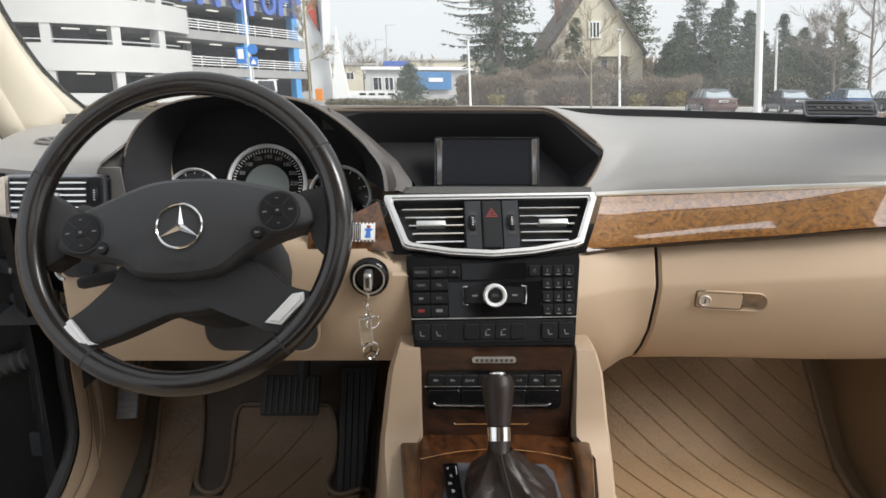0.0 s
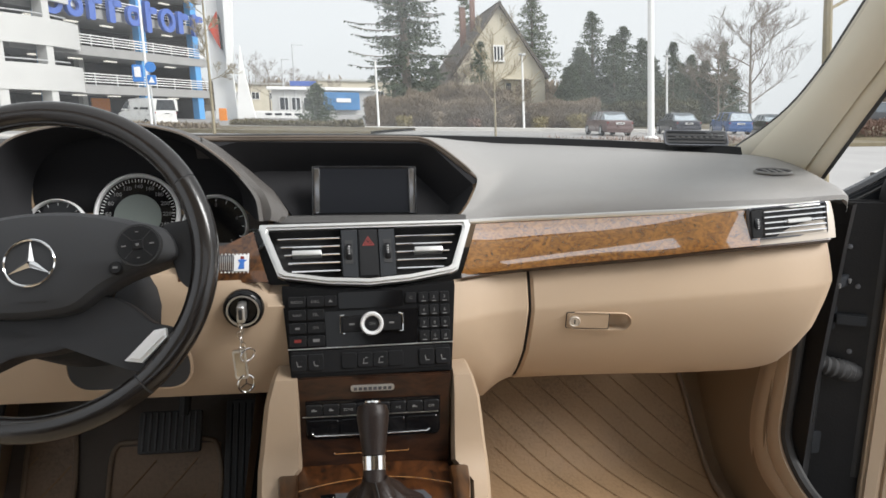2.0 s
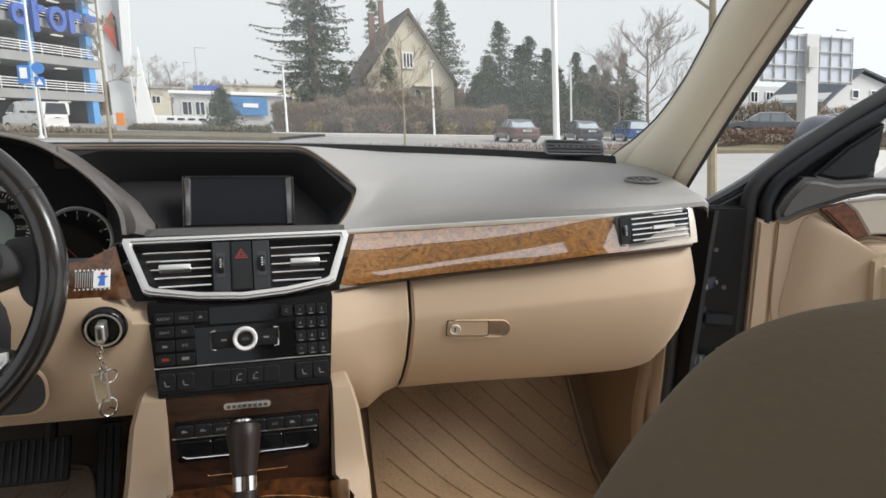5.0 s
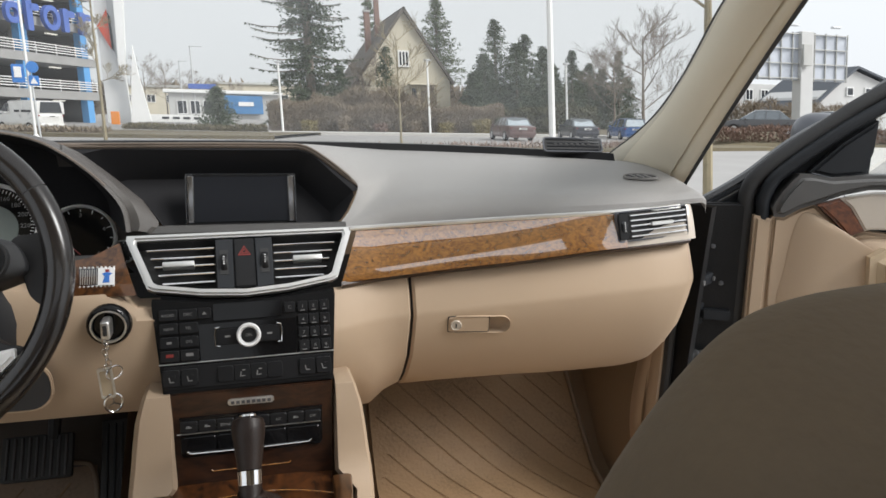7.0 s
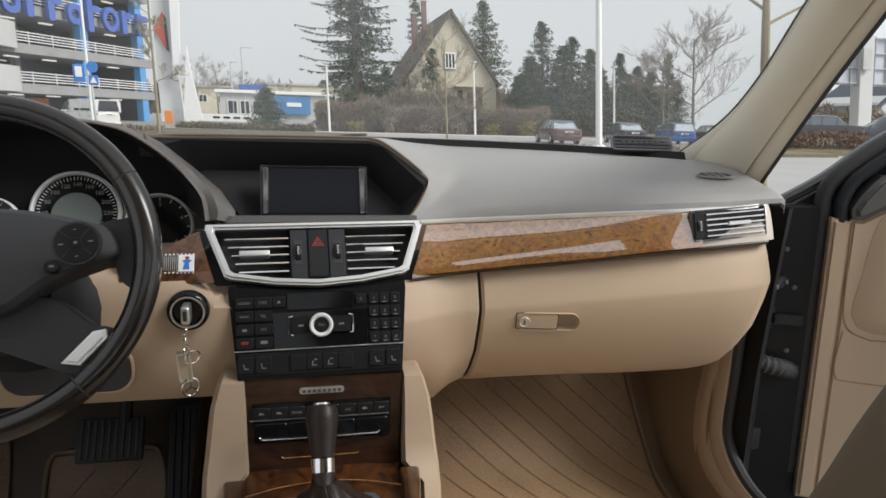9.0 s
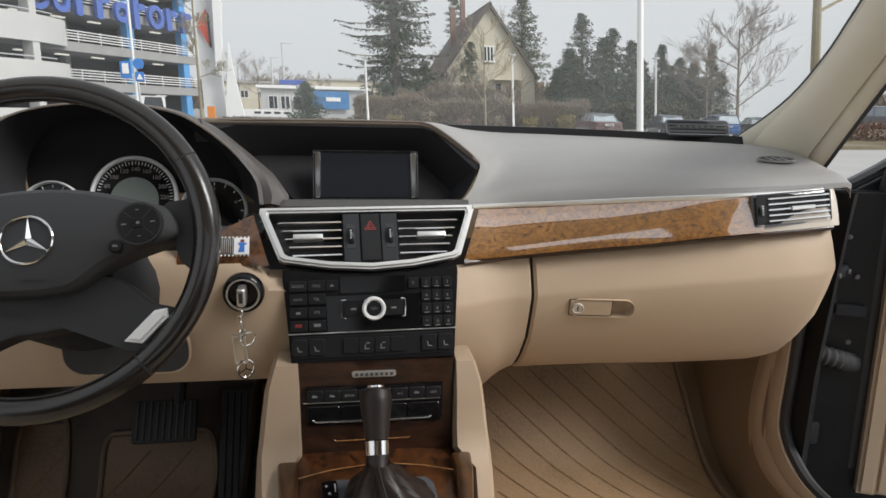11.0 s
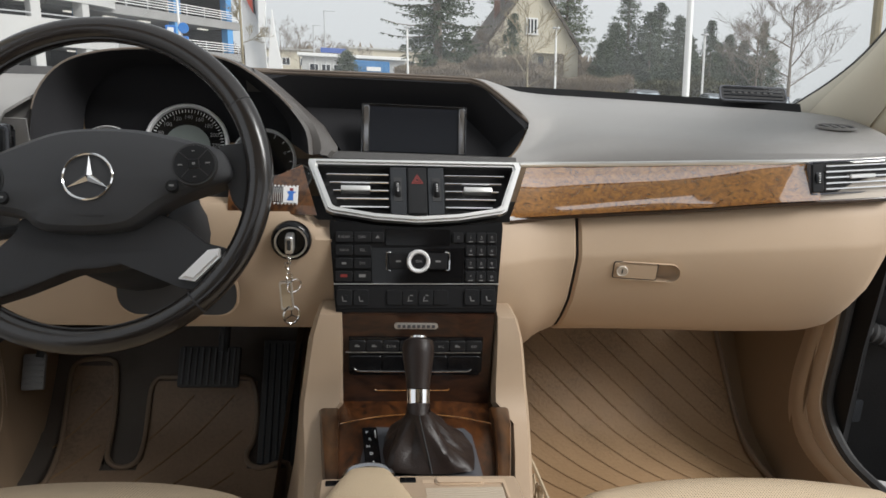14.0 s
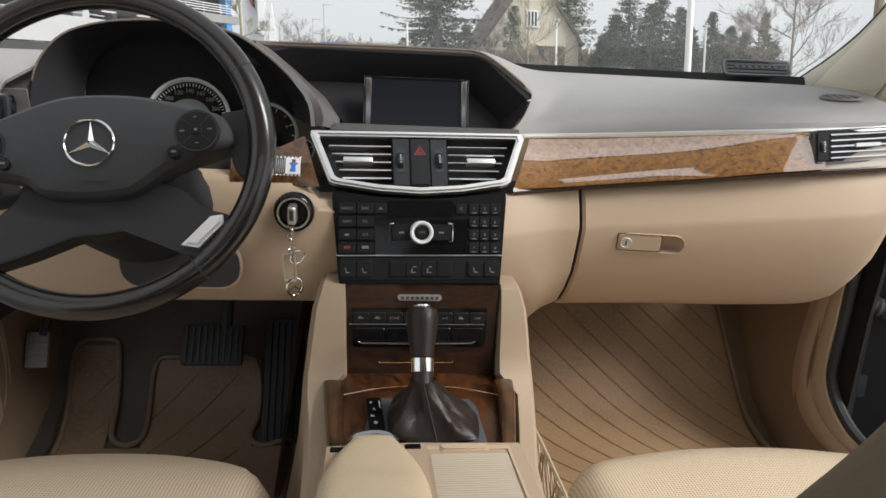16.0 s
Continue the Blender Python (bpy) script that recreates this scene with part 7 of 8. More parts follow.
def conifer(x, y, h, r, seed, material=FOLIAGE, density=1.0, start=0.06, droop=0.25, label="tall dark conifer", ragged=0.35, reach=0.0):
    rng = random.Random(seed)
    z0 = gz(x, y)
    tree = thing("conifer", label, "tree", "garden trees", at=(0, 0, 0))
    part("trunk", tube([(x, y, z0 - 0.1), (x + 0.02 * h * rng.uniform(-1, 1) * 0.3, y, z0 + h * 0.5), (x, y, z0 + h * 0.97)], [0.022 * h, 0.014 * h, 0.004 * h], 8), BARK, tree)
    tris, limbs = [], []
    n = int(46 * density)
    for i in range(n):
        t = start + (1 - start) * (i + rng.random()) / n
        z = z0 + h * t
        for k in range(5):
            a = rng.uniform(0, 6.2832)
            ln = r * (1 - t) ** 0.75 * rng.uniform(1 - ragged, 1.1) + 0.03 * h * (1 - t) + 0.12
            d = Vector((math.cos(a), math.sin(a), 0))
            steps = max(3, int(ln / 0.24))
            for s in range(steps):
                q = (s + rng.random()) / steps
                p = Vector((x, y, z)) + d * ln * q + Vector((0, 0, ln * (0.10 * q - droop * q * q)))
                for _ in range(9):
                    pp = p + Vector((rng.uniform(-1, 1), rng.uniform(-1, 1), rng.uniform(-1, 0.6))) * 0.13
                    tris.append(sprig(rng, pp, d + Vector((0, 0, -0.35)), rng.uniform(0.07, 0.18) * (0.75 + 0.03 * h), 0.85))
    if reach:
        bm = bmesh.new()
        for i in range(34):
            t = 0.22 + 0.62 * (i + rng.random()) / 34
            a = rng.choice((0.0, 3.14)) + rng.uniform(-0.7, 0.7)
            ln = reach * rng.uniform(0.6, 1.1) * (1.15 - t) ** 0.6
            d = Vector((math.cos(a), math.sin(a), 0))
            pts = [Vector((x, y, z0 + h * t)) + d * ln * q + Vector((0, 0, ln * (-0.22 * q + 0.20 * q ** 2.5))) for q in (0, 0.25, 0.5, 0.75, 1.0)]
            tb = tube([tuple(p) for p in pts], [0.05, 0.04, 0.03, 0.02, 0.01], 4)
            me = bpy.data.meshes.new("t")
            tb.to_mesh(me)
            tb.free()
            bm.from_mesh(me)
            bpy.data.meshes.remove(me)
            for k in range(60):
                q = 0.25 + 0.75 * rng.random()
                j = min(3, int(q * 4))
                p = pts[j].lerp(pts[j + 1], q * 4 - j)
                tris.append(sprig(rng, p, d * 0.5 + Vector((0, 0, -0.8)), rng.uniform(0.08, 0.20), 0.6))
        part("limbs", bm, BARK, tree, "long drooping side branches")
    blades("crown", tris, material, tree, "dense ragged needle crown")
    return tree


def bare_branches(rng, p, d, ln, rad, depth, out):
    pts, radii = [tuple(p)], [rad]
    q = Vector(p)
    n = 4
    for i in range(n):
        d = (d + Vector((rng.uniform(-1, 1), rng.uniform(-1, 1), rng.uniform(-0.4, 0.9))) * 0.16).normalized()
        q = q + d * ln / n
        pts.append(tuple(q))
        radii.append(rad * (1 - 0.55 * (i + 1) / n))
        if depth > 0 and i >= 1:
            for _ in range(2):
                dd = (d + Vector((rng.uniform(-1, 1), rng.uniform(-1, 1), rng.uniform(-0.45, 0.75))) * 0.95).normalized()
                bare_branches(rng, q, dd, ln * rng.uniform(0.45, 0.7), radii[-1] * 0.55, depth - 1, out)
    out.append((pts, radii))


def bare_tree(x, y, h, rad, seed, label, material=BARK, depth=3, fork=0.35, lean=(0, 0), slim=1.0):
    rng = random.Random(seed)
    z0 = gz(x, y)
    tree = thing("bare_tree", label, "tree", "leafless trees")
    top = Vector((x + lean[0] * h * fork, y + lean[1] * h * fork, z0 + h * fork))
    part("trunk", tube([(x, y, z0 - 0.1), tuple(top), (x + lean[0] * h * 0.8, y, z0 + h * 0.8)], [rad, rad * 0.75, rad * 0.25], 8), material, tree)
    limbs = []
    for k in range(9):
        t = fork + (0.78 - fork) * k / 8
        p = Vector((x + lean[0] * h * t, y + lean[1] * h * t, z0 + h * t))
        a = k * 2.4 + rng.uniform(-0.5, 0.5)
        bare_branches(rng, p, Vector((math.cos(a), math.sin(a), rng.uniform(0.35, 0.9))).normalized(), h * 0.30 * slim * (1.15 - 0.5 * k / 8), rad * 0.34, depth - 1, limbs)
    bm = bmesh.new()
    for pts, radii in limbs:
        tb = tube(pts, [max(r_, 0.0045) for r_ in radii], 4)
        me = bpy.data.meshes.new("t")
        tb.to_mesh(me)
        tb.free()
        bm.from_mesh(me)
        bpy.data.meshes.remove(me)
    part("branches", bm, material, tree, "bare winter branches")
    return tree


def shrub_band(name, label, x0, x1, y0, y1, h0, h1, count, material, seed, size=0.45, kind="stuff", width=0.26, spread=1.0):
    """A band of twiggy growth between two ends, uneven on top."""
    rng = random.Random(seed)
    tris = []
    for i in range(count):
        t = rng.random()
        x = x0 + (x1 - x0) * t
        y = y0 + (y1 - y0) * t + rng.uniform(-0.7, 0.7)
        top = h0 + (h1 - h0) * t
        top *= 0.86 + 0.14 * math.sin(x * 2.1 + seed) * math.cos(x * 0.7) + rng.uniform(-0.06, 0.06)
        z = gz(x, y) + top * rng.random() ** 0.7
        tris.append(sprig(rng, (x, y, z), (0, 0, 1), size * rng.uniform(0.5, 1.2), spread, width))
    ob = new(name, soup(tris))
    ob.data.materials.append(material)
    return tagged(ob, label, "hedge", kind=kind)


# hedge and gardens
shrub_band("hedge", "brown leafless hedge along the pavement", 1.2, 13.0, 34, 34, 1.65, 1.55, 62000, BROWN_TWIG, 3, 0.21, width=0.075, spread=0.9)
shrub_band("hedge", "tall brown tangle of creepers behind the hedge", 3.5, 10.0, 35.5, 36, 2.1, 2.6, 26000, BROWN_TWIG, 5, 0.32, width=0.055, spread=1.0)
OCHRE = mat("ochre_winter_shrub", (0.20, 0.165, 0.075), rough=0.95, vary=0.4, scale=1, fine=8, island=0.25)
for x_, w_, h_, m_, n_ in ((3.0, 0.7, 0.62, OCHRE, 31), (4.6, 0.5, 0.8, BROWN_TWIG, 32), (6.4, 0.6, 0.55, RED_TWIG, 33), (8.0, 0.8, 0.7, BROWN_TWIG, 34), (9.7, 0.7, 0.75, OCHRE, 35), (11.6, 0.9, 0.85, OCHRE, 36), (12.8, 0.8, 1.1, FOLIAGE, 37)):
    shrub_band("shrub", "small winter shrub at the foot of the hedge", x_ - w_ / 2, x_ + w_ / 2, 33.3, 33.3, h_, h_, 900, m_, n_, 0.13)
shrub_band("shrubs", "green-brown garden shrubs behind the hedge", 9.5, 19.5, 35.5, 36, 1.2, 1.9, 13000, mat("olive_shrub", (0.075, 0.075, 0.04), rough=0.9, vary=0.4, scale=1, fine=8, island=0.25), 9, 0.24)
shrub_band("low_shrubs", "low reddish shrubs on the verge", 2.0, 12.5, 18.3, 18.3, 0.16, 0.26, 2400, mat("pale_red_twigs", (0.25, 0.185, 0.155), rough=0.95, vary=0.35, island=0.25), 11, 0.17, width=0.10)
shrub_band("low_shrubs", "low shrubs on the grass island", -12, -4.5, 26, 26, 0.25, 0.3, 4000, BROWN_TWIG, 12, 0.16)
shrub_band("low_shrubs", "low shrubs under the small pine", -5, 1.0, 33, 31, 0.35, 0.35, 4500, mat("dark_green_shrub", (0.115, 0.100, 0.062), rough=0.9, vary=0.4, island=0.25), 13, 0.16)
shrub_band("shrubs", "brown winter shrubs behind the parked cars", 38, 56, 50, 50, 2.9, 2.5, 8000, BROWN_TWIG, 16, 0.42, width=0.10)

conifer(3.72, 38, 13.5, 2.1, 21, density=2.6, droop=0.12, start=0.03, label="tall dark spruce with drooping side branches", ragged=0.5, reach=3.6)
conifer(5.4, 39, 3.6, 1.6, 22, density=0.8, label="dark spruce beside the house", ragged=0.5)
conifer(8.24, 40, 4.85, 1.05, 23, density=0.9, droop=0.02, label="pointed brown-green conifer in front of the house")
for i, (x, y, h, r) in enumerate(((14.0, 39, 4.4, 1.7), (15.1, 40, 6.4, 1.9), (16.0, 39, 5.0, 1.6), (17.0, 40, 5.7, 1.8), (18.2, 40, 5.0, 1.6), (19.2, 41, 4.2, 1.5), (13.0, 38, 3.3, 1.2))):
    conifer(x, y, h * 1.04, r * 1.15, 31 + i, density=1.25, start=0.02, droop=0.05, label="dense dark garden conifer behind the hedge")
for i, (x, y, h, r) in enumerate(((23.2, 46, 5.7, 1.1), (27.0, 46, 5.8, 1.0), (25.1, 47, 4.9, 1.5), (24.3, 47, 4.4, 1.4), (26.2, 47, 4.6, 1.4), (21.8, 46, 4.1, 1.4), (28.3, 47, 4.0, 1.3))):
    conifer(x, y, h, r, 41 + i, density=1.1, start=0.02, droop=0.1, label="dark pointed spruce beyond the cars")
conifer(13.4, 47, 8.9, 3.0, 51, PINE, 1.2, 0.35, 0.05, "tall open pine behind the house", 0.6)
conifer(9.6, 52, 10.2, 1.5, 52, PINE, 0.8, 0.3, 0.05, "tall pine behind the house roof", 0.6)
conifer(-1.15, 36, 2.1, 1.05, 53, FOLIAGE, 0.75, 0.04, -0.30, "small bushy pine on the grass island", 0.4)
bare_tree(3.20, 14, 3.3, 0.030, 61, "thin leafless sapling beside the street", PALE_BARK, 3, 0.30, slim=0.60)
bare_tree(5.48, 7.0, 4.6, 0.062, 62, "pale-barked young street tree without leaves", PALE_BARK, 3, 0.5, (-0.01, 0))
bare_tree(-3.52, 20, 6.6, 0.050, 63, "leafless street tree with pale trunk", PALE_BARK, 4, 0.25, slim=0.20)
bare_tree(19.3, 30.5, 6.2, 0.10, 64, "spreading leafless tree by the parked cars", BARK, 4, 0.22)
bare_tree(22.0, 38, 5.2, 0.10, 65, "leafless tree behind the parked cars", BARK, 4, 0.2)
bare_tree(7.0, 41, 4.3, 0.09, 66, "leafless garden tree by the house", BARK, 4, 0.25)
for i, (x, y, h) in enumerate(((-6.5, 100, 6.6), (-3.5, 105, 6.0), (-9.5, 98, 7.4), (-13.5, 110, 9), (-1.0, 110, 5.5))):
    bare_tree(x, y, h, 0.10, 71 + i, "distant leafless tree beyond the shops", BARK, 4, 0.25, slim=0.8)
far = shrub_band("far_woods", "distant grey-brown treeline", -30, 70, 130, 120, 4.5, 6.5, 5000, BROWN_TWIG, 81, 2.2)
far["category"] = "woods"

# ---- house ----
hs = thing("house", "cream rendered house with a steep grey roof and brick chimneys", "house")
Z0 = gz(9.5, 42)
gable = [(7.02, Z0), (12.70, Z0), (12.70, 3.80), (9.95, 7.66), (7.02, 3.64)]
XZ = lambda y: Matrix(((1, 0, 0, 0), (0, 0, 1, y), (0, 1, 0, 0), (0, 0, 0, 1)))
part("wall", plate(gable, 9.0, 0, 1, XZ(42.0)), RENDER_CREAM, hs, "cream rendered gable wall")
for sx, pts in ((-1, ((9.93, 7.90), (6.30, 2.85))), (1, ((9.93, 7.90), (12.98, 3.45)))):
    (xa, za), (xb, zb) = pts
    part("roof", grid([[(xa + (xb - xa) * t, y, za + (zb - za) * t) for t in (0, 0.25, 0.5, 0.75, 1)] for y in (41.75, 44, 47, 51.4)], thick=0.16 * sx), ROOF_GREY, hs, "steep grey tiled roof")
for x, y, w, z in ((8.38, 46, 0.36, 8.1), (9.06, 46, 0.32, 8.95)):
    part("chimney", rbox(w, w, 3.2, 0.02, 1, Matrix.Translation((x, y, z - 1.6))), BRICK_RED, hs, "red brick chimney")
    part("chimney_cap", rbox(w + 0.1, w + 0.1, 0.12, 0.02, 1, Matrix.Translation((x, y, z))), CONCRETE, hs)


def wall_window(parent, x, y, z, w, h, panes=2, frame=WHITE_POLE):
    wn_ = part("window", rbox(w, 0.06, h, 0.0, 1, Matrix.Translation((x, y, z))), WIN_DARK, parent, "dark window")
    for fx, fz, fw, fh in ((0, h / 2, w + 0.12, 0.09), (0, -h / 2, w + 0.16, 0.09), (-w / 2, 0, 0.09, h), (w / 2, 0, 0.09, h)):
        part("window_frame", rbox(fw, 0.12, fh, 0.01, 1, Matrix.Translation((x + fx, y - 0.02, z + fz))), frame, wn_)
    for k in range(1, panes):
        part("mullion", rbox(0.07, 0.11, h, 0.0, 1, Matrix.Translation((x - w / 2 + w * k / panes, y - 0.02, z))), frame, wn_)
    return wn_


wall_window(hs, 9.80, 41.98, 4.82, 0.62, 0.90, 3)
wall_window(hs, 10.37, 41.98, 2.60, 0.42, 1.05, 1, RENDER_CREAM)
wall_window(hs, 11.55, 41.98, 2.60, 0.55, 1.10, 1, RENDER_CREAM)
part("canopy", rbox(1.9, 0.5, 0.10, 0.02, 1, Matrix.Translation((10.95, 41.8, 3.30))), RENDER_CREAM, hs)


# ---- parked vehicles ----
def vehicle(name, label, x, y, turn, paint, kind="saloon", L=4.6, W=1.76, H=1.42):
    car = thing(name, label, name.replace("_", " "), "parked vehicles")
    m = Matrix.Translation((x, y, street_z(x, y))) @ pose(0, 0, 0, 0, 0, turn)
    hw, hl = W / 2, L / 2
    belt = 0.90 if kind != "van" else 1.15
    rows = []
    for t, wid, zt in ((-1, 0.78, belt - 0.16), (-0.985, 0.86, belt - 0.03), (-0.93, 0.95, belt + 0.0), (-0.6, 1.0, belt + 0.02), (0, 1.0, belt), (0.45, 1.0, belt - 0.02), (0.62, 0.99, belt - 0.04), (0.93, 0.90, belt - 0.18), (1.0, 0.76, belt - 0.32)):
        w_ = hw * wid
        rows.append([(-w_ * 0.92, t * hl, 0.22), (-w_, t * hl, 0.36), (-w_, t * hl, 0.62), (-w_ * 0.96, t * hl, zt), (0, t * hl, zt + 0.03), (w_ * 0.96, t * hl, zt), (w_, t * hl, 0.62), (w_, t * hl, 0.36), (w_ * 0.92, t * hl, 0.22)])
    body_ = grid(rows)
    for ring in (rows[0], rows[-1]):
        body_.faces.new([body_.verts.new(p) for p in ring])
    part("body", move(body_, m), paint, car)
    prof = {"saloon": ((-0.66, 0.02), (-0.42, 0.93), (-0.1, 1.0), (0.15, 0.95), (0.50, 0.02)), "estate": ((-0.96, 0.05), (-0.84, 0.93), (-0.2, 1.0), (0.15, 0.96), (0.50, 0.02)), "van": ((-0.985, 0.0), (-0.97, 0.96), (-0.3, 1.0), (0.30, 0.96), (0.72, 0.02))}[kind]
    rows = []
    for t, hgt in prof:
        z = belt + (H - belt) * hgt
        wt = hw * (0.95 - 0.20 * hgt if kind != "van" else 0.97 - 0.06 * hgt)
        rows.append([(-hw * 0.95, t * hl, belt), (-wt, t * hl, z - 0.03 * hgt), (-wt * 0.85, t * hl, z + 0.01 * hgt), (0, t * hl, z + 0.03 * hgt), (wt * 0.85, t * hl, z + 0.01 * hgt), (wt, t * hl, z - 0.03 * hgt), (hw * 0.95, t * hl, belt)])
    part("windows", move(grid(rows), m), CAR_GLASS if kind != "van" else paint, car, "dark glasshouse" if kind != "van" else "white load body")
    roofrows = [[(x_, y_, z_ + 0.015) for x_, y_, z_ in r[1:6]] for r in rows[1:4]]
    part("roof", move(grid(roofrows), m), paint, car)
    for s in (-1, 1):
        for i in range(4):
            a, b = rows[i], rows[i + 1]
            k0, k1 = (0, 1) if s < 0 else (6, 5)
            part("pillar", move(tube([a[k0], a[k1]], 0.035, 4), m), paint, car)
        lamp = part("tail_lamp", rbox(0.24, 0.10, 0.10, 0.03, 1, m @ Matrix.Translation((s * hw * 0.76, -hl * 0.972, belt - 0.13))), TINT_RED, car, "red tail lamp")
        part("headlamp", rbox(0.34, 0.12, 0.14, 0.03, 1, m @ Matrix.Translation((s * hw * 0.62, hl * 0.965, belt - 0.30))), WHITE_POLE, car)
        part("door_mirror", rbox(0.18, 0.09, 0.13, 0.03, 1, m @ Matrix.Translation((s * (hw + 0.08), hl * 0.36, belt + 0.03))), paint, car)
        for t in (-0.60, 0.62):
            wh = part("wheel", lathe([(0.20, -0.09), (0.31, -0.10), (0.325, 0), (0.31, 0.10), (0.20, 0.10)], 20, m @ Matrix.Translation((s * (hw - 0.09), t * hl, 0.315)) @ pose(0, 0, 0, 0, 90)), TYRE, car)
            part("rim", lathe([(0, 0.09), (0.05, 0.10), (0.18, 0.085), (0.205, 0.10), (0.21, -0.09)], 16, m @ Matrix.Translation((s * (hw - 0.09), t * hl, 0.315)) @ pose(0, 0, 0, 0, 90 * s)), GALV, wh)
    part("bumper", rbox(W * 0.92, 0.16, 0.22, 0.05, 2, m @ Matrix.Translation((0, -hl * 0.985, 0.45))), paint, car)
    pl_ = part("number_plate", rbox(0.50, 0.02, 0.11, 0.0, 1, m @ Matrix.Translation((0, -hl * 1.0 - 0.03, belt - 0.16))), WHITE_POLE, car, "white number plate")
    part("print", rbox(0.34, 0.01, 0.05, 0.0, 1, m @ Matrix.Translation((0.03, -hl * 1.0 - 0.045, belt - 0.16))), CHARCOAL, pl_)
    part("rear_glass", move(grid([[(-hw * 0.80, prof[0][0] * hl - 0.025, belt + 0.04), (hw * 0.80, prof[0][0] * hl - 0.025, belt + 0.04)], [(-hw * 0.66, prof[1][0] * hl - 0.035, H - 0.07), (hw * 0.66, prof[1][0] * hl - 0.035, H - 0.07)]]), m), SKYGLASS if kind != "van" else WIN_DARK, car, "pale reflecting rear window")
    if kind == "van":
        for s in (-1, 1):
            part("side_window", move(plate([(0.40, belt + 0.08), (0.98, belt + 0.08), (0.62, H - 0.16), (0.40, H - 0.14)], 0.012, 0.0, 1, Matrix(((0, 0, s, s * hw * 0.945), (hl * 0.7, 0, 0, 0), (0, 1, 0, 0), (0, 0, 0, 1)))), m), WIN_DARK, car, "dark cab window")
            for q, wq in ((-1.1, 0.9), (-0.2, 0.5)):
                part("print", move(rbox(0.012, wq, 0.13, 0.0, 1, Matrix.Translation((s * hw * 0.985, q, 1.28))), m), CHARCOAL, car, "dark lettering bar")
        part("windscreen", move(grid([[(-hw * 0.8, 0.69 * hl + 0.03, belt + 0.10), (hw * 0.8, 0.69 * hl + 0.03, belt + 0.10)], [(-hw * 0.72, 0.36 * hl + 0.03, H - 0.10), (hw * 0.72, 0.36 * hl + 0.03, H - 0.10)]]), m), WIN_DARK, car)
    return car


def paint_mat(name, rgb):
    return mat(name, rgb, rough=0.3, metal=0.2, coat=0.7, vary=0.1, scale=2)


vehicle("parked_car", "dull dark red saloon parked by the hedge", 16.2, 40.6, -4, paint_mat("dark_red_paint", (0.14, 0.085, 0.08)))
vehicle("parked_car", "black-blue saloon parked at the kerb", 22.6, 44.2, -9, paint_mat("midnight_paint", (0.025, 0.028, 0.042)))
vehicle("parked_car", "blue estate car parked at the kerb", 27.4, 45.8, -13, paint_mat("mid_blue_paint", (0.05, 0.125, 0.33)), "estate", 4.5, 1.75, 1.50)
vehicle("parked_car", "dark green car parked under the bare tree", 32.4, 49.0, -16, paint_mat("dark_green_paint", (0.04, 0.05, 0.045)))
vehicle("parked_car", "dark grey saloon with red tail lamps behind the clipped hedge", 28.9, 33.6, 52, paint_mat("dark_grey_paint", (0.085, 0.085, 0.09)))
vehicle("parked_car", "grey saloon parked behind the clipped hedge", 33.6, 33.5, 56, paint_mat("grey_paint", (0.12, 0.125, 0.13)))
vehicle("delivery_van", "white delivery van with dark lettering bars", -12.6, 47.8, 47, paint_mat("white_van_paint", (0.80, 0.80, 0.79)), "van", 4.3, 1.78, 1.9)

# ---- poles, signs ----
LEAN_X = 0.0


def pole(name, label, x, y, z_top, rad, material=WHITE_POLE, lamp=False, arm=0.0, category="pole"):
    p = thing(name, label, category, "street poles")
    z0 = gz(x, y)
    hgt = z_top - z0
    part("mast", tube([(x, y, z0 - 0.05), (x + LEAN_X * hgt, y, z_top)], [rad, rad * 0.75], 10), material, p)
    part("foot", lathe([(rad * 2.2, 0), (rad * 2.2, 0.04), (rad * 1.3, 0.10)], 12, Matrix.Translation((x, y, z0))), material, p)
    if lamp:
        part("lantern", rbox(0.30 + arm, 0.22, 0.09, 0.03, 2, Matrix.Translation((x + LEAN_X * hgt + arm / 2, y, z_top + 0.03))), GALV, p, "flat lamp head")
    return p


pole("flag_pole", "tall thick white pole beside the street", 10.36, 22, 9.0, 0.115)
pole("street_lamp", "slim white street lamp on the pavement", 15.85, 32, 4.0, 0.055, lamp=True, category="street lamp")
pole("street_lamp", "slim white street lamp on the pavement", 8.62, 32, 3.9, 0.055, lamp=True, category="street lamp")
pole("street_lamp", "slim white street lamp on the pavement", 1.72, 32, 3.55, 0.055, lamp=True, category="street lamp")
pole("street_lamp", "tall white street lamp by the parking building", -6.2, 24, 7.0, 0.042, lamp=True, category="street lamp")
pole("street_lamp", "distant double-armed grey street lamp", -5.5, 90, 9.4, 0.12, GALV, True, 1.2, category="street lamp")
pole("street_lamp", "distant tall grey street lamp", -6.9, 90, 7.6, 0.10, GALV, True, 0.8, category="street lamp")
TRAFFIC_BLUE = mat("traffic_sign_blue", (0.03, 0.20, 0.60), rough=0.4, vary=0.06)
sg = thing("traffic_sign", "blue traffic signs on a post", "sign")
part("post", tube([(-6.02, 23.8, gz(6, 24)), (-6.1, 23.8, 2.7)], 0.03, 8), GALV, sg)
part("blue_plate", rbox(0.34, 0.03, 0.55, 0.02, 1, Matrix.Translation((-6.42, 23.8, 2.32))), TRAFFIC_BLUE, sg, "blue plate")
part("white_field", rbox(0.20, 0.02, 0.32, 0.01, 1, Matrix.Translation((-6.42, 23.775, 2.36))), WHITE_POLE, sg)
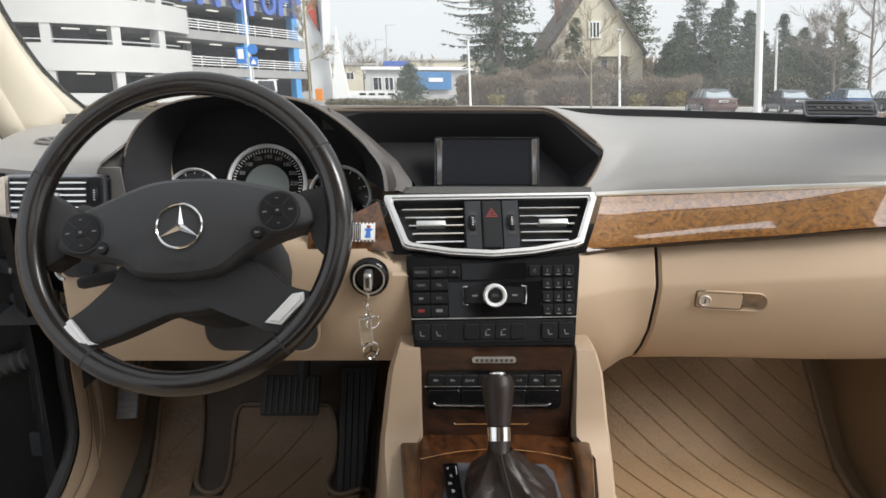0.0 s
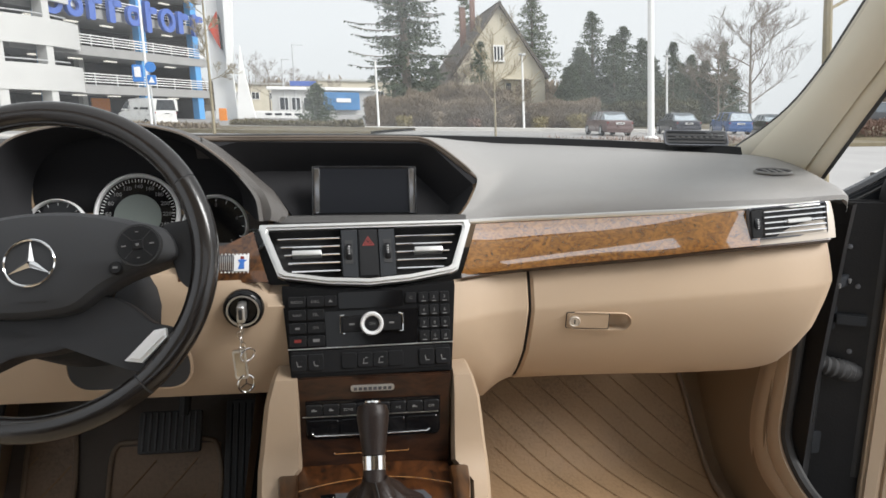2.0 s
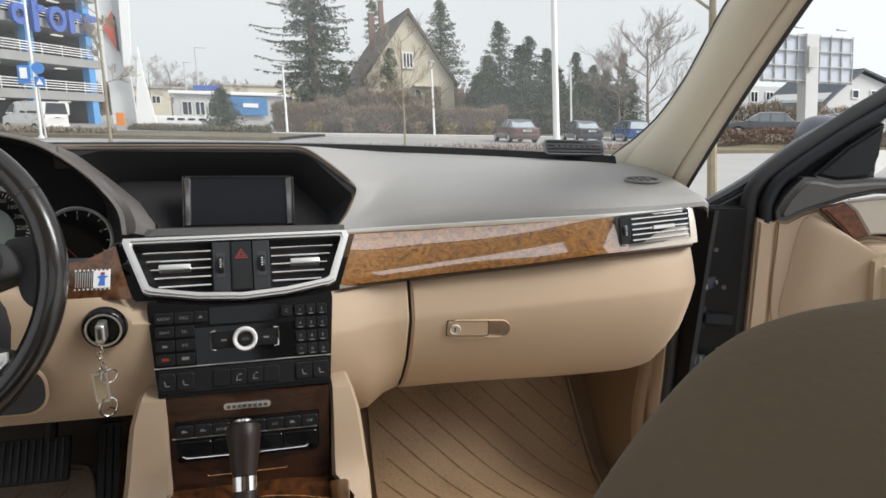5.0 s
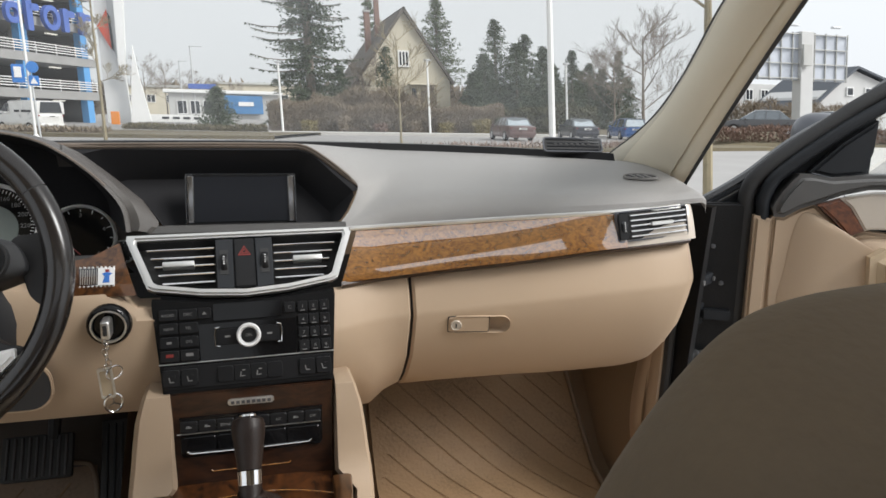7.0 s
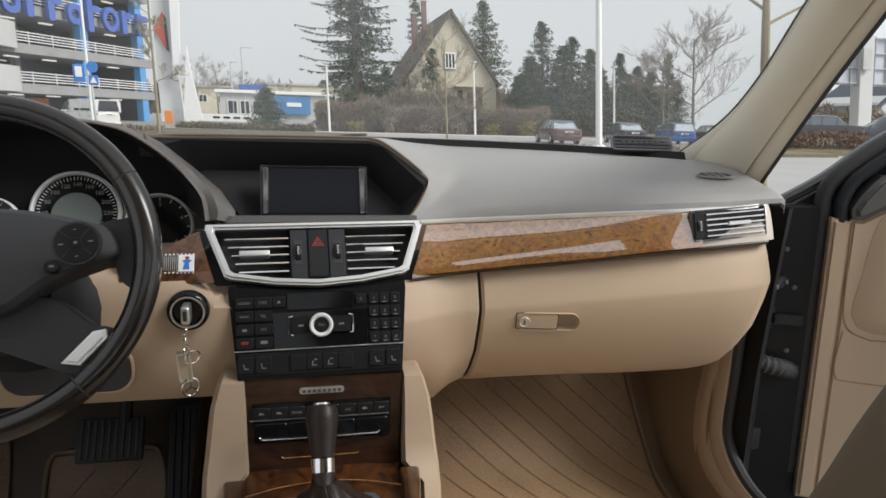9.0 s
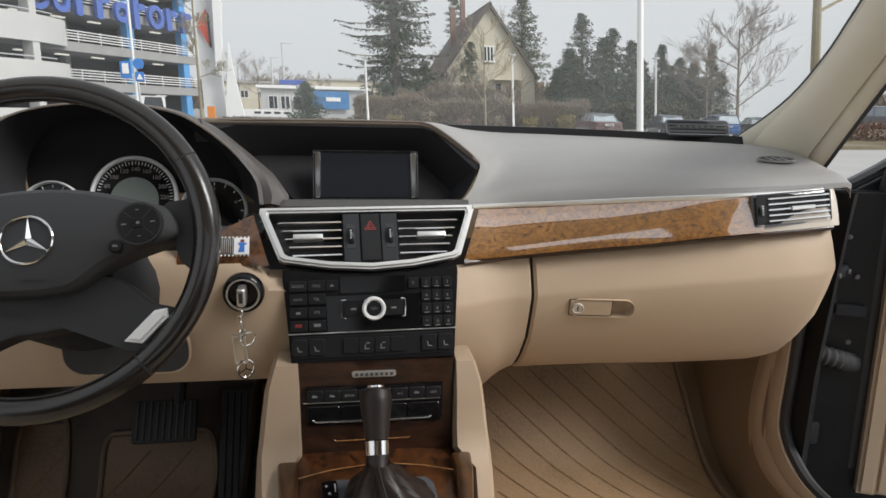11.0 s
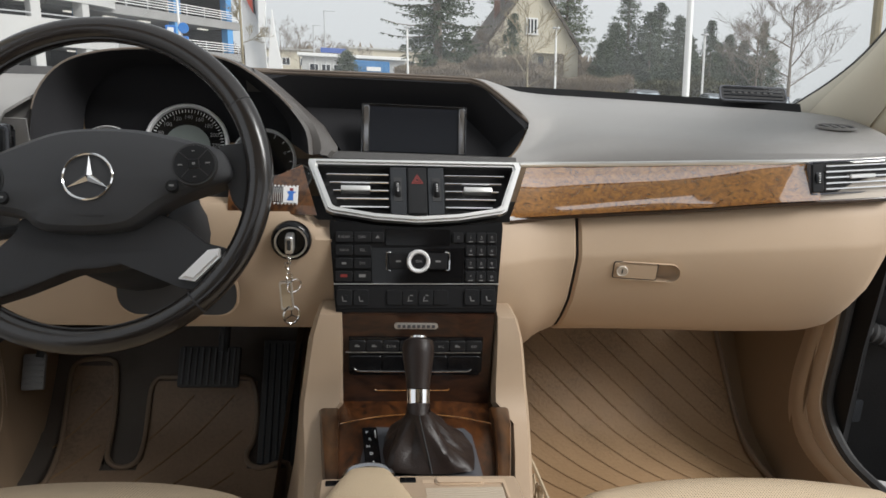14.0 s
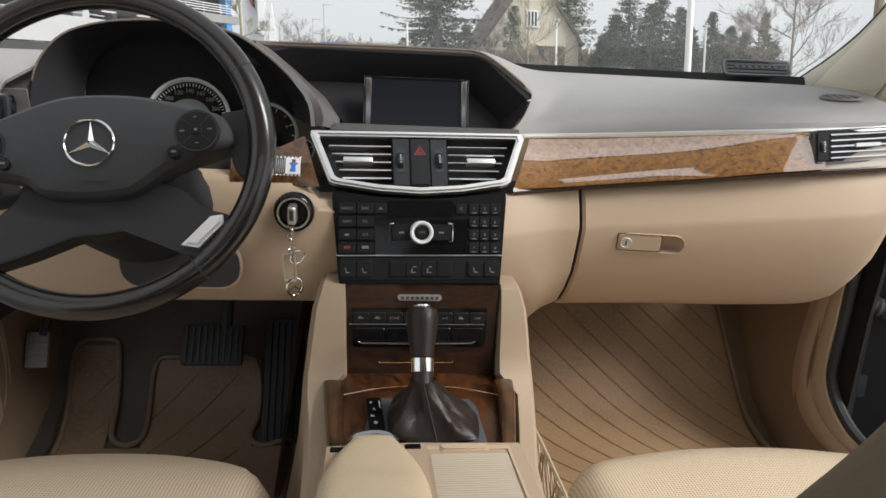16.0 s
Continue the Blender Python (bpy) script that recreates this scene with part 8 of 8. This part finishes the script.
part("round_plate", lathe([(0, 0), (0.17, 0), (0.17, 0.03), (0, 0.03)], 24, Matrix.Translation((-6.0, 23.76, 2.52)) @ pose(0, 0, 0, 90)), TRAFFIC_BLUE, sg, "round blue plate")
part("lower_plate", rbox(0.28, 0.03, 0.30, 0.02, 1, Matrix.Translation((-6.0, 23.77, 2.12))), TRAFFIC_BLUE, sg)
part("white_triangle", plate([(-0.10, -0.09), (0.10, -0.09), (0.0, 0.10)], 0.01, 0, 1, XZ(23.745) @ Matrix.Translation((-6.0, 2.12, 0))), WHITE_POLE, sg)

# ---- parking building ----
pb = thing("parking_building", "open multi-storey parking building with blue columns and white ramp tower", "building")
A0, B0 = Vector((-16.6, 41.6, 0)), Vector((-9.75, 54.4, 0))
ax_ = (B0 - A0).normalized()
nrm = Vector((ax_.y, -ax_.x, 0))
FL = Matrix(((ax_.x, 0, -nrm.x, A0.x), (ax_.y, 0, -nrm.y, A0.y), (0, 1, 0, 0), (0, 0, 0, 1)))
LEN = (B0 - A0).length


def fac(name, u0, u1, z0, z1, d0, d1, material, label="", r=0.0):
    return part(name, rbox(u1 - u0, z1 - z0, d1 - d0, r, 1, FL @ Matrix.Translation(((u0 + u1) / 2, (z0 + z1) / 2, (d0 + d1) / 2))), material, pb, label)


LEVELS = (2.10, 4.35, 6.60, 8.85)
for z in LEVELS:
    fac("slab", -1.5, LEN, z, z + 0.55, -0.15, 5.0, GREY_SLAB, "pale concrete deck edge")
    for k in range(4):
        fac("rail", 0.2, LEN - 0.1, z + 0.68 + 0.16 * k, z + 0.73 + 0.16 * k, -0.22, -0.17, WHITE_POLE, "pale steel guard rail")
    for k in range(9):
        u = 0.5 + (LEN - 0.8) * k / 8
        fac("rail_post", u - 0.03, u + 0.03, z + 0.5, z + 1.25, -0.20, -0.14, GALV)
    for k in range(5):
        u = 1.5 + 2.8 * k
        fac("ceiling_lamp", u, u + 0.9, z - 0.10, z - 0.02, 2.0, 2.25, LAMP, "lit strip lamp")
for u in (0.9, 8.3, LEN - 1.0):
    fac("column", u - 0.30, u + 0.30, 0.4, 9.6, -0.08, 0.45, STEEL_BLUE, "bright blue steel column")
# these walls carry the shade of the deck interior in their colour
fac("back_wall", -1.5, LEN, 0.4, 9.6, 5.0, 5.2, DECK_SHADE)
fac("end_wall", LEN - 0.25, LEN - 0.05, 0.4, 9.6, 1.2, 5.0, DECK_SHADE)
for u in (3.5, 6.0, 11.0):
    fac("inner_column", u - 0.2, u + 0.2, 0.4, 9.6, 3, 3.4, CONCRETE)
fac("ground_panel", 6.5, 8.0, 1.05, 1.9, 3.0, 3.1, ORANGE, "orange panel at ground level")
fac("parapet", -1.5, LEN, 9.4, 10.1, -0.1, 0.2, WHITE_PANEL)
# big blue sign of plain rounded forms
for k in range(9):
    u = 1.0 + 1.52 * k
    z = 7.15
    if k in (0, 6):
        part("sign_form", ring_plate(disc(0.72, 24, ry=0.78), disc(0.42, 24, ry=0.46), 0.30, 0.02, FL @ Matrix.Translation((u, z, -0.75))), SIGN_BLUE, pb, "blue rounded sign form")
    elif k in (1, 4):
        part("sign_form", ring_plate(rrect(1.15, 1.25, 0.5, 5), rrect(0.6, 0.55, 0.25, 5), 0.30, 0.02, FL @ Matrix.Translation((u, z - 0.1, -0.75))), SIGN_BLUE, pb, "blue rounded sign form")
    else:
        part("sign_form", plate(rrect(0.46, 1.5 + 0.5 * (k == 5), 0.12), 0.30, 0.02, 1, FL @ Matrix.Translation((u - 0.3, z, -0.75))), SIGN_BLUE, pb, "blue rounded sign form")
        part("sign_form", plate(rrect(0.75, 0.42, 0.18), 0.30, 0.02, 1, FL @ Matrix.Translation((u + 0.15, z + 0.45, -0.75))), SIGN_BLUE, pb)
# round white ramp tower
CX, CY, RR = -22.5, 44.0, 7.6


def arc_wall(z0, z1, a0, a1, r, material, label="", d=0.35):
    rows = []
    for i in range(33):
        a = radians(a0 + (a1 - a0) * i / 32)
        c, s = math.cos(a), math.sin(a)
        rows.append([(CX + (r - d) * c, CY + (r - d) * s, z0), (CX + r * c, CY + r * s, z0), (CX + r * c, CY + r * s, z1), (CX + (r - d) * c, CY + (r - d) * s, z1)])
    return part("ramp_band", grid(rows), material, pb, label)


for z0, z1 in ((0.2, 1.0), (2.15, 3.55), (4.55, 6.0), (7.0, 9.6)):
    arc_wall(z0, z1, 180, 360, RR, WHITE_PANEL, "white curved ramp parapet")
for a in (225, 262, 290, 316, 338):
    c, s = math.cos(radians(a)), math.sin(radians(a))
    part("ramp_column", rbox(0.7, 0.5, 9.0, 0.03, 1, Matrix.Translation((CX + (RR - 0.4) * c, CY + (RR - 0.4) * s, 4.6)) @ pose(0, 0, 0, 0, 0, a)), WHITE_PANEL, pb, "white ramp column")
for z in (2.3, 4.7, 7.2):
    part("ramp_deck", lathe([(0, z), (RR - 0.4, z), (RR - 0.4, z + 0.3), (0, z + 0.3)], 40, Matrix.Translation((CX, CY, 0))), CONCRETE, pb)
for a_, z_ in ((300, 4.45), (318, 4.45), (290, 6.9), (312, 6.9), (305, 2.05)):
    part("ceiling_lamp", rbox(0.9, 0.16, 0.08, 0.01, 1, Matrix.Translation((CX + 5.6 * math.cos(radians(a_)), CY + 5.6 * math.sin(radians(a_)), z_)) @ pose(0, 0, 0, 0, 0, a_ + 90)), LAMP, pb, "lit strip lamp")
# core coloured like the shade within the ramp
part("ramp_core", lathe([(3.4, 0.2), (3.4, 9.4)], 32, Matrix.Translation((CX, CY, 0))), DECK_SHADE, pb)
for z in (3.75, 6.2):
    rr = [(CX + (RR - 0.1) * math.cos(radians(a)), CY + (RR - 0.1) * math.sin(radians(a)), z) for a in range(200, 352, 6)]
    part("ramp_rail", tube(rr, 0.04, 6), GALV, pb)

# white advertising pylon
py = thing("advertising_pylon", "white angular pylon with a red rhombus", "pylon")
Y55 = XZ(55)
part("blade", plate([(-9.42, 0.3), (-9.5, 9.2), (-9.1, 11.0), (-8.45, 11.0), (-8.30, 8.0), (-7.98, 4.9), (-7.80, 0.3)], 0.6, 0.05, 1, Y55), WHITE_POLE, py, "white pylon blade")
part("blade", plate([(-8.22, 4.2), (-8.05, 11.0), (-7.35, 11.0), (-7.60, 7.0), (-7.80, 3.6)], 0.6, 0.05, 1, XZ(54.2)), WHITE_POLE, py, "white pylon blade")
part("blade", plate([(-7.15, 6.0), (-6.95, 4.0), (-6.35, 0.5), (-7.75, 0.3), (-7.55, 2.5)], 0.5, 0.05, 1, XZ(54.0)), WHITE_POLE, py, "white pylon blade")
part("grey_face", plate([(-8.75, 11.0), (-8.5, 5.6), (-8.2, 4.6), (-8.1, 11.0)], 0.2, 0.02, 1, XZ(54.85)), GALV, py, "grey metal face")
part("red_rhombus", plate([(-9.40, 7.3), (-8.70, 8.5), (-8.66, 7.2), (-8.62, 5.7)], 0.12, 0.02, 1, XZ(54.8)), SIGN_RED, py, "red rhombus panel")
part("dark_edge", plate([(-8.66, 8.3), (-8.50, 8.0), (-8.45, 5.6), (-8.60, 5.75)], 0.1, 0, 1, XZ(54.75)), CHARCOAL, py)
part("base_box", rbox(0.5, 0.3, 0.9, 0.02, 1, Matrix.Translation((-8.1, 50, 0.9))), ORANGE, py)

# far shops, banner and house fronts
sh = thing("shop_building", "low pale shop building with a blue billboard", "building")
part("hall", rbox(13, 8, 3.2, 0.05, 1, Matrix.Translation((-2.0, 94, 2.3))), WHITE_PANEL, sh)
part("flat_roof", rbox(14, 9, 0.4, 0.05, 1, Matrix.Translation((-2.0, 94, 4.1))), WHITE_POLE, sh)
for k in range(5):
    wall_window(sh, -7.0 + 1.5 * k, 89.95, 2.2, 1.1, 1.6, 1)
part("billboard", rbox(4.6, 0.2, 2.2, 0.02, 1, Matrix.Translation((0.2, 89.6, 2.6))), mat("billboard_blue", (0.06, 0.20, 0.42), rough=0.5, vary=0.3, scale=0.6), sh, "blue billboard")
part("white_field", rbox(1.8, 0.1, 0.5, 0.02, 1, Matrix.Translation((0.5, 89.45, 2.7))), WHITE_POLE, sh)
part("roof_sign", rbox(3.2, 0.2, 0.6, 0.05, 1, Matrix.Translation((-4.5, 89.8, 4.7))), SIGN_BLUE, sh)
ban = thing("banner_fence", "white printed banner on a low fence", "banner")
part("banner", rbox(5.2, 0.06, 0.55, 0.02, 1, Matrix.Translation((-4.6, 56, 0.95))), WHITE_POLE, ban)
for k in range(4):
    part("print", rbox(0.5, 0.03, 0.16, 0.0, 1, Matrix.Translation((-5.6 + 0.75 * k, 55.95, 0.98))), CHARCOAL, ban)
for k in range(6):
    part("post", tube([(-7.1 + 1.0 * k, 56.05, 0.4), (-7.1 + 1.0 * k, 56.05, 1.25)], 0.03, 6), GALV, ban)
for i, (x, y, w, h) in enumerate(((-12, 120, 12, 4.5), (2, 125, 14, 5.5), (18, 120, 10, 4.0))):
    fb = thing("far_house", "distant pale building between trees", "building", "distant buildings")
    part("wall", rbox(w, 8, h, 0.05, 1, Matrix.Translation((x, y, 1.0 + h / 2))), RENDER_CREAM, fb)
    part("roof", rbox(w + 0.6, 8.6, 0.35, 0.05, 1, Matrix.Translation((x, y, 1.1 + h))), CONCRETE, fb)
    for k in range(4):
        wall_window(fb, x - w * 0.36 + w * 0.24 * k, y - 4.02, 1.0 + h * 0.6, 1.2, 1.1, 2)

# back of a large billboard and houses by the street
bb = thing("billboard", "back of a large grey panelled billboard on a white column", "billboard")
part("panel", rbox(8.5, 0.25, 3.6, 0.02, 1, Matrix.Translation((42.5, 45, 6.5))), mat("pale_grey_sheet", (0.46, 0.49, 0.54), rough=0.45, vary=0.12, scale=0.8, fine=6), bb, "grey panel back")
for k in range(9):
    part("rib", rbox(0.065, 0.12, 3.7, 0.01, 1, Matrix.Translation((38.3 + 1.06 * k, 44.8, 6.5))), CONCRETE, bb)
for k in range(4):
    part("beam", rbox(8.5, 0.13, 0.075, 0.01, 1, Matrix.Translation((42.5, 44.75, 4.85 + 1.12 * k))), CONCRETE, bb)
part("column", rbox(1.2, 0.9, 8.0, 0.03, 1, Matrix.Translation((42.7, 45.0, 4.4))), WHITE_PANEL, bb, "white column")
part("ladder_box", rbox(0.8, 0.2, 1.6, 0.02, 1, Matrix.Translation((42.4, 44.3, 6.6))), CONCRETE, bb)
for x in (41, 45):
    part("floodlight", rbox(0.8, 0.3, 0.15, 0.03, 1, Matrix.Translation((x, 44.2, 8.75))), GALV, bb)
wh_ = thing("house", "white house with a dark pitched roof by the street", "house")
part("wall", plate([(56.5, 0.6), (66, 0.6), (66, 5.6), (61.5, 7.0), (57.0, 4.2), (56.5, 3.0)], 8.0, 0, 1, XZ(58)), WHITE_PANEL, wh_, "white rendered wall")
part("roof", grid([[(55.6, y, 2.9), (58.5, y, 5.2), (61.6, y, 7.4), (66.5, y, 5.9)] for y in (57.5, 62, 66.5)], thick=0.2), mat("slate_roof", (0.09, 0.10, 0.115), rough=0.8, vary=0.25, scale=1.5), wh_, "dark slate roof")
wall_window(wh_, 61.0, 57.95, 4.8, 0.8, 0.8, 1)
wall_window(wh_, 63.4, 57.95, 4.8, 0.8, 0.8, 1)
lowb = thing("far_house", "low white building behind the street shrubs", "building", "distant buildings")
part("wall", rbox(9.0, 6, 5.6, 0.05, 1, Matrix.Translation((61, 73, 3.3))), WHITE_PANEL, lowb)
for k in range(3):
    wall_window(lowb, 58.5 + 2.2 * k, 69.95, 4.8, 1.0, 1.2, 2)


# push the plan of the street out from the viewpoint and lean its uprights to suit the view; the vehicles stand at full
# size already
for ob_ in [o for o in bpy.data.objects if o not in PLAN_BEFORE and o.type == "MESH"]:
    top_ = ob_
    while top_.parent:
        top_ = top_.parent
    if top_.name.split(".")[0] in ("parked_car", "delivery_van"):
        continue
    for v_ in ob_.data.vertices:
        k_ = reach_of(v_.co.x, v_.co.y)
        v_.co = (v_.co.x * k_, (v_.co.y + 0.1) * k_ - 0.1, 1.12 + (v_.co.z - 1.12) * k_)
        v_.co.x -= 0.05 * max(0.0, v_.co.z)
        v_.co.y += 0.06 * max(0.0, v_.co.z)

# planted bank beside the street, with the clipped hedge and the cars behind it
bank = part("verge", grid([[(17.0 + 1.15 * q, 33.5 - 0.40 * q + d, -0.02 + (z + 0.02) * min(1.0, (q - 5.0) / 2.2)) for d, z in ((-1.0, -0.02), (-0.7, 0.26), (0.0, 0.36), (1.2, 0.60), (5.0, 0.62), (6.5, -0.02))] for q in (5.0, 5.7, 6.4, 7.2, 8, 10, 12, 15, 18, 22, 26, 30)]), DRYGRASS, None)
tagged(bank, "low planted bank with cars parked along its top", "verge", kind="structure")
rng_ = random.Random(15)
tris_ = []
for _ in range(15000):
    q_ = rng_.uniform(5.4, 27)
    x_, y_ = 17.0 + 1.15 * q_, 33.5 - 0.40 * q_ + rng_.uniform(-0.6, 0.5)
    tris_.append(sprig(rng_, (x_, y_, 0.28 + (0.80 + 0.10 * math.sin(x_ * 1.7)) * rng_.random() ** 0.7), (0, 0, 1), 0.20 * rng_.uniform(0.5, 1.2), 1.0, 0.16))
lowh = new("low_hedge", soup(tris_))
lowh.data.materials.append(RED_TWIG)
tagged(lowh, "reddish brown clipped hedge in front of parked cars", "hedge", kind="stuff")
